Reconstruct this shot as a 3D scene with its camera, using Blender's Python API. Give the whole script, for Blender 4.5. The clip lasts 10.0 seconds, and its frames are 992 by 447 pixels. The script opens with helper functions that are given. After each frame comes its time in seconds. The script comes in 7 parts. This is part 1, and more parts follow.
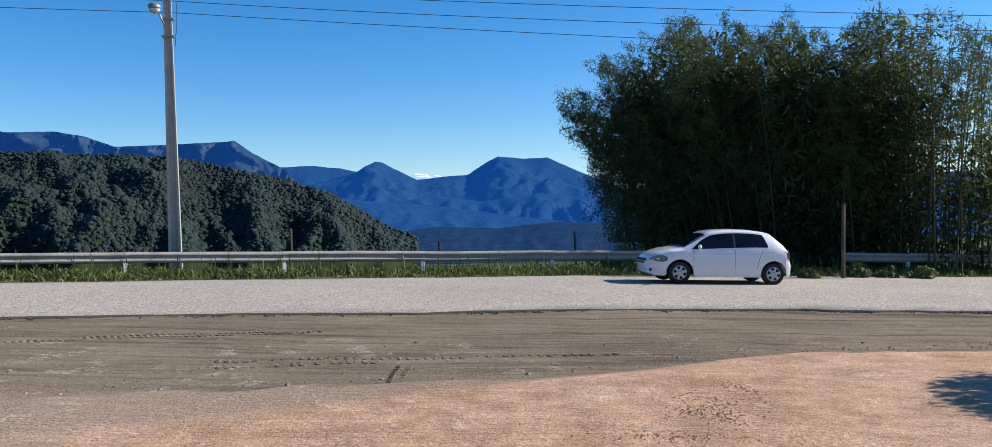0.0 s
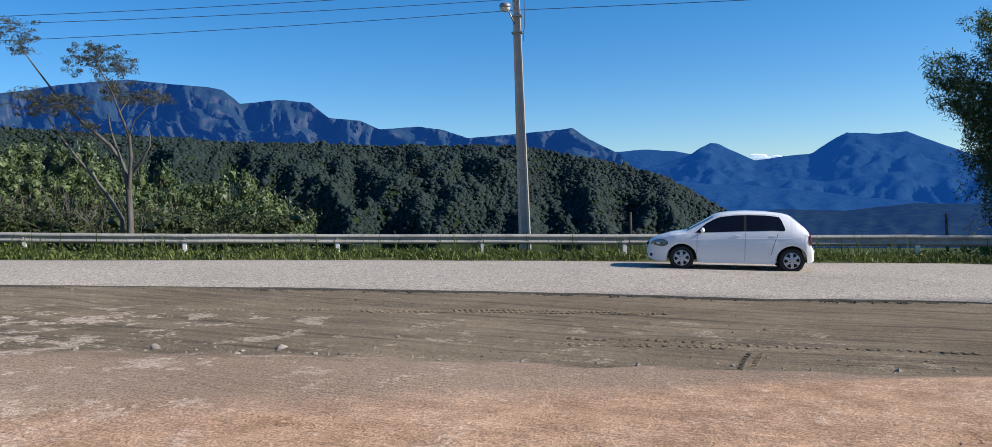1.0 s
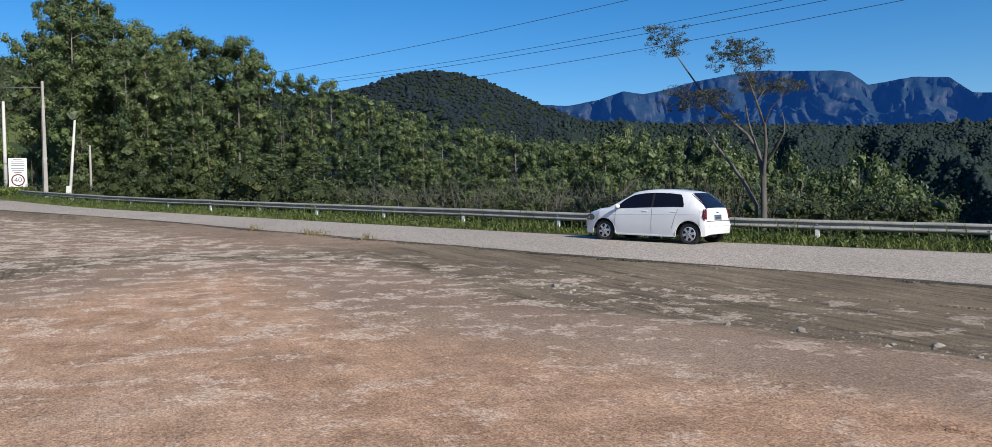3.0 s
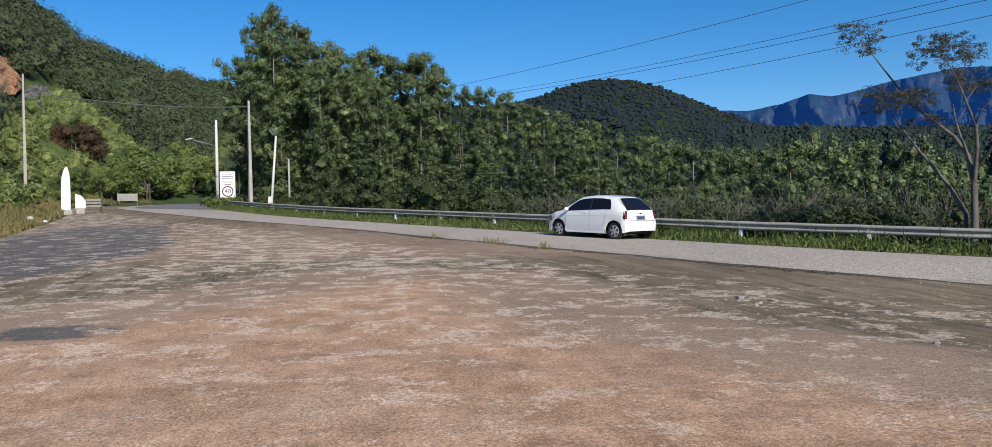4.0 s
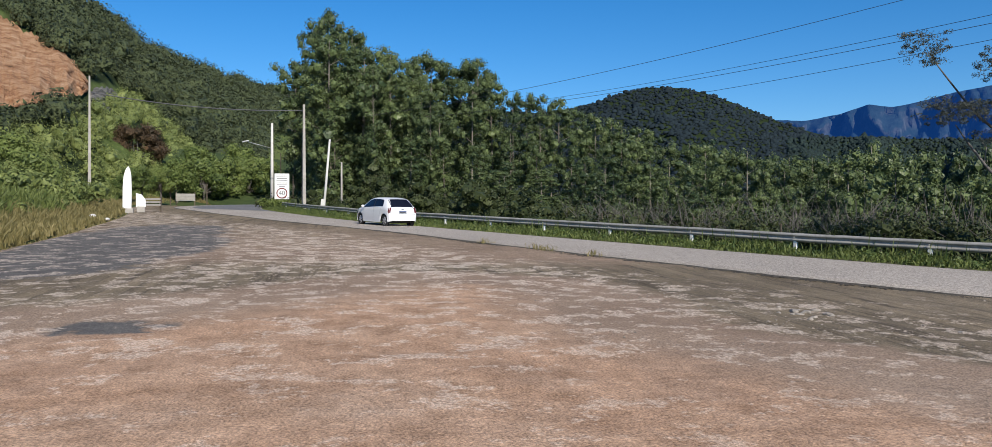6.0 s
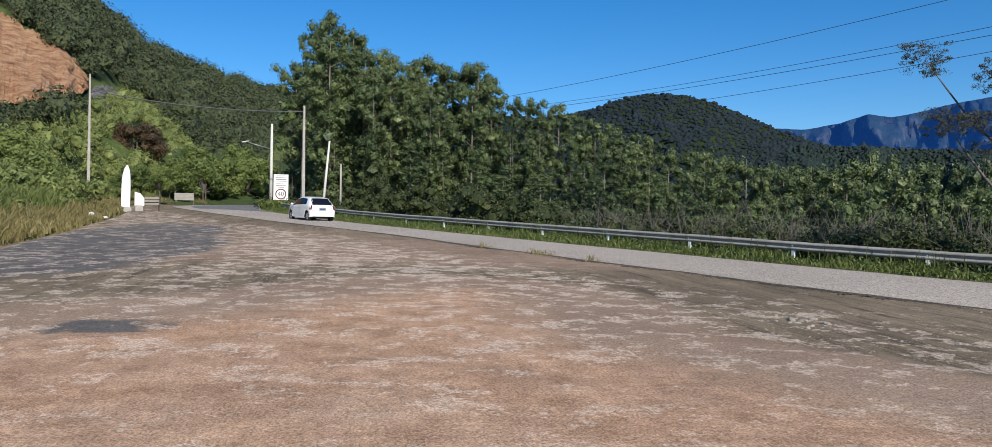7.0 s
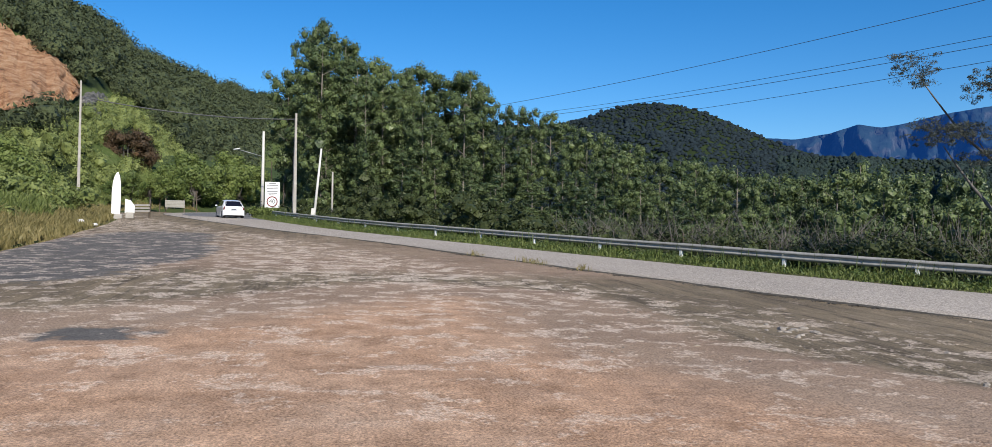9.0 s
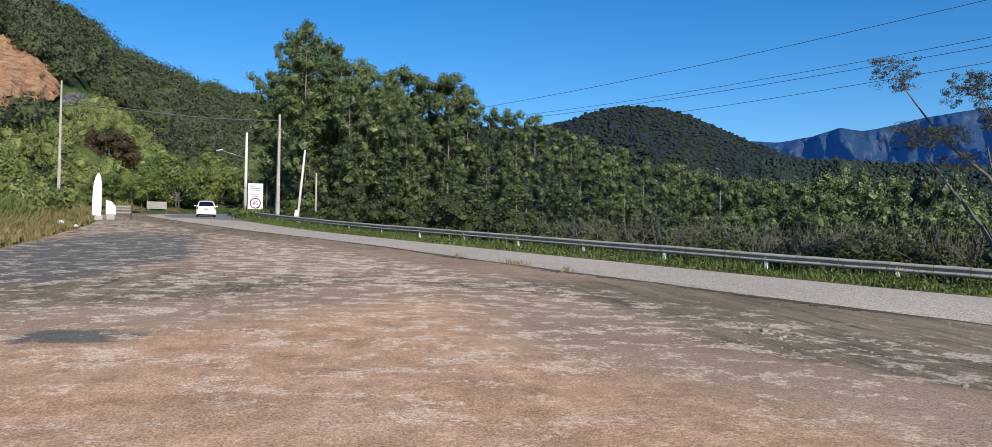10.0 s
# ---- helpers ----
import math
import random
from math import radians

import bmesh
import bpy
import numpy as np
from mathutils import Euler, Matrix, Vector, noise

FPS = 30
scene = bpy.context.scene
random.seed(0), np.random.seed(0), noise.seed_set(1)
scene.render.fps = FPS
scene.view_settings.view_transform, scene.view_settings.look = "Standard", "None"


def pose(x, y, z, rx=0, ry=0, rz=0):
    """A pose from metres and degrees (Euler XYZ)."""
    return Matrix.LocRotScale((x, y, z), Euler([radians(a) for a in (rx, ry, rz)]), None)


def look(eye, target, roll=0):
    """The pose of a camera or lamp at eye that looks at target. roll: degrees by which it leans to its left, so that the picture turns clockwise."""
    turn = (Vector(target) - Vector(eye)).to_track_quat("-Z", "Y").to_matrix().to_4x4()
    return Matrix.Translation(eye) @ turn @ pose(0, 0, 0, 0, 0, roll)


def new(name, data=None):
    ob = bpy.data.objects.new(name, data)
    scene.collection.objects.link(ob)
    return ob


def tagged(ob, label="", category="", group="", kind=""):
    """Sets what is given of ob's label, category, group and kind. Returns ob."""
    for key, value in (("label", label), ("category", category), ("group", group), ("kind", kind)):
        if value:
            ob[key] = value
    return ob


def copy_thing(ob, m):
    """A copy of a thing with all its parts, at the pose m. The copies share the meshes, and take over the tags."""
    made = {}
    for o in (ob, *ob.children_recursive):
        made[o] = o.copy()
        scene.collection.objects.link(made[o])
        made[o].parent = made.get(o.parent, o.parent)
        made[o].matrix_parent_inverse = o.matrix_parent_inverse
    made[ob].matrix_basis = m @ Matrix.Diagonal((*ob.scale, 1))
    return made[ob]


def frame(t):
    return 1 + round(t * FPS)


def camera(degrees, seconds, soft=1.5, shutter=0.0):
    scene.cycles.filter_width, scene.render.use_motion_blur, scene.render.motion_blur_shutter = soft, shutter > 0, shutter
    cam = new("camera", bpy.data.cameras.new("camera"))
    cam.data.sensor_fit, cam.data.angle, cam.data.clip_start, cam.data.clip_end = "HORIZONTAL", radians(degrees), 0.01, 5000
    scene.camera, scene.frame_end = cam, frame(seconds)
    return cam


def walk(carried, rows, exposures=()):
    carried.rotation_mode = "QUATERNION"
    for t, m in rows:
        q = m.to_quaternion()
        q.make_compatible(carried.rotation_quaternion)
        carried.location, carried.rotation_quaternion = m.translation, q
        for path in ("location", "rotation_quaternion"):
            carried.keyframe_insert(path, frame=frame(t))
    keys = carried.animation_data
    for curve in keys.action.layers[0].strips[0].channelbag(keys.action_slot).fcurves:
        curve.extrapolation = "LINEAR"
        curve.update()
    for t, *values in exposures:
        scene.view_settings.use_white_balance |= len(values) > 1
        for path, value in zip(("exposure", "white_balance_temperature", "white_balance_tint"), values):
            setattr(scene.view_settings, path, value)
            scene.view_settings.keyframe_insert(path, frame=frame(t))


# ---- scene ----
# A phone held at arm's length, turned about the body of the one who holds it.
EYE, ARM = 1.6, 0.373
cam = camera(61.75, 10.0, soft=0.5)
TURN = [
    (0, -0, -0.64, 0.89),
    (0.5, 10.23, -0.98, 1.29),
    (1, 22.77, -1.33, 1.47),
    (1.5, 34.64, -2.09, 1.41),
    (2, 42.72, -2.4, 1.47),
    (2.5, 52.87, -1.95, 1.2),
    (3, 63.92, -1.29, 1.2),
    (3.2, 67.67, -1.12, 1.04),
    (4.3, 76.99, -0.24, 1.28),
    (4.5, 77.45, -0.19, 1.24),
    (5, 78.52, -0.11, 1),
    (5.5, 79.06, -0.03, 0.53),
    (7, 79.16, 0.33, -0.83),
    (7.5, 79.18, 0.49, -0.95),
    (8, 79.12, 0.68, -0.95),
    (8.5, 78.98, 0.8, -0.94),
    (9, 78.59, 0.92, -1.02),
    (9.5, 78.1, 1, -1.12),
    (10, 77.51, 1.08, -1.09),
    ]
walk(cam, [(t, pose(-ARM * math.sin(radians(y)), ARM * math.cos(radians(y)), EYE, 90 + p, r, y)) for t, y, p, r in TURN],
     [(0.0, 0.4), (2.0, 0.12), (5.0, 0.02), (9.0, 0.14), (10.0, 0.16)])

# ---- light ----
SUN_TURN, SUN_HIGH = 77.5, 32.0      # degrees from +y towards +x, and above the horizon
world = bpy.data.worlds.new("sky")
scene.world = world
world.use_nodes = True
wt = world.node_tree
sky = wt.nodes.new("ShaderNodeTexSky")
sky.sky_type, sky.sun_disc = "NISHITA", False
sky.sun_elevation, sky.sun_rotation = radians(SUN_HIGH), radians(SUN_TURN)
sky.altitude, sky.air_density, sky.dust_density, sky.ozone_density = 900, 1.0, 0.7, 5.0
wt.nodes["Background"].inputs["Strength"].default_value = 0.122
deep = wt.nodes.new("ShaderNodeHueSaturation")      # a clear deep blue sky
deep.inputs["Saturation"].default_value, deep.inputs["Hue"].default_value = 1.3, 0.502
wt.links.new(sky.outputs[0], deep.inputs["Color"])
wt.links.new(deep.outputs[0], wt.nodes["Background"].inputs["Color"])
sun_at = Vector((math.sin(radians(SUN_TURN)) * math.cos(radians(SUN_HIGH)), math.cos(radians(SUN_TURN)) * math.cos(radians(SUN_HIGH)), math.sin(radians(SUN_HIGH))))
sun = new("sun", bpy.data.lights.new("sun", "SUN"))
sun.data.energy, sun.data.angle, sun.data.color = 5.4, radians(0.53), (1.0, 0.93, 0.825)
sun.matrix_world = look(sun_at * 50, (0, 0, 0))


# ---- materials ----
def shader(name, rough=0.8, metal=0.0, spec=0.3):
    m = bpy.data.materials.new(name)
    m.use_nodes = True
    b = m.node_tree.nodes["Principled BSDF"]
    b.inputs["Roughness"].default_value, b.inputs["Metallic"].default_value = rough, metal
    b.inputs["Specular IOR Level"].default_value = spec
    return m, m.node_tree, b


def node(nt, kind, **values):
    n = nt.nodes.new(kind)
    for key, value in values.items():
        n.inputs[key].default_value = value
    return n


def place(nt, scale=1.0):
    """World position as texture coordinates, stretched by scale (a number or three)."""
    g = nt.nodes.new("ShaderNodeNewGeometry")
    if scale == 1.0:
        return g.outputs["Position"]
    m = nt.nodes.new("ShaderNodeVectorMath")
    m.operation = "MULTIPLY"
    m.inputs[1].default_value = scale if isinstance(scale, tuple) else (scale,) * 3
    nt.links.new(g.outputs["Position"], m.inputs[0])
    return m.outputs[0]


def local(nt):
    return nt.nodes.new("ShaderNodeTexCoord").outputs["Object"]


def noise_of(nt, at, scale, detail=4.0, rough=0.55):
    n = node(nt, "ShaderNodeTexNoise", Scale=scale, Detail=detail, Roughness=rough)
    nt.links.new(at, n.inputs["Vector"])
    return n.outputs["Fac"]


def ramp(nt, fac, stops):
    r = nt.nodes.new("ShaderNodeValToRGB")
    e = r.color_ramp.elements
    while len(e) < len(stops):
        e.new(0.5)
    for k, (p, c) in zip(e, stops):
        k.position, k.color = p, (*c, 1) if len(c) == 3 else c
    nt.links.new(fac, r.inputs["Fac"])
    return r.outputs["Color"]


def grey(nt, fac, low, high):
    return ramp(nt, fac, [(low, (0, 0, 0)), (high, (1, 1, 1))])


def blend(nt, fac, a, b, how="MIX"):
    m = nt.nodes.new("ShaderNodeMix")
    m.data_type, m.blend_type = "RGBA", how
    for socket, value in ((m.inputs["Factor"], fac), (m.inputs["A"], a), (m.inputs["B"], b)):
        if isinstance(value, bpy.types.NodeSocket):
            nt.links.new(value, socket)
        elif isinstance(value, tuple):
            socket.default_value = (*value, 1)
        else:
            socket.default_value = value
    return m.outputs["Result"]


def maths(nt, how, a, b):
    m = nt.nodes.new("ShaderNodeMath")
    m.operation, m.use_clamp = how, False
    for socket, value in ((m.inputs[0], a), (m.inputs[1], b)):
        if isinstance(value, bpy.types.NodeSocket):
            nt.links.new(value, socket)
        else:
            socket.default_value = value
    return m.outputs[0]


def relief(nt, b, height, strength, distance):
    n = node(nt, "ShaderNodeBump", Strength=strength, Distance=distance)
    nt.links.new(height, n.inputs["Height"])
    nt.links.new(n.outputs[0], b.inputs["Normal"])


def plain(name, colour, rough=0.6, metal=0.0, scale=8.0, vary=0.25, bump=0.0, spec=0.4):
    """A surface of one colour with grain and stains at two sizes."""
    m, nt, b = shader(name, rough, metal, spec)
    at = local(nt)
    f = maths(nt, "ADD", maths(nt, "MULTIPLY", noise_of(nt, at, scale), 0.6), maths(nt, "MULTIPLY", noise_of(nt, at, scale * 7), 0.4))
    dark, light = tuple(c * (1 - vary) for c in colour), tuple(min(1, c * (1 + vary)) for c in colour)
    nt.links.new(ramp(nt, f, [(0.3, dark), (0.7, light)]), b.inputs["Base Color"])
    if bump:
        relief(nt, b, f, 0.6, bump)
    return m


def leaves(name, dark, light, thin=0.35, patch=0.12, rough=0.55):
    """Foliage: leaf by leaf variation, larger patches, and light passing through."""
    m, nt, b = shader(name, rough, 0.0, 0.25)
    g = nt.nodes.new("ShaderNodeNewGeometry")
    o = nt.nodes.new("ShaderNodeObjectInfo")
    f = maths(nt, "ADD", maths(nt, "MULTIPLY", g.outputs["Random Per Island"], 0.45), maths(nt, "MULTIPLY", noise_of(nt, place(nt), patch, 3.0), 0.6))
    f = maths(nt, "ADD", f, maths(nt, "MULTIPLY", maths(nt, "SUBTRACT", o.outputs["Random"], 0.5), 0.3))
    col = ramp(nt, f, [(0.15, dark), (0.85, light)])
    nt.links.new(col, b.inputs["Base Color"])
    if thin:
        tr = nt.nodes.new("ShaderNodeBsdfTranslucent")
        nt.links.new(blend(nt, 0.45, col, (light[0] * 1.5, light[1] * 1.5, light[2] * 0.8)), tr.inputs["Color"])
        mx = node(nt, "ShaderNodeMixShader", Fac=thin)
        nt.links.new(b.outputs[0], mx.inputs[1])
        nt.links.new(tr.outputs[0], mx.inputs[2])
        nt.links.new(mx.outputs[0], nt.nodes["Material Output"].inputs["Surface"])
    return m


def tufted(m, size, depth):
    """Gives a wood far off the roughness of its leaves."""
    nt = m.node_tree
    relief(nt, nt.nodes["Principled BSDF"], noise_of(nt, place(nt), size, 3.0, 0.7), 1.0, depth)
    return m


def bark(name, a, b_, scale=3.0):
    m, nt, b = shader(name, 0.85)
    at = nt.nodes.new("ShaderNodeMapping")
    at.inputs["Scale"].default_value = (1, 1, 0.18)
    nt.links.new(local(nt), at.inputs["Vector"])
    f = noise_of(nt, at.outputs[0], scale, 6.0, 0.65)
    nt.links.new(ramp(nt, f, [(0.32, a), (0.68, b_)]), b.inputs["Base Color"])
    relief(nt, b, f, 0.7, 0.02)
    return m


def lot_material():
    """Beaten grey sand near the road, orange gravel nearer the house, pale gravel scattered over both."""
    m, nt, b = shader("gravel_lot", 0.95, 0.0, 0.15)
    a = nt.nodes.new("ShaderNodeAttribute")
    a.attribute_name = "zones"
    sep = nt.nodes.new("ShaderNodeSeparateColor")
    nt.links.new(a.outputs["Color"], sep.inputs[0])
    big, mid = noise_of(nt, place(nt), 0.35, 6.0, 0.62), noise_of(nt, place(nt), 2.2, 5.0, 0.65)
    along = nt.nodes.new("ShaderNodeMapping")       # washed out and driven along the road
    along.inputs["Rotation"].default_value = (0, 0, radians(24))
    along.inputs["Scale"].default_value = (0.95, 0.8, 1.0)
    nt.links.new(place(nt), along.inputs["Vector"])
    streak = noise_of(nt, along.outputs[0], 2.1, 10.0, 0.68)
    drag = nt.nodes.new("ShaderNodeMapping")
    drag.inputs["Rotation"].default_value = (0, 0, radians(-10))
    drag.inputs["Scale"].default_value = (0.16, 2.6, 1.0)
    nt.links.new(place(nt), drag.inputs["Vector"])
    ruts = noise_of(nt, drag.outputs[0], 1.2, 7.0, 0.66)
    lines = nt.nodes.new("ShaderNodeMapping")
    lines.inputs["Rotation"].default_value = (0, 0, radians(-12))
    lines.inputs["Scale"].default_value = (0.22, 7.0, 1.0)
    nt.links.new(place(nt), lines.inputs["Vector"])
    scratch = noise_of(nt, lines.outputs[0], 1.1, 5.0, 0.7)
    fine, grit = noise_of(nt, place(nt), 16, 4.0, 0.75), noise_of(nt, place(nt), 48, 3.0, 0.75)
    warp = lambda s, w: maths(nt, "ADD", s, maths(nt, "MULTIPLY", maths(nt, "SUBTRACT", mid, 0.5), w))
    sand = ramp(nt, big, [(0.3, (0.14, 0.111, 0.077)), (0.5, (0.188, 0.151, 0.104)), (0.7, (0.248, 0.2, 0.14))])
    sand = blend(nt, 1.0, sand, ramp(nt, ruts, [(0.32, (0.4, 0.4, 0.41)), (0.44, (0.88, 0.88, 0.88)), (0.68, (1.22, 1.2, 1.17))]), "MULTIPLY")
    sand = blend(nt, 1.0, sand, ramp(nt, scratch, [(0.34, (0.62, 0.62, 0.63)), (0.46, (0.98, 0.98, 0.98)), (0.66, (1.16, 1.15, 1.13))]), "MULTIPLY")
    orange = ramp(nt, big, [(0.3, (0.39, 0.262, 0.18)), (0.45, (0.45, 0.285, 0.182)), (0.6, (0.475, 0.315, 0.21)), (0.75, (0.43, 0.315, 0.23))])
    orange = blend(nt, 1.0, orange, ramp(nt, mid, [(0.32, (0.72, 0.69, 0.66)), (0.52, (1.0, 1.0, 1.0)), (0.68, (1.2, 1.22, 1.24))]), "MULTIPLY")
    mud = ramp(nt, big, [(0.3, (0.255, 0.18, 0.128)), (0.55, (0.315, 0.228, 0.163)), (0.75, (0.36, 0.268, 0.196))])
    col = blend(nt, grey(nt, warp(a.outputs["Alpha"], 0.45), 0.36, 0.64), sand, mud)
    col = blend(nt, grey(nt, maths(nt, "ADD", warp(sep.outputs[0], 0.25), maths(nt, "MULTIPLY", maths(nt, "SUBTRACT", big, 0.5), 0.5)), 0.3, 0.7), col, orange)
    tar = ramp(nt, mid, [(0.3, (0.09, 0.085, 0.08)), (0.7, (0.16, 0.148, 0.136))])
    col = blend(nt, grey(nt, warp(maths(nt, "ADD", sep.outputs[1], maths(nt, "MULTIPLY", maths(nt, "SUBTRACT", big, 0.5), 1.2)), 0.55), 0.5, 0.62), col, tar)
    pale = maths(nt, "MULTIPLY", grey(nt, maths(nt, "ADD", maths(nt, "ADD", streak, maths(nt, "MULTIPLY", maths(nt, "SUBTRACT", sep.outputs[2], 0.8), 0.13)), maths(nt, "MULTIPLY", maths(nt, "SUBTRACT", fine, 0.5), 0.25)), 0.525, 0.56), sep.outputs[2])
    grain = grey(nt, fine, 0.44, 0.56)
    col = blend(nt, maths(nt, "MULTIPLY", pale, maths(nt, "ADD", 0.36, maths(nt, "MULTIPLY", grain, 0.42))), col, (0.72, 0.6, 0.49))
    col = blend(nt, 1.0, col, ramp(nt, grit, [(0.36, (0.54, 0.53, 0.52)), (0.5, (1, 1, 1)), (0.64, (1.42, 1.4, 1.38))]), "MULTIPLY")
    col = blend(nt, 1.0, col, ramp(nt, fine, [(0.34, (0.86, 0.86, 0.86)), (0.5, (1, 1, 1)), (0.66, (1.12, 1.12, 1.12))]), "MULTIPLY")
    nt.links.new(col, b.inputs["Base Color"])
    h = maths(nt, "ADD", maths(nt, "MULTIPLY", grit, 0.22), maths(nt, "ADD", maths(nt, "MULTIPLY", fine, 0.45), maths(nt, "ADD", maths(nt, "MULTIPLY", streak, 0.7), maths(nt, "ADD", maths(nt, "MULTIPLY", ruts, 1.0), maths(nt, "MULTIPLY", scratch, 0.4)))))
    relief(nt, b, h, 1.0, 0.045)
    return m


def asphalt_material(name, dark, light):
    m, nt, b = shader(name, 0.9, 0.0, 0.25)
    big, fine, grit = noise_of(nt, place(nt), 0.3, 5.0, 0.6), noise_of(nt, place(nt), 9, 3.0, 0.7), noise_of(nt, place(nt), 24, 3.0, 0.8)
    col = ramp(nt, big, [(0.25, dark), (0.75, light)])
    col = blend(nt, 1.0, col, ramp(nt, grit, [(0.36, (0.42, 0.42, 0.42)), (0.5, (1, 1, 1)), (0.64, (1.52, 1.52, 1.52))]), "MULTIPLY")
    col = blend(nt, 1.0, col, ramp(nt, fine, [(0.3, (0.8, 0.8, 0.8)), (0.7, (1.18, 1.18, 1.18))]), "MULTIPLY")
    nt.links.new(col, b.inputs["Base Color"])
    relief(nt, b, maths(nt, "ADD", fine, grit), 0.6, 0.012)
    return m


def ground_material(name, stops, scale=0.05, bump=0.3):
    m, nt, b = shader(name, 0.95, 0.0, 0.1)
    f = maths(nt, "ADD", maths(nt, "MULTIPLY", noise_of(nt, place(nt), scale, 5.0, 0.6), 0.6), maths(nt, "MULTIPLY", noise_of(nt, place(nt), scale * 14, 4.0, 0.6), 0.4))
    nt.links.new(ramp(nt, f, stops), b.inputs["Base Color"])
    relief(nt, b, f, 0.8, bump)
    return m


def distance_material(name, stops, haze_glow, amount, size, rock=None):
    """Wooded rock kilometres off, bare where it is steep; blue haze is painted on as emission."""
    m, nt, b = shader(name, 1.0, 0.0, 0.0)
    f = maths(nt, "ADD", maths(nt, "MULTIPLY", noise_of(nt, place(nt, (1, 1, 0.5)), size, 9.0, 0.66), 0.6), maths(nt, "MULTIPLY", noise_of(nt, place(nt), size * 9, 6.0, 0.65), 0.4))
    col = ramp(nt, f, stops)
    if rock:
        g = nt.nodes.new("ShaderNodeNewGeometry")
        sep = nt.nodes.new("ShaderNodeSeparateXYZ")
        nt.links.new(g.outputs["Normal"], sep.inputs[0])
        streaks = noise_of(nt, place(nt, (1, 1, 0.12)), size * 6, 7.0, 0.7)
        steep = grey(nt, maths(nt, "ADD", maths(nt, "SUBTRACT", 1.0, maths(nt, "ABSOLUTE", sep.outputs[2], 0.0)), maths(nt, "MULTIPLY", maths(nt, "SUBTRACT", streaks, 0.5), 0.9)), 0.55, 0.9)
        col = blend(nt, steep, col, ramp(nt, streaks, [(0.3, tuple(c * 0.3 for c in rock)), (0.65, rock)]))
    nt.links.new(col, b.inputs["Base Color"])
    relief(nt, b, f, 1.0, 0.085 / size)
    # Haze: the whole surface glows faintly blue, whatever light falls on it.
    b.inputs["Emission Color"].default_value = (*haze_glow, 1)
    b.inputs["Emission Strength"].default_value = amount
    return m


def slope_material():
    m, nt, b = shader("hillside_ground", 0.95, 0.0, 0.1)
    f = maths(nt, "ADD", maths(nt, "MULTIPLY", noise_of(nt, place(nt), 0.08, 5.0, 0.6), 0.55), maths(nt, "MULTIPLY", noise_of(nt, place(nt), 1.1, 5.0, 0.7), 0.45))
    a = nt.nodes.new("ShaderNodeAttribute")
    a.attribute_name = "open"
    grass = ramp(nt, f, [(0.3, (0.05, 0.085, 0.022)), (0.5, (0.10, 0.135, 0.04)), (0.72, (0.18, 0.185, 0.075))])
    # Ground outside the open mask is much darker than the grass.
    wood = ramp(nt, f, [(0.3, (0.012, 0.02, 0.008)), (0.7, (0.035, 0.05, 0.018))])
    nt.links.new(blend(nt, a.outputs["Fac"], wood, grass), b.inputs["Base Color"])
    relief(nt, b, f, 0.9, 0.8)
    return m


SLOPE = slope_material()
LOT = lot_material()
ROAD = asphalt_material("worn_asphalt", (0.33, 0.29, 0.245), (0.41, 0.36, 0.305))
DARK_ROAD = asphalt_material("smooth_asphalt", (0.13, 0.13, 0.135), (0.2, 0.2, 0.2))
CLOD = plain("turned_soil", (0.32, 0.19, 0.115), 0.95, 0, 9, 0.35, 0.01)
EDGE = plain("broken_asphalt", (0.07, 0.064, 0.056), 0.95, 0, 6, 0.4, 0.02)
SOIL = ground_material("valley_soil", [(0.3, (0.03, 0.05, 0.018)), (0.55, (0.06, 0.085, 0.03)), (0.75, (0.10, 0.11, 0.045))])
VERGE = ground_material("verge_soil", [(0.3, (0.05, 0.06, 0.02)), (0.6, (0.09, 0.085, 0.04)), (0.8, (0.14, 0.12, 0.075))], 0.6, 0.03)
# Near-black green ground that shows in the gaps between tree crowns.
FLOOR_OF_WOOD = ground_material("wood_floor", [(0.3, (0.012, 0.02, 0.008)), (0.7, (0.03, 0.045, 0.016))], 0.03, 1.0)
CLAY = ground_material("red_clay", [(0.36, (0.13, 0.075, 0.045)), (0.44, (0.36, 0.185, 0.1)), (0.54, (0.5, 0.3, 0.17)), (0.66, (0.62, 0.45, 0.31))], 0.45, 1.6)
OUTCROP = ground_material("grey_rock", [(0.32, (0.05, 0.05, 0.045)), (0.5, (0.17, 0.165, 0.15)), (0.68, (0.34, 0.32, 0.29))], 0.4, 1.2)
# Plateau: blue haze painted into wood and rock colours and into the emission.
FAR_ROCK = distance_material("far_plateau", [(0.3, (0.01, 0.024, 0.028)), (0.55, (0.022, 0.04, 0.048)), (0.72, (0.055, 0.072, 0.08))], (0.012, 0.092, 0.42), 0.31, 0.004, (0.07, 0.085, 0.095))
# Ranges: haze is put into the bluish base stops and the blue glow.
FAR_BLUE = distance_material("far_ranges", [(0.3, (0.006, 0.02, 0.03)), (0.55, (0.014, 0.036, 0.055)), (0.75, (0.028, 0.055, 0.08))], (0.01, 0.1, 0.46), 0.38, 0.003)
# Leaf colours of these two far woods are tinted blue to paint in haze.
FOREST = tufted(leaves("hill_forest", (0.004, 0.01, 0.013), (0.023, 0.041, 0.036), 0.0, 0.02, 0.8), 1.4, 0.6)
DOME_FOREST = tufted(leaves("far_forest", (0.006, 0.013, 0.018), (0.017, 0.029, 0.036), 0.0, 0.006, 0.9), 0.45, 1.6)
NEAR_FOREST = tufted(leaves("slope_forest", (0.004, 0.012, 0.008), (0.085, 0.105, 0.045), 0.0, 0.24), 2.5, 0.5)
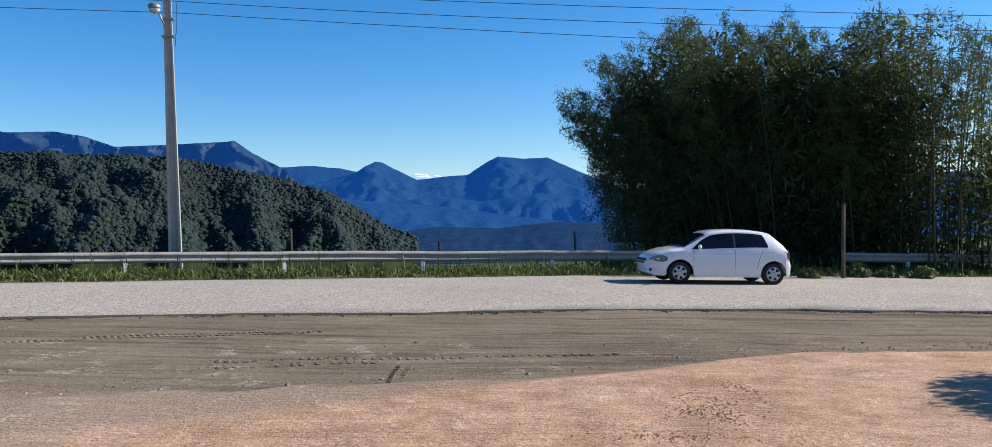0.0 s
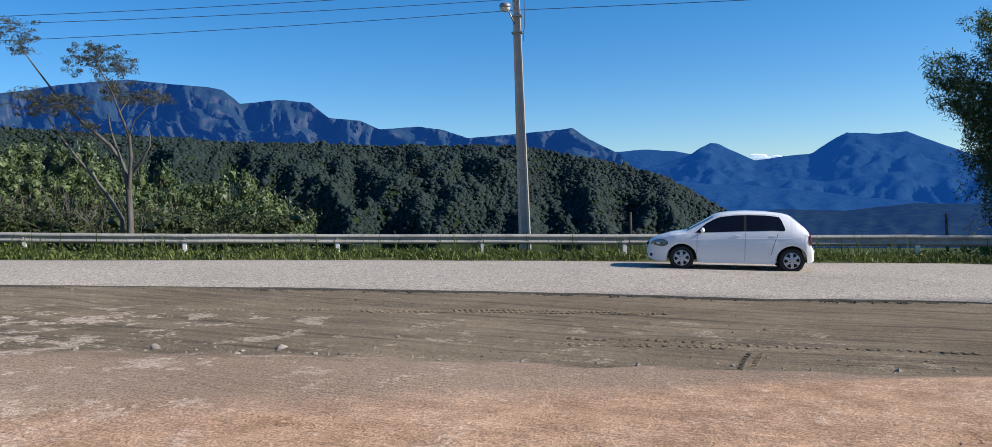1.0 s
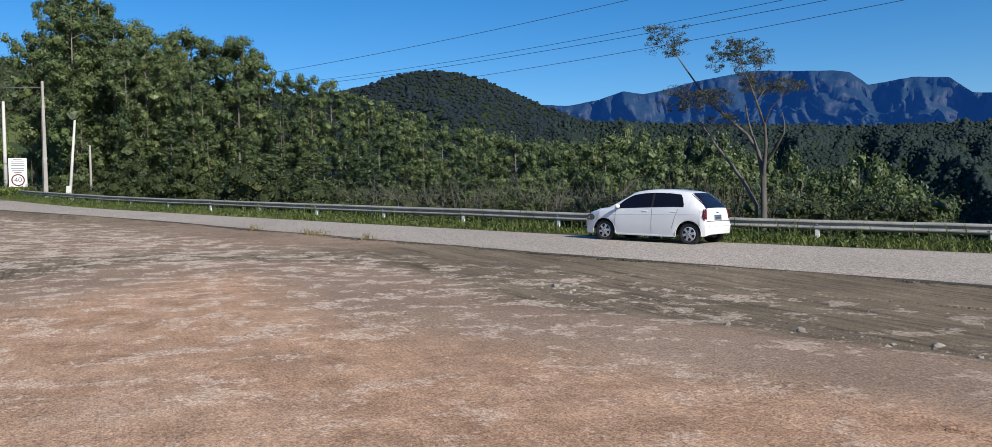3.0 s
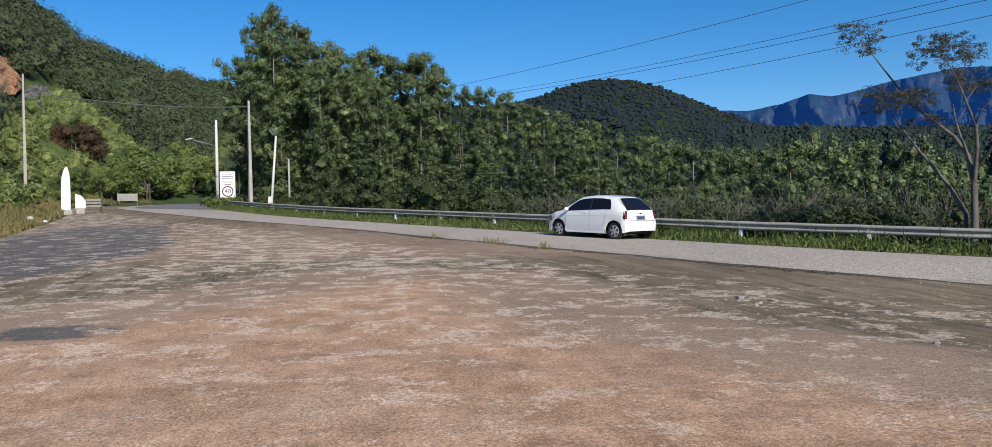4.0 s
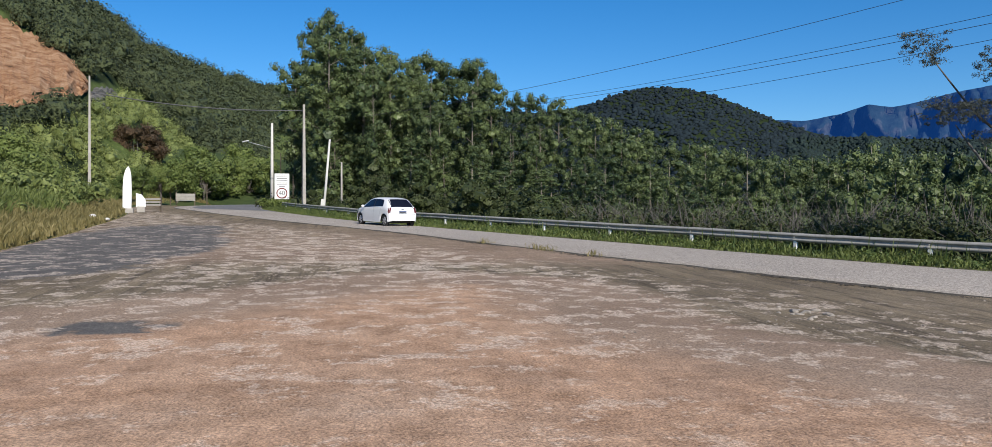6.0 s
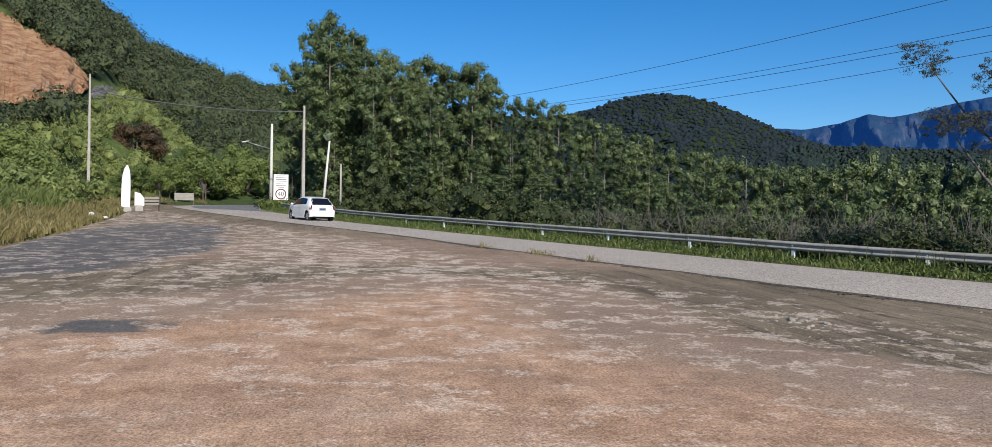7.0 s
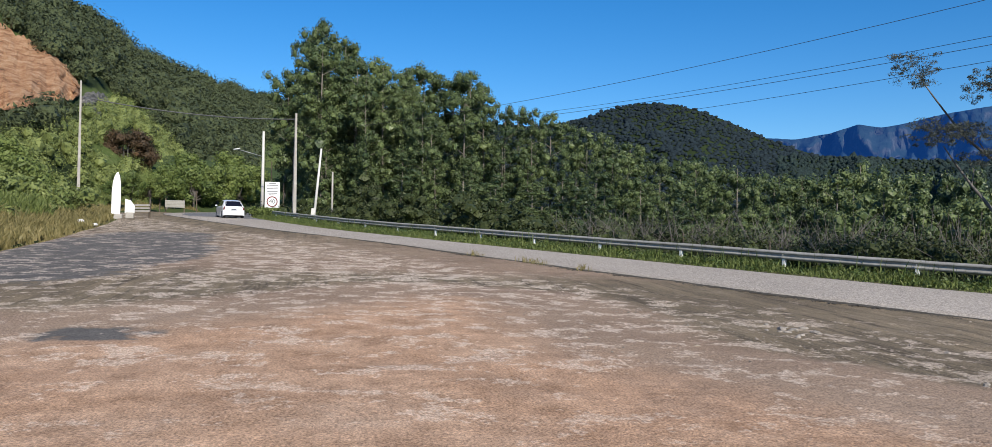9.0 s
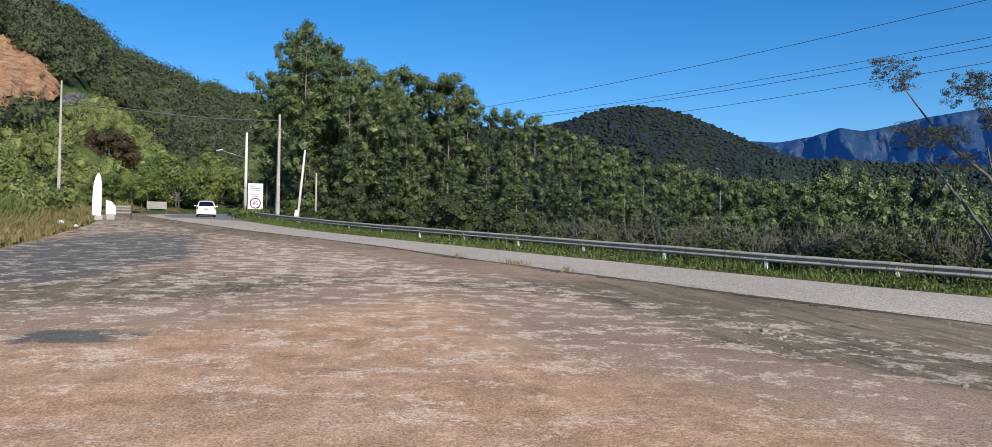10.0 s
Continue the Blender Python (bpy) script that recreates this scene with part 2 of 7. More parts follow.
BRIGHT_SHRUB = leaves("bank_leaf", (0.036, 0.064, 0.017), (0.215, 0.25, 0.08), 0.1, 0.35)
# The valley wood carries painted haze too, as a weaker blue emission.
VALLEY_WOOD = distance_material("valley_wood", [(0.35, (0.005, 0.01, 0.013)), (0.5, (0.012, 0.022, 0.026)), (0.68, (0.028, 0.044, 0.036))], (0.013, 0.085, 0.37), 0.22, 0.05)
EUCA = leaves("eucalyptus_leaf", (0.012, 0.03, 0.017), (0.132, 0.17, 0.063), 0.06, 0.1, 0.45)
THICKET = leaves("thicket_leaf", (0.01, 0.021, 0.008), (0.068, 0.082, 0.03), 0.08, 0.5)
SHRUB = leaves("shrub_leaf", (0.03, 0.058, 0.015), (0.16, 0.2, 0.055), 0.1, 0.3)
BAMBOO = leaves("bamboo_leaf", (0.022, 0.036, 0.02), (0.115, 0.15, 0.052), 0.32, 0.4, 0.6)
GRASS = leaves("verge_grass", (0.03, 0.06, 0.016), (0.17, 0.2, 0.06), 0.22, 0.9)
STRAW = leaves("dry_grass", (0.12, 0.11, 0.04), (0.36, 0.30, 0.14), 0.3, 0.25)
RUSSET = leaves("russet_leaf", (0.04, 0.032, 0.018), (0.115, 0.07, 0.038), 0.1, 0.5)
ACACIA = leaves("feathery_leaf", (0.035, 0.043, 0.038), (0.1, 0.11, 0.088), 0.2, 0.4)
BARK = bark("grey_bark", (0.055, 0.05, 0.045), (0.17, 0.155, 0.14))
PALE_BARK = bark("pale_bark", (0.1, 0.085, 0.07), (0.3, 0.27, 0.23), 1.5)
CULM = bark("bamboo_culm", (0.025, 0.03, 0.012), (0.09, 0.09, 0.04))
CONCRETE = plain("pole_concrete", (0.34, 0.32, 0.29), 0.9, 0, 3, 0.22, 0.01)
WHITE_CONCRETE = plain("whitewashed_pole", (0.55, 0.54, 0.51), 0.85, 0, 3, 0.15, 0.005)
ZINC = plain("galvanised_steel", (0.29, 0.28, 0.255), 0.62, 0.0, 1.5, 0.3, 0.004)
POST_WHITE = plain("post_paint", (0.72, 0.71, 0.66), 0.6, 0, 4, 0.15)
OLD_WOOD = bark("old_wood", (0.05, 0.04, 0.03), (0.15, 0.12, 0.09), 6)
CABLE = plain("cable", (0.04, 0.04, 0.045), 0.6, 0, 2, 0.2)
GRIT = plain("small_gravel", (0.24, 0.205, 0.165), 0.9, 0, 9, 0.4)
STONE = plain("stone", (0.28, 0.25, 0.215), 0.9, 0, 9, 0.35, 0.02)
SIGN_WHITE = plain("sign_white", (0.78, 0.78, 0.76), 0.5, 0, 2, 0.06)
SIGN_INK = plain("sign_ink", (0.06, 0.06, 0.07), 0.6, 0, 5, 0.2)
SIGN_RED = plain("sign_red", (0.22, 0.03, 0.035), 0.5, 0, 5, 0.2)
LAMP_GLASS = plain("lamp_glass", (0.62, 0.62, 0.58), 0.25, 0, 3, 0.08)
STEEL = plain("lamp_steel", (0.36, 0.37, 0.38), 0.45, 0.6, 4, 0.2)
PAINT = plain("white_paint", (0.76, 0.77, 0.78), 0.22, 0, 1.2, 0.02, 0, 0.5)
PAINT.node_tree.nodes["Principled BSDF"].inputs["Coat Weight"].default_value = 0.6
TINT = plain("tinted_glass", (0.008, 0.009, 0.016), 0.05, 0, 1, 0.1, 0, 0.28)
RUBBER = plain("tyre_rubber", (0.022, 0.022, 0.023), 0.85, 0, 12, 0.3, 0.004)
UNDER = plain("black_plastic", (0.018, 0.018, 0.02), 0.75, 0, 6, 0.2)
HUB = plain("hubcap_silver", (0.5, 0.51, 0.53), 0.38, 0.35, 5, 0.12)
LAMP_AMBER = plain("lamp_amber", (0.6, 0.34, 0.1), 0.2, 0.2, 6, 0.2)
SEAM = plain("panel_gap", (0.1, 0.1, 0.11), 0.7, 0, 6, 0.2)
RED_LENS = plain("red_lens", (0.1, 0.008, 0.011), 0.15, 0, 5, 0.1)
CLEAR_LENS = plain("headlamp_lens", (0.2, 0.195, 0.18), 0.08, 0.3, 14, 0.5)
CHROME = plain("chrome", (0.6, 0.6, 0.62), 0.18, 0.95, 5, 0.08)
CLOUD = bpy.data.materials.new("cloud_white")
CLOUD.use_nodes = True
CLOUD.node_tree.nodes["Principled BSDF"].inputs["Base Color"].default_value = (0.85, 0.88, 0.93, 1)
# Painted brightness: the cloud emits bluish white in place of scattered sunlight.
CLOUD.node_tree.nodes["Principled BSDF"].inputs["Emission Color"].default_value = (0.7, 0.85, 1.0, 1)
CLOUD.node_tree.nodes["Principled BSDF"].inputs["Emission Strength"].default_value = 0.45


# ---- mesh tools ----
rng = np.random.default_rng(7)


def mesh_np(name, verts, faces, material, smooth=False):
    """A mesh from arrays of places and of equally long faces."""
    verts, faces = np.asarray(verts, np.float32), np.asarray(faces, np.int32)
    me = bpy.data.meshes.new(name)
    n, k = faces.shape
    me.vertices.add(len(verts))
    me.vertices.foreach_set("co", verts.ravel())
    me.loops.add(n * k)
    me.loops.foreach_set("vertex_index", faces.ravel())
    me.polygons.add(n)
    me.polygons.foreach_set("loop_start", np.arange(n, dtype=np.int32) * k)
    me.polygons.foreach_set("use_smooth", np.full(n, smooth))
    me.update(calc_edges=True)
    me.validate()
    me.materials.append(material)
    return me


def grid_faces(rows, cols):
    i = np.arange(rows - 1)[:, None] * cols + np.arange(cols - 1)[None, :]
    return np.stack([i, i + 1, i + cols + 1, i + cols], -1).reshape(-1, 4)


def thing(name, label, category, group="", at=None):
    ob = new(name)
    ob.empty_display_size = 0.2
    if at is not None:
        ob.matrix_basis = at
    return tagged(ob, label, category, group)


def part(name, data, material=None, parent=None, label="", smooth=False):
    """One mesh object, from a mesh or a bmesh, under a thing or a part."""
    if isinstance(data, bmesh.types.BMesh):
        me = bpy.data.meshes.new(name)
        data.to_mesh(me)
        data.free()
        me.materials.append(material)
        if smooth:
            me.polygons.foreach_set("use_smooth", np.full(len(me.polygons), True))
        data = me
    ob = new(name, data)
    ob.parent = parent
    return tagged(ob, label)


def setting(name, data, label, category="", kind="structure"):
    return tagged(new(name, data), label, category, "", kind)


def box(bm, size, m=Matrix(), bevel=0.0, top=1.0):
    """A box of that size about the origin of m; top: how much its upper face is narrowed."""
    r = bmesh.ops.create_cube(bm, size=1.0)
    vs = r["verts"]
    for v in vs:
        k = top if v.co.z > 0 else 1.0
        v.co = Vector((v.co.x * size[0] * k, v.co.y * size[1] * k, v.co.z * size[2]))
    if bevel:
        es = list({e for v in vs for e in v.link_edges})
        vs = list({v for f in bmesh.ops.bevel(bm, geom=es, offset=bevel, segments=2, affect="EDGES", profile=0.6)["faces"] for v in f.verts} | {v for v in vs if v.is_valid})
    bmesh.ops.transform(bm, matrix=m, verts=vs)
    return bm


def rod(bm, a, b, ra, rb=None, sides=8, caps=True):
    a, b = Vector(a), Vector(b)
    r = bmesh.ops.create_cone(bm, cap_ends=caps, segments=sides, radius1=ra, radius2=ra if rb is None else rb, depth=(b - a).length)
    turn = (b - a).to_track_quat("Z", "Y").to_matrix().to_4x4()
    bmesh.ops.transform(bm, matrix=Matrix.Translation((a + b) / 2) @ turn, verts=r["verts"])
    return bm


def tubes(paths, sides=6):
    """Tapered tubes along paths of (place, radius), as arrays."""
    vs, fs, n0 = [], [], 0
    ring = np.linspace(0, 2 * np.pi, sides, endpoint=False)
    for path in paths:
        ps, rs = np.array([p for p, r in path], float), np.array([r for p, r in path])
        d = np.gradient(ps, axis=0)
        d /= np.linalg.norm(d, axis=1)[:, None] + 1e-9
        ref = np.array([1.0, 0.13, 0.0])
        u = np.cross(d, ref)
        u /= np.linalg.norm(u, axis=1)[:, None] + 1e-9
        w = np.cross(d, u)
        v = ps[:, None] + rs[:, None, None] * (np.cos(ring)[None, :, None] * u[:, None] + np.sin(ring)[None, :, None] * w[:, None])
        vs.append(v.reshape(-1, 3))
        i = np.arange(len(ps) - 1)[:, None] * sides
        j = np.arange(sides)[None, :]
        k = (j + 1) % sides
        fs.append(np.stack([i + j, i + k, i + sides + k, i + sides + j], -1).reshape(-1, 4) + n0)
        n0 += v.shape[0] * sides
    return np.concatenate(vs), np.concatenate(fs)


def leaf_quads(at, size, aspect=0.5, out=None, outward=0.5, r=rng):
    """Pointed leaves about the places given, turned at random or partly outwards."""
    n = len(at)
    d = r.normal(size=(n, 3))
    d /= np.linalg.norm(d, axis=1)[:, None]
    if out is not None:
        d = d + out * outward
        d /= np.linalg.norm(d, axis=1)[:, None] + 1e-9
    u = np.cross(d, r.normal(size=(n, 3)))
    u /= np.linalg.norm(u, axis=1)[:, None] + 1e-9
    w = np.cross(d, u)
    s = (size * r.uniform(0.65, 1.35, n))[:, None]
    v = np.stack([at - u * s, at - w * s * aspect, at + u * s, at + w * s * aspect], 1)
    return v.reshape(-1, 3), np.arange(4 * n).reshape(n, 4)


def slivers(at, size, aspect=0.3, out=None, outward=0.5, r=rng):
    """Slender leaves of one triangle each, for foliage seen from far off."""
    n = len(at)
    d = r.normal(size=(n, 3))
    d /= np.linalg.norm(d, axis=1)[:, None]
    if out is not None:
        d = d + out * outward
        d /= np.linalg.norm(d, axis=1)[:, None] + 1e-9
    u = np.cross(d, r.normal(size=(n, 3)))
    u /= np.linalg.norm(u, axis=1)[:, None] + 1e-9
    w = np.cross(d, u)
    s = (size * r.uniform(0.6, 1.4, n))[:, None]
    v = np.stack([at - u * s * 0.6 - w * s * aspect, at - u * s * 0.6 + w * s * aspect, at + u * s], 1)
    return v.reshape(-1, 3), np.arange(3 * n).reshape(n, 3)


def clump_points(centres, radii, per, flat=0.8, r=rng):
    """Places on and inside uneven balls of leaves, and their ways outwards."""
    n = len(centres)
    d = r.normal(size=(n, per, 3))
    d /= np.linalg.norm(d, axis=2)[..., None]
    k = r.uniform(0.35, 1.0, (n, per, 1)) ** 0.5 * (1 + 0.25 * np.sin(d[..., :1] * 5 + r.uniform(0, 6, (n, 1, 1))))
    p = centres[:, None] + d * k * radii[:, None, None] * np.array([1, 1, flat])
    return p.reshape(-1, 3), d.reshape(-1, 3)


ICO = (1 + 5 ** 0.5) / 2
CORE = np.array([(-1, ICO, 0), (1, ICO, 0), (-1, -ICO, 0), (1, -ICO, 0), (0, -1, ICO), (0, 1, ICO), (0, -1, -ICO), (0, 1, -ICO), (ICO, 0, -1), (ICO, 0, 1), (-ICO, 0, -1), (-ICO, 0, 1)]) / (1 + ICO ** 2) ** 0.5
CORE_FACES = np.array([(0, 11, 5), (0, 5, 1), (0, 1, 7), (0, 7, 10), (0, 10, 11), (1, 5, 9), (5, 11, 4), (11, 10, 2), (10, 7, 6), (7, 1, 8), (3, 9, 4), (3, 4, 2), (3, 2, 6), (3, 6, 8), (3, 8, 9), (4, 9, 5), (2, 4, 11), (6, 2, 10), (8, 6, 7), (9, 8, 1)])


def tufts(centres, radii, per, size, flat=0.75, r=rng, aspect=0.5, inner=0.7, shell=0.72):
    """Dense balls of foliage: a solid leaf-coloured core added to block light, and leaves lying on and standing out of
    it.
    """
    centres, radii = np.asarray(centres, float), np.asarray(radii, float)
    n = len(centres)
    squash = np.array([1, 1, flat])
    lump = 1 + 0.16 * r.normal(size=(n, 12, 1))
    core = centres[:, None] + CORE[None] * lump * inner * radii[:, None, None] * squash
    cf = CORE_FACES[None] + (np.arange(n) * 12)[:, None, None]
    d = r.normal(size=(n, per, 3))
    d[..., 2] = d[..., 2] * 0.9 + 0.25
    d /= np.linalg.norm(d, axis=2)[..., None]
    k = r.uniform(shell, shell + 0.4, (n, per, 1)) * (1 + 0.18 * np.sin(d[..., :1] * 6 + r.uniform(0, 6, (n, 1, 1))) * np.sin(d[..., 2:] * 5 + r.uniform(0, 6, (n, 1, 1))))
    p = (centres[:, None] + d * k * radii[:, None, None] * squash).reshape(-1, 3)
    v, f = slivers(p, size, aspect, d.reshape(-1, 3), 1.7, r)
    return np.concatenate([core.reshape(-1, 3), v]), np.concatenate([cf.reshape(-1, 3), f + 12 * n])


def spline(points, step):
    """A smooth line through points of the plan, at even steps."""
    p = np.array(points, float)
    p = np.vstack([2 * p[0] - p[1], p, 2 * p[-1] - p[-2]])
    out = []
    for i in range(1, len(p) - 2):
        for u in np.linspace(0, 1, 24, endpoint=False):
            out.append(0.5 * (2 * p[i] + (p[i + 1] - p[i - 1]) * u + (2 * p[i - 1] - 5 * p[i] + 4 * p[i + 1] - p[i + 2]) * u * u + (3 * p[i] - p[i - 1] - 3 * p[i + 1] + p[i + 2]) * u ** 3))
    out = np.array(out + [p[-2]])
    s = np.r_[0, np.cumsum(np.linalg.norm(np.diff(out, axis=0), axis=1))]
    t = np.linspace(0, s[-1], int(s[-1] / step) + 1)
    return np.stack([np.interp(t, s, out[:, k]) for k in range(2)], 1)


def normals_of(line):
    d = np.gradient(line, axis=0)
    d /= np.linalg.norm(d, axis=1)[:, None]
    return np.stack([d[:, 1], -d[:, 0]], 1)


def side_of(line, x, y):
    """Signed distance of places from a line of the plan: above zero on the side of its normals."""
    x, y = np.asarray(x, float), np.asarray(y, float)
    best, sign = np.full(x.shape, 1e9), np.zeros(x.shape)
    coarse = line[:: max(1, len(line) // 90)]
    nn = normals_of(coarse)
    for (px, py), (nx, ny) in zip(coarse, nn):
        q = np.hypot(x - px, y - py)
        m = q < best
        best = np.where(m, q, best)
        sign = np.where(m, (x - px) * nx + (y - py) * ny, sign)
    return np.where(np.abs(sign) < best * 0.2, np.sign(sign) * best, np.where(best < 4, sign, np.sign(sign) * best))


def wave(x, y, s, seed=0.0):
    """Smooth uneven values between about -1 and 1, over arrays."""
    x, y = np.asarray(x) / s + seed * 3.7, np.asarray(y) / s - seed * 1.9
    return (np.sin(x * 1.7 + 1.3 * np.sin(y * 1.1 + seed)) + np.sin(y * 2.1 - 1.1 * np.sin(x * 0.9 + 2 * seed)) + 0.6 * np.sin(x * 3.9 + y * 3.1 + seed) + 0.5 * np.sin(y * 5.3 - x * 4.1)) / 3.0


def polar(az, r, z=0.0):
    return (-math.sin(radians(az)) * r, math.cos(radians(az)) * r, z)


# ---- the lie of the land ----
RISE = [(-120, 4.6), (-73, 2.96), (-64.5, 2.62), (-57, 2.27), (-49, 1.87), (-36.4, 1.33), (-28.7, 1.0), (-17.2, 0.5), (-9.7, 0.19), (-5.7, 0.04), (-1.4, -0.12), (2.8, -0.2), (7, -0.33), (60, -2.0), (140, -3.5)]


def rise(x):
    return np.interp(x, [a for a, b in RISE], [b for a, b in RISE])


FAR_EDGE = spline([(110, 38), (60, 32), (30, 28.2), (15.5, 26.4), (9.9, 25.6), (2.1, 24.3), (-1.5, 23.4), (-5.2, 21.9), (-11.3, 18.9), (-15, 16.6), (-19, 14.2), (-24, 11.7), (-30.5, 8.6), (-41, 3.9), (-53, -1.1), (-64.5, -4.8), (-74, -6.4), (-84, -6), (-92, -2), (-98, 5), (-101, 14), (-102, 30)], 0.4)
NEAR_EDGE = spline([(110, 29), (60, 23), (30, 19), (9.6, 16.5), (5, 16.2), (0.2, 15.6), (-4.5, 14.5), (-9, 13.1), (-14, 10.9), (-19, 8.8), (-23.5, 6.9), (-29.5, 4.6), (-36.8, 1.9), (-50.4, -4.3), (-63, -9.7), (-77.6, -14.2), (-90, -14), (-101, -9), (-108, 2), (-110, 14), (-110, 30)], 0.4)
BANK = spline([(110, -40), (60, -30), (10, -16), (-10, -11), (-20, -9.3), (-28.9, -9.7), (-36, -10.4), (-55.8, -13.2), (-70, -16.5), (-85, -19), (-100, -18), (-112, -8), (-116, 6), (-117, 30)], 0.5)


def land(x, y):
    """Height of the bare ground under lot, road, verge, bank and falling slope."""
    x, y = np.asarray(x, float), np.asarray(y, float)
    z = rise(x) - 0.2
    out = side_of(FAR_EDGE, x, y)
    az = np.degrees(np.arctan2(-x, y))
    fall = np.interp(az, [-40, 0, 40, 50, 58, 70, 80, 95], [0.3, 0.5, 0.55, 0.42, 0.3, 0.14, 0.05, 0.02])
    z = z + 0.1 * np.clip(out, 0, 1) - fall * np.clip(out - 2.6, 0, 85)
    up = -side_of(BANK, x, y)
    z = z + np.where(up > 0, 0.05 + 0.30 * np.clip(up, 0, 30) + 0.12 * wave(x, y, 3.0, 2), 0) * ((out < 0) & ((az > 86) | (az < -50)))
    return z


def on_land(x, y):
    return float(land(np.array([x]), np.array([y]))[0])


# ---- the ground, one sheet to the horizon ----
def ground_sheet():
    radii = np.r_[0.01, np.geomspace(1.5, 4700, 120)]
    a = np.radians(np.arange(0, 361, 2.0))
    x, y = -np.sin(a)[None] * radii[:, None], np.cos(a)[None] * radii[:, None]
    z = land(x, y)
    r = np.hypot(x, y)
    k = np.clip((r - 140) / 200, 0, 1)
    z = z * (1 - k) + (-45 + 3 * wave(x, y, 90)) * k - 0.12 * np.clip((45 - r) / 10, 0, 1)
    v = np.stack([x, y, z], -1).reshape(-1, 3)
    return setting("ground", mesh_np("ground", v, grid_faces(len(radii), len(a)), SOIL, True), "green and brown earth falling away into the valley")


def gravel_lot():
    near = NEAR_EDGE[(NEAR_EDGE[:, 0] < 45) & (NEAR_EDGE[:, 0] > -88)]
    near = near[: np.argmin(near[:, 0]) + 1]
    rows = len(near)
    bank = BANK[(BANK[:, 0] < 45)]
    bank = bank[: np.argmax(bank[:, 0] < -90) + 1]
    t = np.linspace(0, 1, rows)
    b = np.stack([np.interp(t, np.linspace(0, 1, len(bank)), bank[:, k]) for k in range(2)], 1)
    cols = 150
    u = np.linspace(-0.004, 1.02, cols)
    p = near[:, None] * (1 - u)[None, :, None] + b[:, None] * u[None, :, None]
    x, y = p[..., 0], p[..., 1]
    d = np.linalg.norm(p - near[:, None], axis=2)
    z = rise(x) - 0.07 + 0.015 * np.clip(1 - d / 1.2, 0, 1) + 0.15 * np.clip(d / 9, 0, 1) - 0.2 * np.clip((u[None] - 0.95) / 0.07, 0, 1)
    z = z + 0.012 * wave(x, y, 0.55) + 0.02 * wave(x, y, 1.9, 3) + 0.008 * wave(x, y, 0.22, 5)
    rut = np.exp(-((d - 4.4 - 0.5 * wave(x, y, 6)) / 0.35) ** 2) + np.exp(-((d - 2.2 - 0.4 * wave(x, y, 5, 2)) / 0.3) ** 2)
    z = z - 0.02 * rut
    # the orange gravel ends in a low lip above the washed grey sand
    lip = spline([(60, 20.5), (42, 17.6), (28, 15.2), (18, 13.4), (10, 11.9), (6.5, 11.3), (4.1, 10.8), (2.7, 10.2), (0.7, 9.0), (-1.2, 8.6), (-4.4, 7.7), (-8.3, 6.3), (-11, 5.2), (-14, 5.4), (-17, 4.7), (-17.8, 1), (-15.5, -1.5), (-13.3, -4), (-12, -8), (-12, -20)], 0.3)
    s = -side_of(lip, x, y)
    soft = np.interp(x, [-12, -5, 0], [1.8, 0.5, 0.3])
    inside = np.clip(0.5 + s / soft * 0.5, 0, 1)
    start, wide = np.interp(x, [-9, -6.5, -4.2, -2, 0.5], [0.8, 1.2, 0.9, 0.4, -0.15]), np.interp(x, [-9, -6.5, -4.2, -2, 0.5], [3.6, 2.8, 2.4, 1.7, 0.35])
    orange = np.clip((s - start) / wide, 0, 1) * inside
    inside = inside * np.interp(x, [-11, -7], [1.0, 0.85])
    inside = np.maximum(inside, np.interp(x, [-60, -40, -22, -15], [0.3, 0.42, 0.62, 0.0]))
    z = z + 0.03 * np.clip(0.5 + s / 0.5, 0, 1) * (x > -9)
    tar = np.clip(1.6 - np.hypot((x + 29) / 12, (y + 6.6 - 0.05 * (x + 29)) / 2.8), 0, 1) + 0.62 * np.clip(1.6 - np.hypot((x + 11.3) / 0.75, (y + 2.6) / 0.95), 0, 1)
    pale = np.interp(x, [-60, -45, -20, -9, -5, 3], [0.8, 0.95, 0.95, 0.7, 0.4, 0.22]) * np.clip((d - 1.0) / 3, 0.25, 1)
    pale = pale * (1 - 0.3 * np.clip(tar, 0, 1))
    me = mesh_np("gravel_lot", np.stack([x, y, z], -1).reshape(-1, 3), grid_faces(rows, cols), LOT, True)
    layer = me.color_attributes.new("zones", "FLOAT_COLOR", "POINT")
    layer.data.foreach_set("color", np.stack([orange, np.clip(tar, 0, 1), pale, inside], -1).astype(np.float32).ravel())
    return setting("pavement_lot", me, "roadside lot of beaten grey sand and orange gravel with pale patches")


def lot_height(x, y):
    d = abs(float(side_of(NEAR_EDGE, np.array([x]), np.array([y]))[0]))
    return float(rise(x)) - 0.07 + 0.15 * min(1, d / 9) + float(0.012 * wave(x, y, 0.55) + 0.02 * wave(x, y, 1.9, 3))


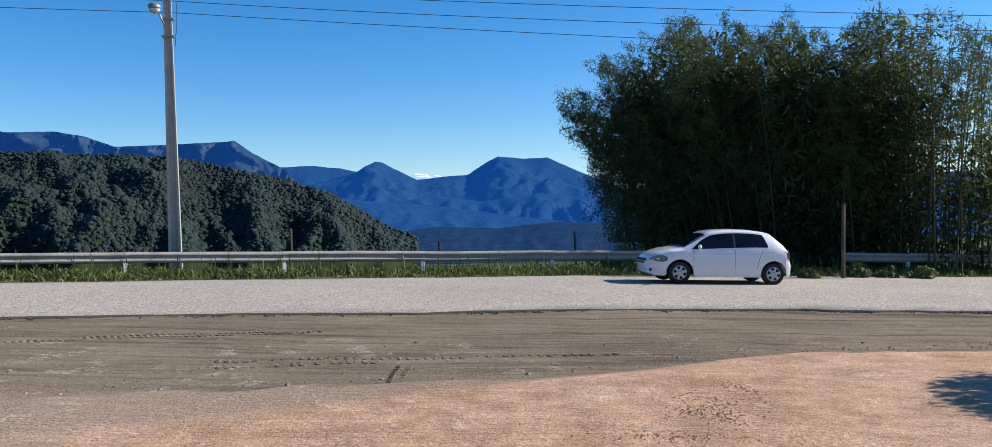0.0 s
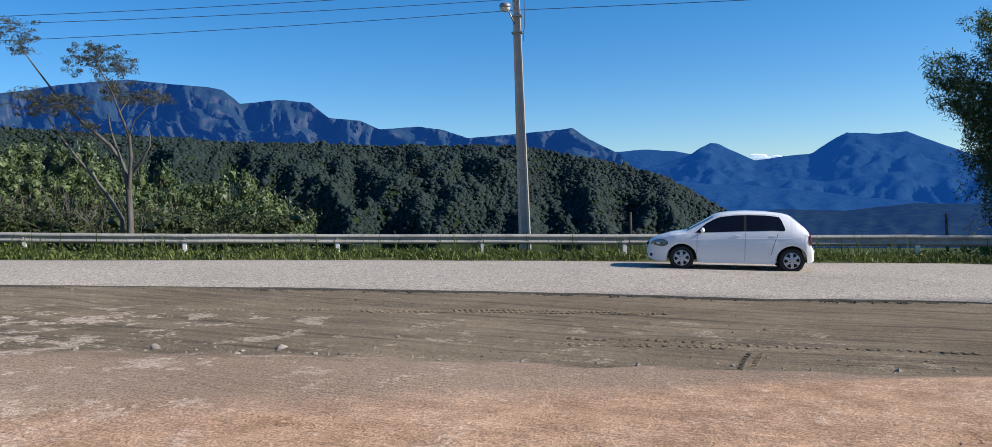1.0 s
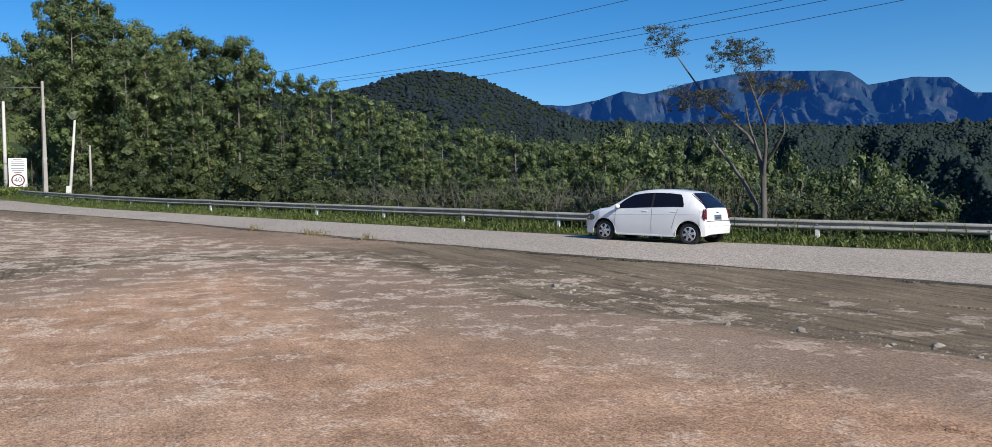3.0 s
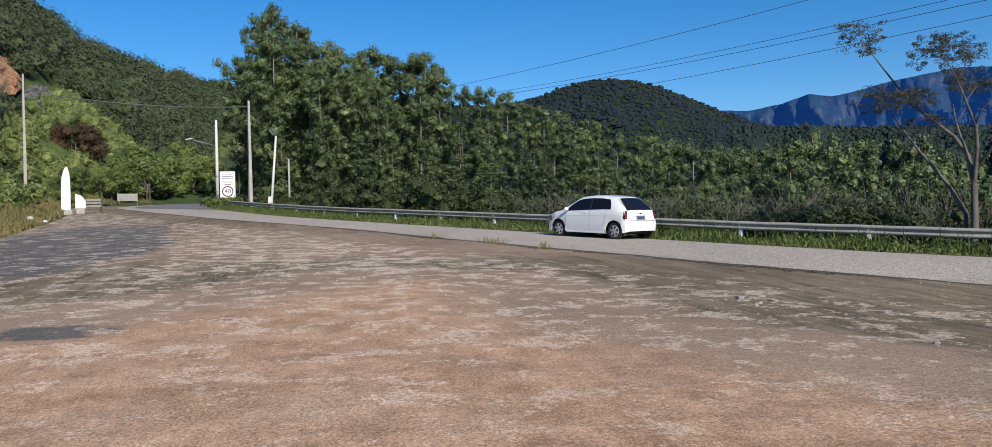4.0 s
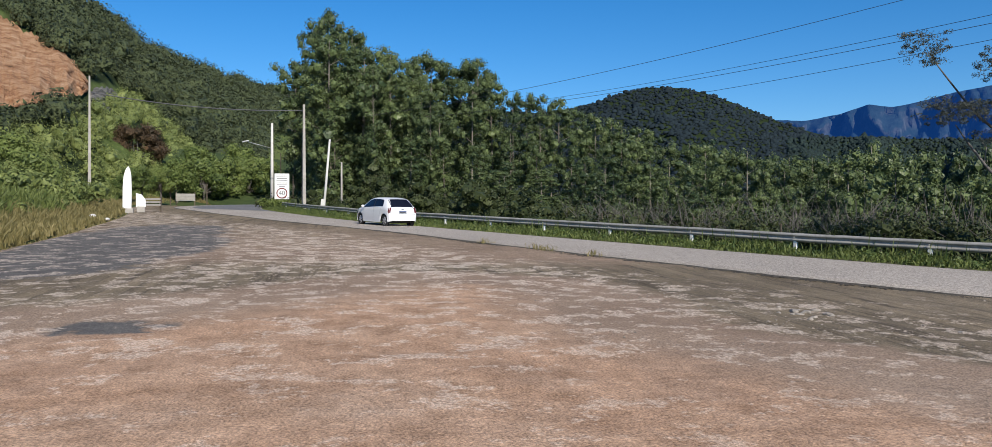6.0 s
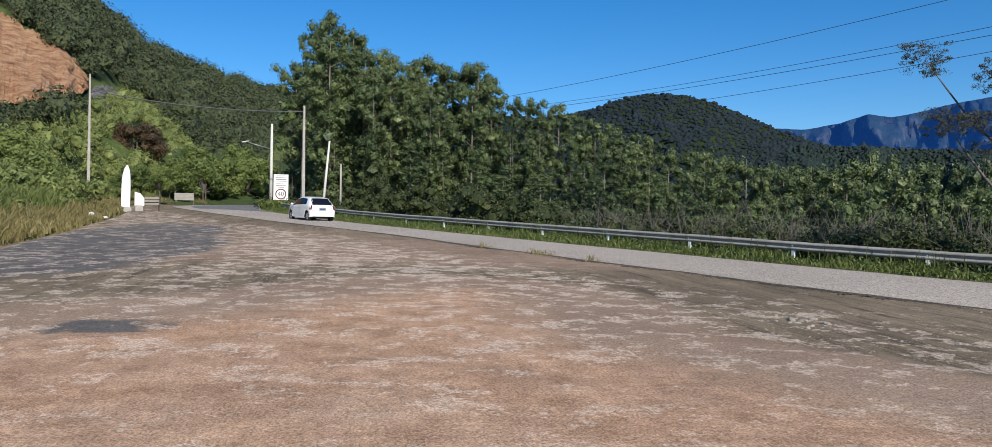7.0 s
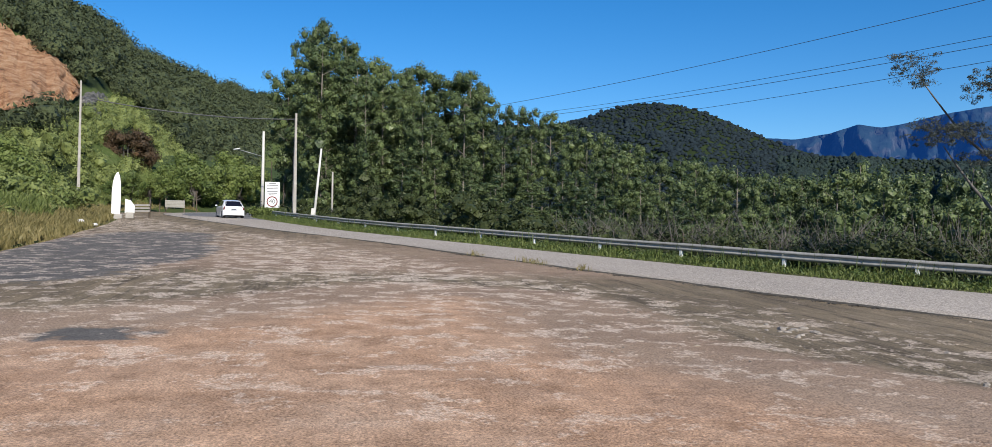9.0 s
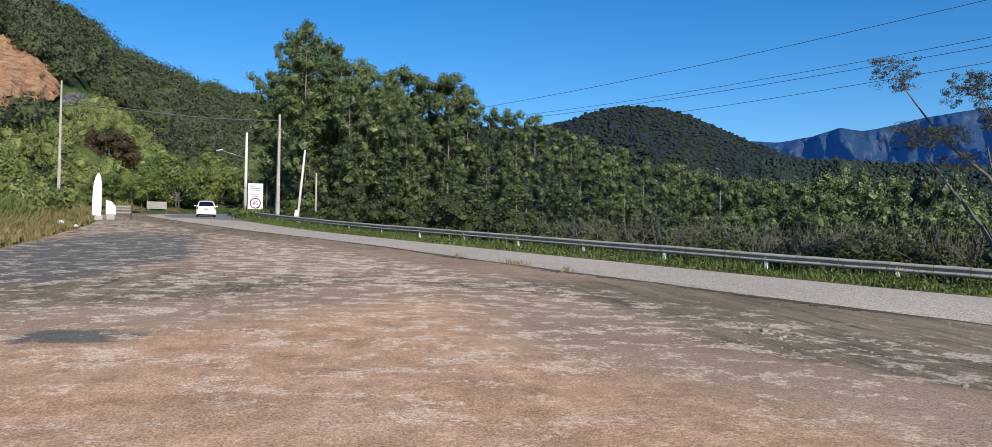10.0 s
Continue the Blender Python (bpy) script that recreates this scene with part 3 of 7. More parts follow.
def road_strip():
    n = 900
    t = np.linspace(0, 1, n)
    f, g = FAR_EDGE[FAR_EDGE[:, 0] < 90], NEAR_EDGE[NEAR_EDGE[:, 0] < 90]
    f = np.stack([np.interp(t, np.linspace(0, 1, len(f)), f[:, k]) for k in range(2)], 1)
    g = np.stack([np.interp(t, np.linspace(0, 1, len(g)), g[:, k]) for k in range(2)], 1)
    cut = 0.12 * wave(g[:, 0], g[:, 1], 1.4, 4) + 0.09 * wave(g[:, 0], g[:, 1], 0.3, 8)
    d = (f - g) / np.linalg.norm(f - g, axis=1)[:, None]
    g = g + d * cut[:, None]
    f = f + d * (0.12 * wave(f[:, 0], f[:, 1], 1.1, 6))[:, None]
    cols = 14
    u = np.r_[-0.002, np.linspace(0, 1, cols - 2), 1.002]
    p = g[:, None] * (1 - u)[None, :, None] + f[:, None] * u[None, :, None]
    z = rise(p[..., 0]) + 0.05 * (1 - (2 * u[None] - 1) ** 2) - 0.02
    z[:, 0] -= 0.16
    z[:, -1] -= 0.16
    me = mesh_np("road", np.concatenate([p, z[..., None]], -1).reshape(-1, 3), grid_faces(n, cols)[:, ::-1], ROAD, True)
    me.materials.append(EDGE)
    slots = np.zeros(len(me.polygons), np.int32)
    slots[:: cols - 1] = 1
    me.polygons.foreach_set("material_index", slots)
    return setting("road", me, "two-lane road of pale worn asphalt with a crumbled edge")


def new_surface():
    """Smoother, darker asphalt that begins in the bend."""
    f = FAR_EDGE[(FAR_EDGE[:, 0] < -62)]
    g = NEAR_EDGE[(NEAR_EDGE[:, 0] < -70)]
    n = 90
    t = np.linspace(0, 1, n)
    f, g = [np.stack([np.interp(t, np.linspace(0, 1, len(q)), q[:, k]) for k in range(2)], 1) for q in (f, g)]
    u = np.linspace(0.22, 0.98, 8)
    p = g[:, None] * (1 - u)[None, :, None] + f[:, None] * u[None, :, None]
    z = rise(p[..., 0]) + 0.05 * (1 - (2 * u[None] - 1) ** 2) - 0.02 + 0.008
    return setting("road_new_surface", mesh_np("new_surface", np.concatenate([p, z[..., None]], -1).reshape(-1, 3), grid_faces(n, 8)[:, ::-1], DARK_ROAD, True), "smooth dark asphalt where the road bends")


def verge():
    f = FAR_EDGE[(FAR_EDGE[:, 0] < 70)]
    nn = normals_of(f)
    u = np.array([-0.3, 0.2, 0.8, 1.4, 2.0, 2.8, 3.8])
    p = f[:, None] + nn[:, None] * u[None, :, None]
    z = np.repeat(rise(f[:, 0])[:, None], len(u), 1) - np.array([0.14, 0.02, 0.0, 0.03, 0.1, 0.3, 0.9])[None] + 0.03 * wave(p[..., 0], p[..., 1], 0.8)
    return setting("verge", mesh_np("verge", np.concatenate([p, z[..., None]], -1).reshape(-1, 3), grid_faces(len(f), len(u))[:, ::-1], VERGE, True), "earth verge under the guardrail")


def blades(name, x, y, z, height, width, material, label, lean=0.5, seed=1):
    """Grass as bent blades of two pieces each."""
    r = np.random.default_rng(seed)
    n = len(x)
    a = r.uniform(0, 2 * np.pi, n)
    u = np.stack([np.cos(a), np.sin(a), np.zeros(n)], 1)
    b = r.uniform(0, 2 * np.pi, n)
    l = np.stack([np.cos(b), np.sin(b), np.zeros(n)], 1) * (r.uniform(0.1, 1, n) * lean)[:, None]
    h = (height * r.uniform(0.45, 1.25, n))[:, None]
    w = (width * r.uniform(0.6, 1.3, n))[:, None]
    p = np.stack([x, y, z], 1)
    up = np.array([0, 0, 1.0])
    mid, tip = p + up * h * 0.6 + l * h * 0.4, p + up * h * 0.95 + l * h * 1.1
    v = np.stack([p - u * w * 0.5, p + u * w * 0.5, mid + u * w * 0.5, tip, mid - u * w * 0.5], 1).reshape(-1, 3)
    i = np.arange(n)[:, None] * 5
    f = np.concatenate([i + np.array([[0, 1, 2]]), i + np.array([[0, 2, 4]]), i + np.array([[4, 2, 3]])])
    return setting(name, mesh_np(name, v, f, material), label, "grass", "stuff")


def verge_grass():
    r = np.random.default_rng(3)
    f = FAR_EDGE[(FAR_EDGE[:, 0] < 45) & (FAR_EDGE[:, 0] > -78)]
    nn = normals_of(f)
    n = 66000
    i = r.integers(0, len(f), n)
    u = r.uniform(0.05, 2.6, n)
    tuft = wave(f[i, 0] + u, f[i, 1], 0.7, 2)
    p = f[i] + nn[i] * u[:, None] + r.normal(scale=0.12, size=(n, 2))
    z = rise(p[:, 0]) - np.interp(u, [0, 0.8, 1.4, 2.0, 2.8], [0.05, 0.0, 0.03, 0.1, 0.3])
    h = np.clip(0.17 + 0.11 * tuft, 0.05, 0.4) * np.interp(u, [0, 0.4, 1.2, 2.6], [0.4, 0.95, 1.25, 1.6])
    blades("grass", p[:, 0], p[:, 1], z - 0.02, h, 0.036, GRASS, "lush green verge grass under the guardrail", 1.0, 4)
    n = 2500
    i = r.integers(0, len(f), n)
    u = r.uniform(0.5, 2.6, n)
    p = f[i] + nn[i] * u[:, None]
    blades("grass_stalks", p[:, 0], p[:, 1], rise(p[:, 0]) - 0.05, np.full(n, 0.72), 0.02, GRASS, "taller grass stalks rising along the guardrail", 0.35, 5)
    # thin weeds in the crumbled edge of the asphalt
    g = NEAR_EDGE[(NEAR_EDGE[:, 0] < -19) & (NEAR_EDGE[:, 0] > -32)]
    n = 150
    i = (len(g) * (r.choice([0.3, 0.46, 0.5, 0.72], n) + 0.012 * r.normal(size=n))).astype(int).clip(0, len(g) - 1)
    p = g[i] + r.normal(scale=0.09, size=(n, 2))
    blades("edge_weeds", p[:, 0], p[:, 1], rise(p[:, 0]) - 0.07, np.full(n, 0.22), 0.02, STRAW, "thin weeds in the broken edge of the road", 0.9, 6)


def bank_grass():
    r = np.random.default_rng(9)
    b = BANK[(BANK[:, 0] < -22) & (BANK[:, 0] > -105)]
    nn = normals_of(b)
    n = 34000
    i = r.integers(0, len(b), n)
    u = np.abs(r.normal(size=n)) * 2.4 - 0.4
    p = b[i] - nn[i] * u[:, None]
    z = land(p[:, 0], p[:, 1])
    dry = u + 0.9 * wave(p[:, 0], p[:, 1], 3.0, 1) < 2.0
    blades("dry_grass", p[dry, 0], p[dry, 1], z[dry], np.interp(u[dry], [-0.4, 0.5, 3], [0.15, 0.4, 0.65]), 0.05, STRAW, "dry straw-coloured grass at the foot of the bank", 0.7, 7)
    g = ~dry
    blades("bank_grass", p[g, 0], p[g, 1], z[g], np.full(g.sum(), 0.8), 0.07, GRASS, "tall green grass on the bank", 0.6, 8)


def verge_weeds():
    """Broad-leaved weeds in low tufts among the verge grass."""
    r = np.random.default_rng(14)
    f = FAR_EDGE[(FAR_EDGE[:, 0] < 30) & (FAR_EDGE[:, 0] > -70)]
    nn = normals_of(f)
    n = 1100
    i = r.integers(0, len(f), n)
    u = r.uniform(0.25, 2.5, n)
    p = f[i] + nn[i] * u[:, None]
    k = r.uniform(0.1, 0.26, n) * np.interp(u, [0.25, 1.2, 2.5], [0.6, 1.0, 1.25])
    z = rise(p[:, 0]) - np.interp(u, [0, 0.8, 1.4, 2.0, 2.8], [0.05, 0.0, 0.03, 0.1, 0.3]) + k * 0.5
    q, d = clump_points(np.column_stack([p, z]), k, 34, 0.9, r)
    v, g = leaf_quads(q, 0.05, 0.42, d, 0.9, r)
    setting("verge_weeds", mesh_np("verge_weeds", v, g, SHRUB), "low broad-leaved weeds along the guardrail", "weeds", "stuff")


# ---- hills and mountains ----
def hill(name, az, el, foot, ridge, back, material, label, low=-50.0, rough=0.1, ribs=18.0, steps=46, fine=0.5, bow=1.0, seed=1.0, cat="hill", reach=1.2, cliff=0.0, octaves=5):
    """A range whose skyline stands at el degrees in the directions az. foot, ridge, back: distances, numbers or as long as az."""
    a = np.arange(az[0], az[-1] + 1e-6, fine)
    e = np.interp(a, az, el)
    e = e + 0.02 * wave(a, a * 0, 0.35, seed) * (rough > 0)
    full = lambda q: np.interp(a, az, q) if isinstance(q, (list, tuple)) else np.full(len(a), float(q))
    f, g, b = full(foot), full(ridge), full(back)
    top = EYE + g * np.tan(np.radians(e))
    lowest = full(low)
    u = np.linspace(0, 1, steps)[:, None]
    r = f[None] * (1 - u) + g[None] * u
    rib = np.array([[noise.ridged_multi_fractal(Vector((p * ribs / 60, q * reach, seed)), 0.9, 2.1, octaves, 1.0, 1.6) for p in a] for q in u[:, 0]])
    rib = rough * (rib - rib.mean()) * np.sin(np.pi * np.clip(u, 0, 1)) ** 0.7
    prof = u ** bow
    if cliff:
        # gentle wooded skirts below a sheer wall
        prof = np.interp(u, [0, 0.5, 0.86, 0.93, 1.0], [0, 0.4, 0.68, 0.8, 1.0])
    k = np.clip(prof + rib, -0.1, 1.0 - 0.02 * (1 - u))
    z = lowest[None] + (top - lowest)[None] * k
    rb = g[None] * (1 - np.linspace(0.1, 1, 8)[:, None]) + b[None] * np.linspace(0.1, 1, 8)[:, None]
    zb = top[None] + (lowest - top)[None] * np.linspace(0.02, 1, 8)[:, None] ** 1.2
    if cliff:
        # buttresses and gullies of the rock wall
        but = np.array([[noise.ridged_multi_fractal(Vector((p * 0.42 + 0.35 * math.sin(q * 6 + p), q * 4.5, seed + 9)), 0.75, 2.15, 7, 1.0, 1.8) for p in a] for q in u[:, 0]])
        push = 1 - 0.05 * cliff * (but - but.mean()) * np.clip(u * 1.6, 0, 1)
        r, z = r * push, EYE + (z - EYE) * push
        rb, zb = rb * push[-1], EYE + (zb - EYE) * push[-1]
    r, z = np.vstack([r, rb]), np.vstack([z, zb])
    x, y = -np.sin(np.radians(a))[None] * r, np.cos(np.radians(a))[None] * r
    v = np.stack([x, y, z], -1)
    ob = setting(name, mesh_np(name, v.reshape(-1, 3), grid_faces(*r.shape)[:, ::-1], material, True), label, cat)
    return ob, v[:steps]


def crowns(name, v, spacing, size, detail, material, label, keep=None, seed=1, flat=0.75, rough=0.25):
    """A wood over a hillside: uneven tree tops, one beside another."""
    r = np.random.default_rng(seed)
    q = np.stack([v[:-1, :-1], v[:-1, 1:], v[1:, 1:], v[1:, :-1]], 2).reshape(-1, 4, 3)
    area = np.linalg.norm(np.cross(q[:, 1] - q[:, 0], q[:, 3] - q[:, 0]), axis=1)
    n = int(area.sum() / spacing ** 2)
    i = r.choice(len(q), n, p=area / area.sum())
    s, t = r.uniform(size=(2, n, 1))
    c = (q[i, 0] * (1 - s) + q[i, 1] * s) * (1 - t) + (q[i, 3] * (1 - s) + q[i, 2] * s) * t
    if keep is not None:
        c = c[keep(c)]
    n = len(c)
    bm = bmesh.new()
    bmesh.ops.create_icosphere(bm, subdivisions=detail, radius=1.0)
    low = [p for p in bm.verts if p.co.z < -0.55]
    bmesh.ops.delete(bm, geom=low, context="VERTS")
    bm.verts.ensure_lookup_table()
    base = np.array([p.co for p in bm.verts])
    tri = np.array([[p.index for p in f.verts] for f in bm.faces])
    bm.free()
    k = size * r.lognormal(0, 0.28, n)
    d = base[None] * (1 + rough * r.normal(size=(n, len(base), 1)))
    d = d * np.array([1, 1, flat]) * (k[:, None, None] * r.uniform(0.8, 1.25, (n, 1, 3)))
    w = c[:, None] + d + np.array([0, 0, 0.35]) * k[:, None, None]
    f = tri[None] + (np.arange(n) * len(base))[:, None, None]
    return setting(name, mesh_np(name, w.reshape(-1, 3), f.reshape(-1, 3), material, True), label, "forest", "stuff"), n


def mountains():
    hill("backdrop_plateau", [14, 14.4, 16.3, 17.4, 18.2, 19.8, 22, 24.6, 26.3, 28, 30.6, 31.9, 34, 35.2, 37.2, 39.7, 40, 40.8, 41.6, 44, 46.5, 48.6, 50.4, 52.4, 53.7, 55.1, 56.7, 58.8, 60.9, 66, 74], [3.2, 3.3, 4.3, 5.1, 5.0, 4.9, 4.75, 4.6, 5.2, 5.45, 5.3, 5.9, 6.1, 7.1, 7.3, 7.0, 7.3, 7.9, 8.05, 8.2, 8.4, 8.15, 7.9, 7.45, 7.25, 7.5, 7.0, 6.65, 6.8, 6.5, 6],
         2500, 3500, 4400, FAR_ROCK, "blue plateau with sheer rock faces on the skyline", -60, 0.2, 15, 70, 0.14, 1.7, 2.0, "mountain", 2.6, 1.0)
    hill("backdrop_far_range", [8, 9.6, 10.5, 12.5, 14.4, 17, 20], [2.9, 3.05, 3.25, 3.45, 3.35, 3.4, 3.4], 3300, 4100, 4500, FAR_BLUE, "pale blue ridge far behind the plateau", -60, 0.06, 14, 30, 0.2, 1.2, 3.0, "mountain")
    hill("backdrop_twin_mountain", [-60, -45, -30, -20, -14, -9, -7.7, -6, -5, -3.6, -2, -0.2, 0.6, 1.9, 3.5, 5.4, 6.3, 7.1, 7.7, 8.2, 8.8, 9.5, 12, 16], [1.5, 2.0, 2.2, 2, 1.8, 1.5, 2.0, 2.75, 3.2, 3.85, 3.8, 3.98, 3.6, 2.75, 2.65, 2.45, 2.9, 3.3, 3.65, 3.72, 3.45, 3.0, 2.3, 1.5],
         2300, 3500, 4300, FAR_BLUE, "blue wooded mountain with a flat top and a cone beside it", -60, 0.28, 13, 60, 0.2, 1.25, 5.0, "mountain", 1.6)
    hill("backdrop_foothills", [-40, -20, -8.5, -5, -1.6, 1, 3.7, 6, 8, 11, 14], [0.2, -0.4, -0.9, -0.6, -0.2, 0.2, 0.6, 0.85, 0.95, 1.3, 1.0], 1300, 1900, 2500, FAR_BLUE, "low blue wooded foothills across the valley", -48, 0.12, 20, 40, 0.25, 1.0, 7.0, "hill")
    bm = bmesh.new()
    r = random.Random(4)
    for k in range(34):
        u = k / 33
        a = 5.5 - 1.9 * u + r.uniform(-0.08, 0.08)
        s = r.uniform(8, 17) * (1.15 - 0.5 * u)
        bmesh.ops.create_icosphere(bm, subdivisions=2, radius=1, matrix=Matrix.Translation(polar(a, 4400, EYE + 4400 * math.tan(radians(2.5 + r.uniform(0, 0.34) * (1 - 0.7 * u))))) @ Matrix.Diagonal((s * 1.6, s, s * 0.55, 1)))
    cloud = bpy.data.meshes.new("cloud")
    bm.to_mesh(cloud)
    bm.free()
    cloud.materials.append(CLOUD)
    cloud.polygons.foreach_set("use_smooth", np.full(len(cloud.polygons), True))
    setting("backdrop_cloud", cloud, "small white cloud in the saddle between two mountains", "cloud")


def wooded_hills():
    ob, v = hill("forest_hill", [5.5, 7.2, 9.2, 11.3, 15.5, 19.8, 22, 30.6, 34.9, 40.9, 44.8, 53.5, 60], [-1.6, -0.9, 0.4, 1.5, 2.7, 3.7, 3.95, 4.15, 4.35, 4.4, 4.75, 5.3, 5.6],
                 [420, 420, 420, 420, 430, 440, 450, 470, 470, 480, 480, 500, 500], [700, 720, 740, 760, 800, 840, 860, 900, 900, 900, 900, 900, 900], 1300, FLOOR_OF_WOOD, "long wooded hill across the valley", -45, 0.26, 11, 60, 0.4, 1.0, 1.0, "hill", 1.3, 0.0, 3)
    def in_sight(c):
        # what the verge and the plantation leave to be seen
        az, el = np.degrees(np.arctan2(-c[:, 0], c[:, 1])), np.degrees(np.arctan((c[:, 2] - EYE) / np.hypot(c[:, 0], c[:, 1])))
        return el > np.interp(az, [5, 34, 37, 42, 50, 56], [-2.6, -2.6, -1.5, 0.5, 3.0, 3.6])

    crowns("forest", v, 2.55, 1.4, 1, FOREST, "dense dark forest of rounded tree tops on a hillside, tinted blue for haze", in_sight, 11, 0.95, 0.4)
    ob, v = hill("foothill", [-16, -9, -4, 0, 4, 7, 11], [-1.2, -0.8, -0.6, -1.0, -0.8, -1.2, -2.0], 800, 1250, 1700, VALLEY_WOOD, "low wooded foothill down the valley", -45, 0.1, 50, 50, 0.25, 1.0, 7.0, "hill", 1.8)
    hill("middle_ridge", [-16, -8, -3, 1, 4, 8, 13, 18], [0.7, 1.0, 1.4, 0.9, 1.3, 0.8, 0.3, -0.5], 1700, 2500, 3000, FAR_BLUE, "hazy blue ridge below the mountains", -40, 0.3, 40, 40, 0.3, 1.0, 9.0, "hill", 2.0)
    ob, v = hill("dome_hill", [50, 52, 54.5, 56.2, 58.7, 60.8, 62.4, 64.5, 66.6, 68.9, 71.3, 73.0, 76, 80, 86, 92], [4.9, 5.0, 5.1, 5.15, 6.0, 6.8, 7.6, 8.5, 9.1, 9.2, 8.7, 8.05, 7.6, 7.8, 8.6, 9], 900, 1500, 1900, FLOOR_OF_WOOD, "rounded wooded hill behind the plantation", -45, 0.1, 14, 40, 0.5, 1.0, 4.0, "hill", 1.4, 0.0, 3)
    crowns("far_forest", v, 6.0, 2.9, 1, DOME_FOREST, "dark forest covering a rounded hill, tinted blue for haze", lambda c: c[:, 2] > -20, 12, 0.75, 0.2)


def left_hill():
    az = [88, 92.7, 94.1, 96.5, 98.4, 100.7, 102.5, 103.3, 104.7, 106, 109, 116, 130, 160, 200]
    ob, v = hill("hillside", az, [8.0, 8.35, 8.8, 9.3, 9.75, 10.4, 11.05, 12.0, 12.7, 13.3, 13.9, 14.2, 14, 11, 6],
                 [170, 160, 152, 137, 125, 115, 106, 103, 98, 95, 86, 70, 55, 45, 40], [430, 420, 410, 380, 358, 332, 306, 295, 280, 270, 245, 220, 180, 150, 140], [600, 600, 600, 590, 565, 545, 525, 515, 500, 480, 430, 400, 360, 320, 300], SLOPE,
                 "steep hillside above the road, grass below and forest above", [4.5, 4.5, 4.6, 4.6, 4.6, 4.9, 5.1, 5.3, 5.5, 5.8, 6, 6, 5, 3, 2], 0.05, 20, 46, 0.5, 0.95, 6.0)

    def wooded(c):
        a = np.degrees(np.arctan2(-c[:, 0], c[:, 1]))
        r = np.hypot(c[:, 0], c[:, 1])
        e = np.degrees(np.arctan((c[:, 2] - EYE) / r)) + 0.35 * wave(a, e0(c), 0.8, 3)
        return ~(bare(a, e) | (a > 118) | (((a - 102.6) / 1.8) ** 2 + ((e - 5.1) / 1.0) ** 2 < 1))

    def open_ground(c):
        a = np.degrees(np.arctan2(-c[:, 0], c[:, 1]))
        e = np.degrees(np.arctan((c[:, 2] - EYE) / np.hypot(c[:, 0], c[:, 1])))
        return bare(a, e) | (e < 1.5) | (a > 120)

    def bare(a, e):
        meadow = (a > 98.3) & (a < 104.8) & (e < 2.6 + (a - 98.3) * 0.8)
        glade = (a > 91.5) & (a < 94.7) & (e > 3.0) & (e < 5.9)
        clay = (a > 105.6) & (e > 6.6) & (e < 9.2 + (a - 105.6) * 0.72)
        outcrop = (a > 103.3) & (a < 105.4) & (e > 6.7) & (e < 8.6)
        return meadow | glade | clay | outcrop

    def e0(c):
        return c[:, 2] / 12

    def low(c):
        a = np.degrees(np.arctan2(-c[:, 0], c[:, 1]))
        e = np.degrees(np.arctan((c[:, 2] - EYE) / np.hypot(c[:, 0], c[:, 1]))) + 0.5 * wave(a, e0(c), 0.8, 5)
        return (((a - 102.6) / 1.8) ** 2 + ((e - 5.1) / 1.0) ** 2 > 1) & (a > 97.6) & (e < np.interp(a, [97.6, 98.4, 99.8, 101.1, 102.8, 104.9, 106.2, 109], [2.6, 4.0, 5.5, 6.9, 7.7, 7.3, 6.3, 5.6]))

    thinned = np.random.default_rng(3)
    leafy_wood("slope_forest", v, 3.1, lambda c: wooded(c) & (~low(c) | (thinned.uniform(size=len(c)) < 0.1)), 22, NEAR_FOREST, "leafy trees and undergrowth covering the slope")
    leafy_wood("slope_shrubs", v, 1.6, lambda c: low(c) & (np.degrees(np.arctan2(-c[:, 0], c[:, 1])) < 118), 23, BRIGHT_SHRUB, "bright green shrubs at the foot of the slope", 0.5)
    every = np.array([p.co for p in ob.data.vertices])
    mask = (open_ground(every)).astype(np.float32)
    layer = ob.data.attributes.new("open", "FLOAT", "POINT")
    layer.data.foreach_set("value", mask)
    bare_face(v, "clay_face", "bare eroded face of red clay on the hillside", [105.3, 105.8, 106.7, 107.6, 108.8, 109.7, 113, 118], [8.2, 7.9, 7.5, 7.2, 7.0, 6.8, 6.4, 6.6], [8.6, 9.6, 10.3, 11.0, 11.4, 12.0, 12.4, 11.0], CLAY, 1.4, 1)
    bare_face(v, "rock_outcrop", "grey rock outcrop beside the clay face", [103.3, 104.0, 104.6, 105.3], [7.5, 7.0, 6.9, 7.4], [7.9, 8.3, 8.5, 8.3], OUTCROP, 1.6, 4)
    return v


def on_slope(az, el):
    """The place on the hillside seen in that direction and at that height."""
    hr = np.hypot(slope[..., 0], slope[..., 1])
    c = int(np.argmin(np.abs(np.degrees(np.arctan2(-slope[0, :, 0], slope[0, :, 1])) - az)))
    r = float(np.interp(el, np.maximum.accumulate(np.degrees(np.arctan((slope[:, c, 2] - EYE) / hr[:, c]))), hr[:, c]))
    return polar(az, r, EYE + r * math.tan(radians(el)))


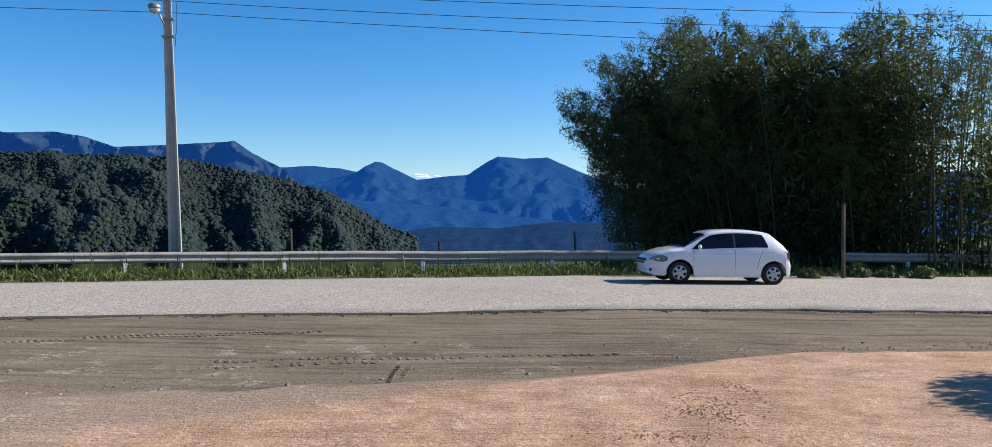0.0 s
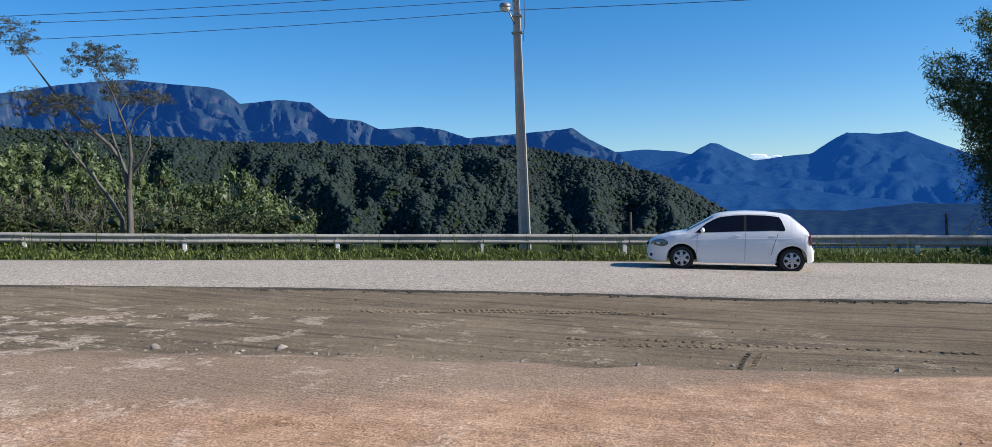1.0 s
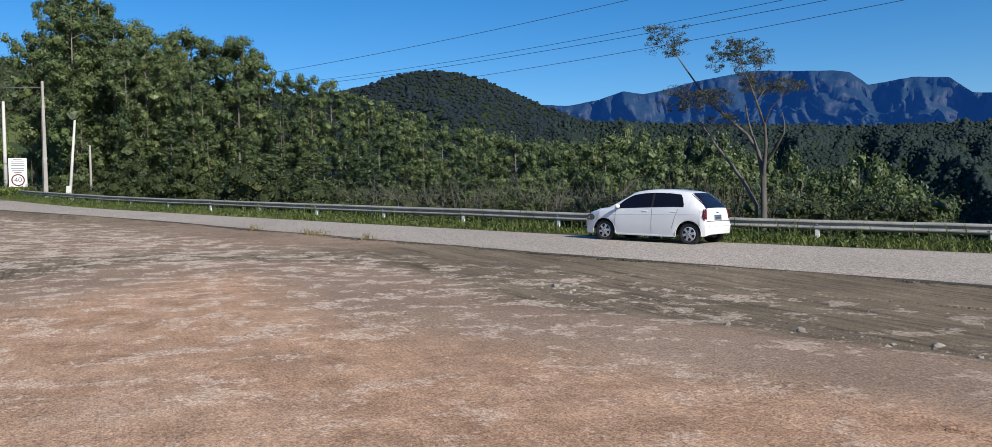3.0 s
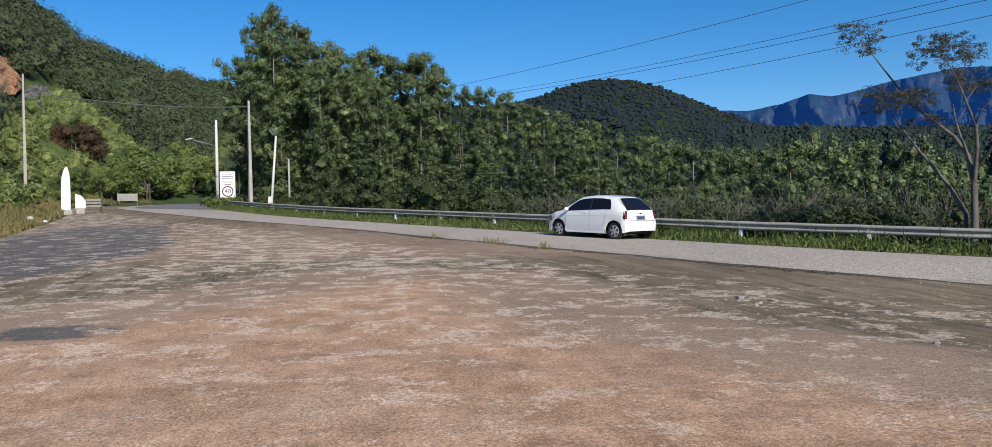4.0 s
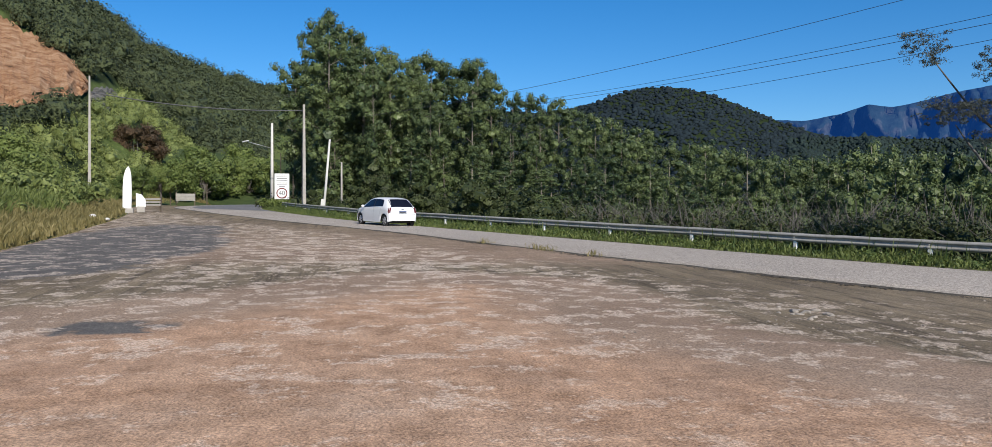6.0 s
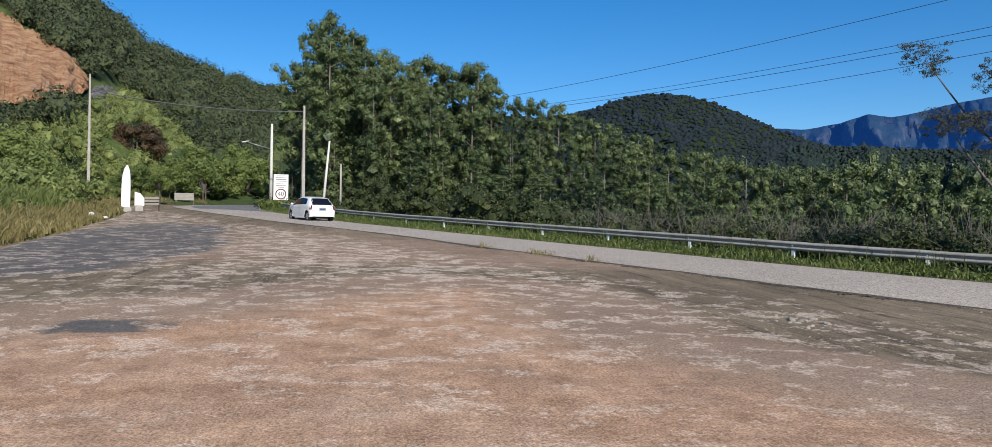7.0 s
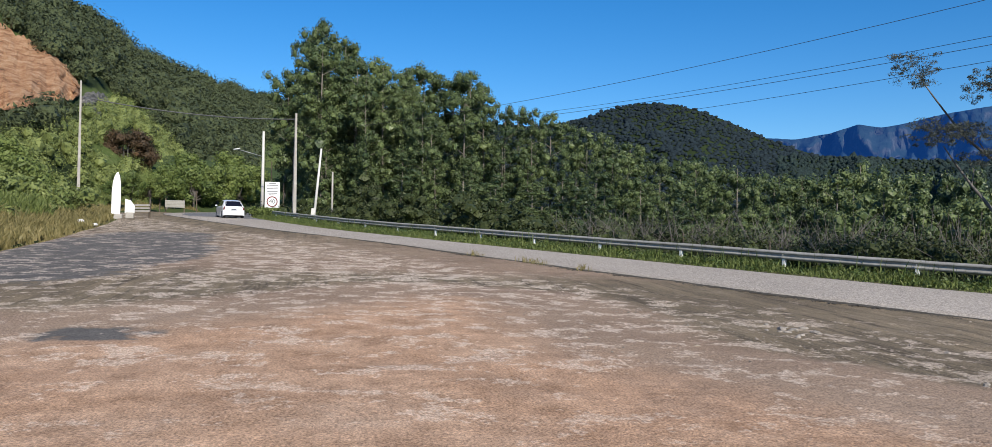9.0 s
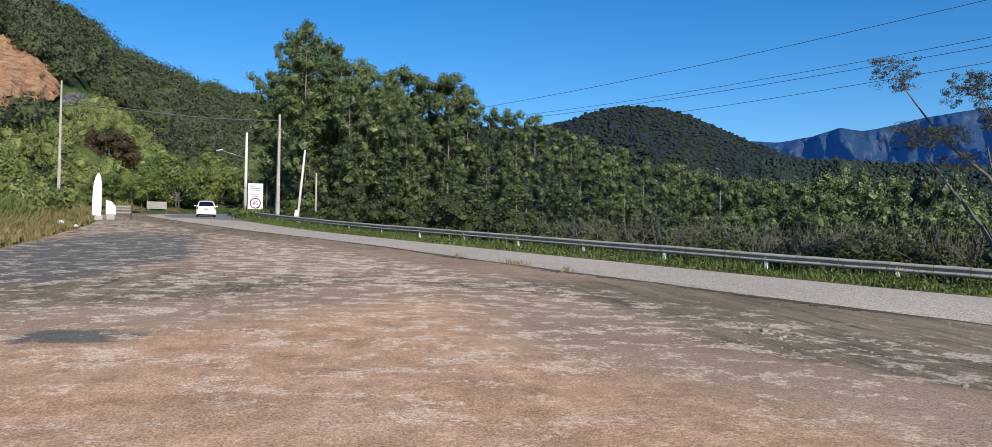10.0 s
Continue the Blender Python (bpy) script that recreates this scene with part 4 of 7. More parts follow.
def leafy_wood(name, v, spacing, keep, seed, material, label, grow=1.0):
    """Nearer forest, tree tops made of leaves."""
    r = np.random.default_rng(seed)
    q = np.stack([v[:-1, :-1], v[:-1, 1:], v[1:, 1:], v[1:, :-1]], 2).reshape(-1, 4, 3)
    area = np.linalg.norm(np.cross(q[:, 1] - q[:, 0], q[:, 3] - q[:, 0]), axis=1)
    n = int(area.sum() / spacing ** 2)
    i = r.choice(len(q), n, p=area / area.sum())
    s, t = r.uniform(size=(2, n, 1))
    c = (q[i, 0] * (1 - s) + q[i, 1] * s) * (1 - t) + (q[i, 3] * (1 - s) + q[i, 2] * s) * t
    c = c[keep(c)]
    far = np.hypot(c[:, 0], c[:, 1]) > 190
    k = grow * r.lognormal(0.68, 0.46, len(c)).clip(0.8, 3.3) * np.where(far, 1.4, 0.95)
    c[:, 2] += k * np.where(far, 0.3, 0.6)
    vv, ff = [], []
    for which, per, size in ((~far, 160, 0.33), (far, 88, 0.46)):
        v1, f1 = tufts(c[which], k[which], per, size * max(0.4, grow ** 1.3), 1.0, r, 0.5, 0.5, 0.6)
        ff.append(f1 + sum(len(q) for q in vv))
        vv.append(v1)
    vv, ff = np.concatenate(vv), np.concatenate(ff)
    return setting(name, mesh_np(name, vv, ff, material), label, "forest", "stuff")


def bare_face(v, name, label, a, low, high, material, deep, seed):
    """Bare earth or rock lying in the hillside; a: directions, low and high: its rims in degrees."""
    u = np.linspace(0, 1, 70)
    q = np.linspace(a[0], a[-1], int((a[-1] - a[0]) * 12) + 2)
    A, U = np.meshgrid(q, u)
    top, base = np.interp(q, a, high), np.interp(q, a, low)
    rim = 0.16 * wave(A, A * 0, 0.22, seed) + 0.1 * wave(A, A * 0, 0.07, seed + 2)
    E_ = base[None] * (1 - U) + top[None] * U + rim
    # it lies in the slope: the distance at which the hillside stands at that height
    hr, hz = np.hypot(v[..., 0], v[..., 1]), v[..., 2]
    ha, he = np.degrees(np.arctan2(-v[0, :, 0], v[0, :, 1])), np.degrees(np.arctan((hz - EYE) / hr))
    R = np.zeros_like(A)
    for j, p in enumerate(q):
        c = int(np.clip(np.searchsorted(ha, p) - 1, 0, len(ha) - 2))
        w = (p - ha[c]) / (ha[c + 1] - ha[c])
        R[:, j] = (1 - w) * np.interp(E_[:, j], np.maximum.accumulate(he[:, c]), hr[:, c]) + w * np.interp(E_[:, j], np.maximum.accumulate(he[:, c + 1]), hr[:, c + 1])
    ends = np.clip(np.minimum(A - a[0], a[-1] - A) / 0.35, 0, 1)
    crags = np.array([[noise.ridged_multi_fractal(Vector((p * 1.6, w * 2.6, seed)), 0.8, 2.2, 6, 1.0, 1.7) for p in q] for w in u])
    R = R - 3.2 + deep * (0.9 * wave(A, U * 3, 0.5, seed) - 1.2 * np.sin(np.pi * U) - 1.1 * (crags - crags.mean())) + 2.8 * (1 - ends)
    x, y = -np.sin(np.radians(A)) * R, np.cos(np.radians(A)) * R
    z = EYE + R * np.tan(np.radians(E_))
    setting(name, mesh_np(name, np.stack([x, y, z], -1).reshape(-1, 3), grid_faces(*A.shape)[:, ::-1], material, False), label, "cliff")


ground_sheet()
road_strip()
new_surface()
verge()
gravel_lot()
mountains()
wooded_hills()
slope = left_hill()
verge_grass()
verge_weeds()
bank_grass()


# ---- roadside things ----
def guardrail():
    """W-beam on posts, panel by panel."""
    line = FAR_EDGE + normals_of(FAR_EDGE) * 1.55
    line = line[(line[:, 0] < 62)]
    s = np.r_[0, np.cumsum(np.linalg.norm(np.diff(line, axis=0), axis=1))]
    # a post stands where the line passes the direction 51.9 degrees from +y
    az = np.degrees(np.arctan2(-line[:, 0], line[:, 1]))
    s0 = s[np.argmin(np.abs(az - 51.9))] % 4.0
    end = s[np.argmax((line[:, 0] < -73))]
    at = lambda q: np.array([np.interp(q, s, line[:, 0]), np.interp(q, s, line[:, 1])])
    rail = thing("guardrail", "weathered galvanised steel guardrail on short pale posts beside the road", "guardrail")
    prof = np.array([(0.0, -0.155), (0.02, -0.15), (0.075, -0.105), (0.08, -0.075), (0.045, -0.03), (0.038, 0.0), (0.045, 0.03), (0.08, 0.075), (0.075, 0.105), (0.02, 0.15), (0.0, 0.155)])
    back = prof[::-1] + np.array([-0.006, 0])
    loop = np.vstack([prof, back])
    bm = bmesh.new()
    box(bm, (0.11, 0.09, 0.62), Matrix.Translation((0, 0, -0.42)), 0.012)
    post_mesh = bpy.data.meshes.new("post")
    bm.to_mesh(post_mesh)
    bm.free()
    post_mesh.materials.append(POST_WHITE)
    bm = bmesh.new()
    rod(bm, (0, 0, 0), (0.0, -0.03, 0), 0.022, 0.017, 8)
    bolt_mesh = bpy.data.meshes.new("bolt")
    bm.to_mesh(bolt_mesh)
    bm.free()
    bolt_mesh.materials.append(ZINC)
    r = random.Random(2)
    # one panel is missing before the bamboo
    gap = [s[np.argmin(np.abs(az - w))] for w in (-22.3, -14.7)]
    q = s0
    spans = []
    while q < end:
        a, b = q - 0.12, q + 4.0
        spans += [(max(a, lo), min(b, hi), q) for lo, hi in ((0, gap[0]), (gap[1], end + 5)) if min(b, hi) - max(a, lo) > 0.2]
        q += 4.0
    for a, b, q in spans:
        k = np.linspace(a, b, 9)
        vs = []
        dent = 0.016 if abs(at(q)[0] + 17) < 5 else 0.005
        tilt = r.uniform(-0.012, 0.012)
        for j, w in enumerate(k):
            p = at(w)
            d = at(w + 0.1) - at(w - 0.1)
            d /= np.linalg.norm(d)
            n = np.array([-d[1], d[0]])
            n = n if np.dot(n, -p) > 0 else -n
            zc = float(rise(p[0])) + float(np.interp(p[0], [-12, -4], [0.585, 0.64])) - 0.155 + tilt * (j - 4) / 4 - dent * 0.6 * abs(math.sin(w * 1.7))
            off = loop[:, 0] + dent * math.sin(w * 2.3) + (0.008 if j == 0 else 0)
            vs.append(np.stack([p[0] + n[0] * off, p[1] + n[1] * off, zc + loop[:, 1] * np.interp(p[0], [-12, -4], [0.88, 1.0])], 1))
        v = np.concatenate(vs)
        m = len(loop)
        i, j = np.arange(len(k) - 1)[:, None] * m, np.arange(m)[None]
        f = np.stack([i + j, i + (j + 1) % m, i + m + (j + 1) % m, i + m + j], -1).reshape(-1, 4)
        part("beam", mesh_np("beam", v, f, ZINC), None, rail, "grey W-shaped steel beam")
        q = min(max(q, a + 0.1), b - 0.1)
        p = at(q)
        d = at(q + 0.1) - at(q - 0.1)
        ang = math.degrees(math.atan2(d[1], d[0]))
        o = part("post", post_mesh, None, rail, "short pale post")
        o.matrix_basis = pose(p[0] - 0.02 * d[1] / 0.2, p[1] + 0.02 * d[0] / 0.2, float(rise(p[0])) + float(np.interp(p[0], [-12, -4], [0.43, 0.47])), r.uniform(-1.5, 1.5), r.uniform(-1.5, 1.5), ang)
        o = part("bolt", bolt_mesh, None, rail)
        nrm = np.array([d[1], -d[0]]) / np.linalg.norm(d)
        nrm = nrm if np.dot(nrm, -p) > 0 else -nrm
        o.matrix_basis = pose(p[0] + nrm[0] * 0.09, p[1] + nrm[1] * 0.09, float(rise(p[0])) + float(np.interp(p[0], [-12, -4], [0.43, 0.485])), 0, 0, math.degrees(math.atan2(nrm[1], nrm[0])) + 90)
    return rail


def concrete_pole(at, high, wide, material, label, lean=(0, 0), turn=0.0, panelled=True):
    """A square concrete pole, tapered, with a recessed face and cross ribs."""
    p = thing("utility_pole", label, "pole", "", pose(*at, lean[0], lean[1], turn))
    top = 0.48
    bm = bmesh.new()
    if panelled:
        for sgn in (-1, 1):
            vs = []
            for z, k in ((-0.6, 1.0), (high, top)):
                w = wide * k
                for dx, dy in ((0.5, -0.36), (0.5, 0.36), (0.3, 0.36), (0.3, -0.36)):
                    vs.append(bm.verts.new((sgn * dx * w, dy * w, z)))
            for j in range(4):
                bm.faces.new((vs[j], vs[(j + 1) % 4], vs[4 + (j + 1) % 4], vs[4 + j]))
            bm.faces.new(vs[:4])
            bm.faces.new(vs[4:])
        bmesh.ops.recalc_face_normals(bm, faces=bm.faces)
        part("flange", bm, material, p)
        bm = bmesh.new()
        vs = []
        for z, k in ((-0.6, 1.0), (high - 0.02, top)):
            w = wide * k
            for dx, dy in ((-0.31, -0.24), (0.31, -0.24), (0.31, 0.24), (-0.31, 0.24)):
                vs.append(bm.verts.new((dx * w, dy * w, z)))
        for j in range(4):
            bm.faces.new((vs[j], vs[(j + 1) % 4], vs[4 + (j + 1) % 4], vs[4 + j]))
        bmesh.ops.recalc_face_normals(bm, faces=bm.faces)
        part("web", bm, material, p, "recessed concrete face")
        for j in range(int(high / 1.9)):
            z = 0.7 + j * 1.9
            w = wide * (1 + (top - 1) * z / high)
            bm = box(bmesh.new(), (w * 0.62, w * 0.66, 0.1), Matrix.Translation((0, 0, z)), 0.01)
            part("rib", bm, material, p)
    else:
        rod(bm, (0, 0, -0.6), (0, 0, high), wide / 2, wide / 2 * 0.62, 12)
        part("shaft", bm, material, p, "", True)
    return p


def street_pole():
    d = 25.6
    x, y, _ = polar(20.85, d)
    base = float(rise(x)) - 0.1
    p = concrete_pole((x, y, base), 9.6, 0.36, CONCRETE, "tall tapered concrete utility pole behind the guardrail with a street lamp", (0, -0.7), 14)
    bm = rod(bmesh.new(), (-0.06, -0.1, 6.95), (-0.2, -0.3, 7.3), 0.024, 0.024, 8)
    rod(bm, (-0.2, -0.3, 7.3), (-0.24, -0.48, 7.38), 0.024, 0.024, 8)
    part("lamp_arm", bm, STEEL, p, "thin bent steel lamp arm", True)
    bm = bmesh.new()
    bmesh.ops.create_uvsphere(bm, u_segments=16, v_segments=10, radius=1, matrix=pose(-0.26, -0.62, 7.39, 12, 0, 20) @ Matrix.Diagonal((0.17, 0.26, 0.11, 1)))
    lamp = part("lamp_head", bm, STEEL, p, "round grey lamp head", True)
    bm = bmesh.new()
    bmesh.ops.create_uvsphere(bm, u_segments=16, v_segments=8, radius=1, matrix=pose(-0.26, -0.62, 7.33, 12, 0, 20) @ Matrix.Diagonal((0.15, 0.22, 0.13, 1)))
    part("lamp_cover", bm, LAMP_GLASS, lamp, "pale glass lamp cover", True)
    for z in (6.7, 7.2, 7.8, 8.8):
        bm = bmesh.new()
        box(bm, (0.34, 0.26, 0.04), Matrix.Translation((0, 0, z)), 0.008)
        part("band", bm, STEEL, p, "steel band")
    v, f = tubes([[((0.2, -0.12, 6.4 + 0.1 * k), 0.008) for k in range(4)] + [((0.24 + 0.02 * math.sin(k), -0.14, 6.8 + 0.4 * k), 0.008) for k in range(6)]], 5)
    part("lead_cable", mesh_np("lead_cable", v, f, CABLE, True), None, p, "loose black cable")
    return p


def wire(a, b, sag, label="thin black overhead cable", thick=0.009, material=None):
    a, b = np.array(a, float), np.array(b, float)
    u = np.linspace(0, 1, 40)
    p = a[None] * (1 - u)[:, None] + b[None] * u[:, None]
    p[:, 2] -= sag * 4 * u * (1 - u)
    v, f = tubes([[(q, thick) for q in p]], 5)
    ob = new("overhead_cable", mesh_np("overhead_cable", v, f, material or CABLE, True))
    return tagged(ob, label, "cable", "overhead cables")


def wires():
    for z, left, right in ((7.45, polar(80, 56, 8.5), polar(-58, 45, 5.0)), (7.78, polar(84, 50, 8.0), polar(-50, 30, 5.4)), (8.12, polar(80, 56, 9.5), polar(-58, 35, 5.4))):
        wire(polar(20.85, 25.6, z), left, 0.6)
        wire(polar(20.85, 25.6, z), right, 0.3)
    wire(polar(20.85, 25.7, 9.4), polar(88, 50, 8.0), 0.7)
    wire(polar(105.24, 70, 11.6), polar(92.23, 68, 10.65), 0.45, "thick grey bundled overhead cable", 0.038, SEAM)


def far_poles():
    concrete_pole(polar(105.24, 70, 4.2), 8.6, 0.3, CONCRETE, "grey concrete pole on the overgrown bank", (0, 0), 20)
    p = concrete_pole(polar(94.3, 76, 3.4), 7.1, 0.32, WHITE_CONCRETE, "whitewashed concrete lamp pole beside the speed sign", (0, 0), 10, False)
    bm = rod(bmesh.new(), (0, -0.1, 4.9), (0.25, -2.0, 5.35), 0.035, 0.03, 8)
    part("lamp_arm", bm, STEEL, p, "slanted steel arm", True)
    bm = box(bmesh.new(), (0.22, 0.6, 0.12), pose(0.28, -2.25, 5.4, 12, 0, 0), 0.04)
    part("lamp_head", bm, STEEL, p, "small street lamp head", True)
    concrete_pole(polar(92.23, 68, 2.66), 8.45, 0.4, CONCRETE, "grey concrete utility pole behind the guardrail", (0, 0), 15)
    p = concrete_pole(polar(90.95, 62, 2.3), 5.5, 0.22, WHITE_CONCRETE, "slender pale pole leaning beside the trees", (0, 0), 0, False)
    x, y, z = polar(90.95, 62, 2.3)
    p.matrix_basis = pose(x, y, z, -4.8, 0, 0)
    bm = box(bmesh.new(), (0.18, 0.3, 0.75), Matrix.Translation((0.15, -0.1, 0.75)), 0.02)
    part("meter_box", bm, WHITE_CONCRETE, p, "small pale box at its foot")
    concrete_pole(polar(89.75, 67, 2.6), 3.9, 0.2, CONCRETE, "short grey pole half hidden by trees", (0, 0), 0, False)
    for az, d, z, h in ((93.75, 88, 3.6, 5.2), (92.95, 80, 3.3, 2.9)):
        q = thing("thin_post", "thin dark post among the roadside plants", "post", "thin posts", pose(*polar(az, d, z)))
        part("shaft", rod(bmesh.new(), (0, 0, -0.4), (0, 0, h), 0.05, 0.045, 8), OLD_WOOD, q)
        part("cap", box(bmesh.new(), (0.22, 0.1, 0.12), Matrix.Translation((0, 0, h)), 0.01), OLD_WOOD, q)


def letters(text, size, m, material, parent, name="lettering"):
    c = bpy.data.curves.new(name, "FONT")
    c.body, c.size, c.align_x, c.align_y, c.extrude = text, size, "CENTER", "CENTER", 0.004
    o = new("text_source", c)
    me = bpy.data.meshes.new_from_object(o.evaluated_get(bpy.context.evaluated_depsgraph_get()))
    bpy.data.objects.remove(o)
    me.materials.clear()
    me.materials.append(material)
    q = part(name, me, None, parent)
    q.matrix_basis = m
    return q


def speed_sign():
    x, y, z = polar(93.66, 72, 0)
    g = 3.0
    s = thing("speed_sign", "white road sign with a 40 in a dark ring, on posts", "road sign", "", pose(x, y, g, 0, 0, 93.66 - 6))
    # the board faces the road towards -y of its own space
    bm = box(bmesh.new(), (1.2, 0.03, 2.14), Matrix.Translation((0, 0, 1.77)), 0.01)
    part("board", bm, SIGN_WHITE, s, "white sheet board")
    for dx in (-0.42, 0.42):
        part("leg", box(bmesh.new(), (0.08, 0.08, 2.6), Matrix.Translation((dx, 0.06, 0.75)), 0.008), OLD_WOOD, s, "dark post behind the board")
    bm = bmesh.new()
    n = 32
    for k in range(n):
        a, b = 2 * math.pi * k / n, 2 * math.pi * (k + 1) / n
        vs = [bm.verts.new((rr * math.cos(t), -0.022, 1.2 + rr * math.sin(t))) for rr, t in ((0.36, a), (0.36, b), (0.45, b), (0.45, a))]
        bm.faces.new(vs)
    bmesh.ops.solidify(bm, geom=bm.faces, thickness=0.006)
    part("ring", bm, SIGN_RED, s, "dark red ring")
    letters("40", 0.52, pose(0, -0.022, 1.2, 90, 0, 0), SIGN_INK, s, "number")
    for k, (w, dz) in enumerate(((0.62, 2.72), (0.9, 2.56), (0.84, 2.42), (0.9, 2.28), (0.86, 2.05), (0.8, 1.9), (0.5, 1.77))):
        part("text_bar", box(bmesh.new(), (w, 0.008, 0.045), Matrix.Translation((0, -0.021, dz)), 0.0), SIGN_INK, s)
    return s


def white_totem():
    """A tall white blade-shaped panel with a cut top, and its small neighbour."""
    x, y, z = polar(103.06, 60, 2.55)
    t = thing("white_totem", "tall white curved blade-shaped panel standing in the grass", "panel", "", pose(x, y, z, 0, 0, 103 - 8))
    bm = bmesh.new()
    left = [(-0.30, 0), (-0.30, 0.8), (-0.29, 1.6), (-0.24, 2.2), (-0.14, 2.6), (-0.02, 2.82)]
    right = [(0.22, 0), (0.24, 0.8), (0.24, 1.6), (0.22, 2.2), (0.16, 2.6), (0.06, 2.86)]
    rows = [[bm.verts.new((px, d, pz)) for px, pz in (l, r_) for d in (-0.06, 0.06)] for l, r_ in zip(left, right)]
    for a, b in zip(rows, rows[1:]):
        for i, j in ((0, 2), (2, 3), (3, 1), (1, 0)):
            bm.faces.new((a[i], a[j], b[j], b[i]))
    bm.faces.new([rows[-1][i] for i in (0, 2, 3, 1)])
    bmesh.ops.recalc_face_normals(bm, faces=bm.faces)
    part("blade", bm, SIGN_WHITE, t)
    part("foot", box(bmesh.new(), (0.7, 0.4, 0.4), Matrix.Translation((0, 0, -0.1)), 0.03), CONCRETE, t, "concrete foot")
    x, y, z = polar(102.3, 61, 2.75)
    t = thing("low_signboard", "low white panel with a slanted top in the grass", "signboard", "", pose(x, y, z, 0, 0, 94))
    bm = bmesh.new()
    pts = [(-0.3, 0), (0.3, 0), (0.3, 0.5), (0.05, 0.85), (-0.3, 0.95)]
    f = [bm.verts.new((a, -0.05, b)) for a, b in pts]
    g = [bm.verts.new((a, 0.05, b)) for a, b in pts]
    bm.faces.new(f)
    bm.faces.new(g[::-1])
    for i in range(5):
        bm.faces.new((f[i], g[i], g[(i + 1) % 5], f[(i + 1) % 5]))
    bmesh.ops.recalc_face_normals(bm, faces=bm.faces)
    part("sheet", bm, SIGN_WHITE, t)
    part("foot", box(bmesh.new(), (0.5, 0.2, 0.4), Matrix.Translation((0, 0, -0.15)), 0.02), CONCRETE, t)
    x, y, z = polar(101.7, 63, 2.7)
    t = thing("low_gate", "low grey timber gate beside the lot", "gate", "", pose(x, y, z, 0, 0, 60))
    for dx in (-0.8, 0.8):
        part("post", box(bmesh.new(), (0.1, 0.1, 1.1), Matrix.Translation((dx, 0, 0.25)), 0.01), OLD_WOOD, t)
    for k in range(3):
        part("board", box(bmesh.new(), (1.7, 0.04, 0.13), Matrix.Translation((0, -0.07, 0.25 + 0.2 * k)), 0.006), CONCRETE, t)
    x, y, z = polar(99.7, 92, 3.9)
    t = thing("barrier_board", "grey slatted roadside board in the grass", "board", "", pose(x, y, z, 0, 0, 95))
    for dx in (-0.9, 0.9):
        part("post", box(bmesh.new(), (0.1, 0.1, 1.5), Matrix.Translation((dx, 0, 0.3)), 0.01), OLD_WOOD, t)
    for k in range(5):
        part("slat", box(bmesh.new(), (1.9, 0.05, 0.14), Matrix.Translation((0, -0.08, 0.2 + 0.15 * k)), 0.006), ZINC, t)
    for az, d, h in ((98.4, 92, 2.0), (100.6, 90, 1.2)):
        q = thing("marker_post", "thin dark marker post in the roadside grass", "post", "marker posts", pose(*polar(az, d, 3.8)))
        part("shaft", rod(bmesh.new(), (0, 0, -0.3), (0, 0, h), 0.06, 0.05, 8), OLD_WOOD, q)
        part("plate", box(bmesh.new(), (0.3, 0.04, 0.4), Matrix.Translation((0, -0.07, h - 0.25)), 0.005), OLD_WOOD, q)
    for k, (az, d) in enumerate(((105.0, 47), (104.2, 48))):
        x, y, _ = polar(az, d)
        q = new("white_rock", rock_mesh(0.24 - 0.06 * k, 31 + k, WHITE_CONCRETE))
        q.matrix_basis = pose(x, y, on_land(x, y) + 0.3, 0, 0, 40 * k)
        tagged(q, "whitened boulder half sunk in dry grass", "rock")


def rock_mesh(size, seed, material):
    r = random.Random(seed)
    bm = bmesh.new()
    bmesh.ops.create_icosphere(bm, subdivisions=2, radius=size)
    sx, sy, sz = r.uniform(0.8, 1.4), r.uniform(0.7, 1.1), r.uniform(0.4, 0.65)
    for v in bm.verts:
        k = 1 + 0.35 * noise.noise(v.co / size * 1.4 + Vector((seed * 3.1, 0, 0)))
        v.co = Vector((v.co.x * sx * k, v.co.y * sy * k, v.co.z * sz * k))
    me = bpy.data.meshes.new("rock")
    bm.to_mesh(me)
    bm.free()
    me.materials.append(material)
    return me


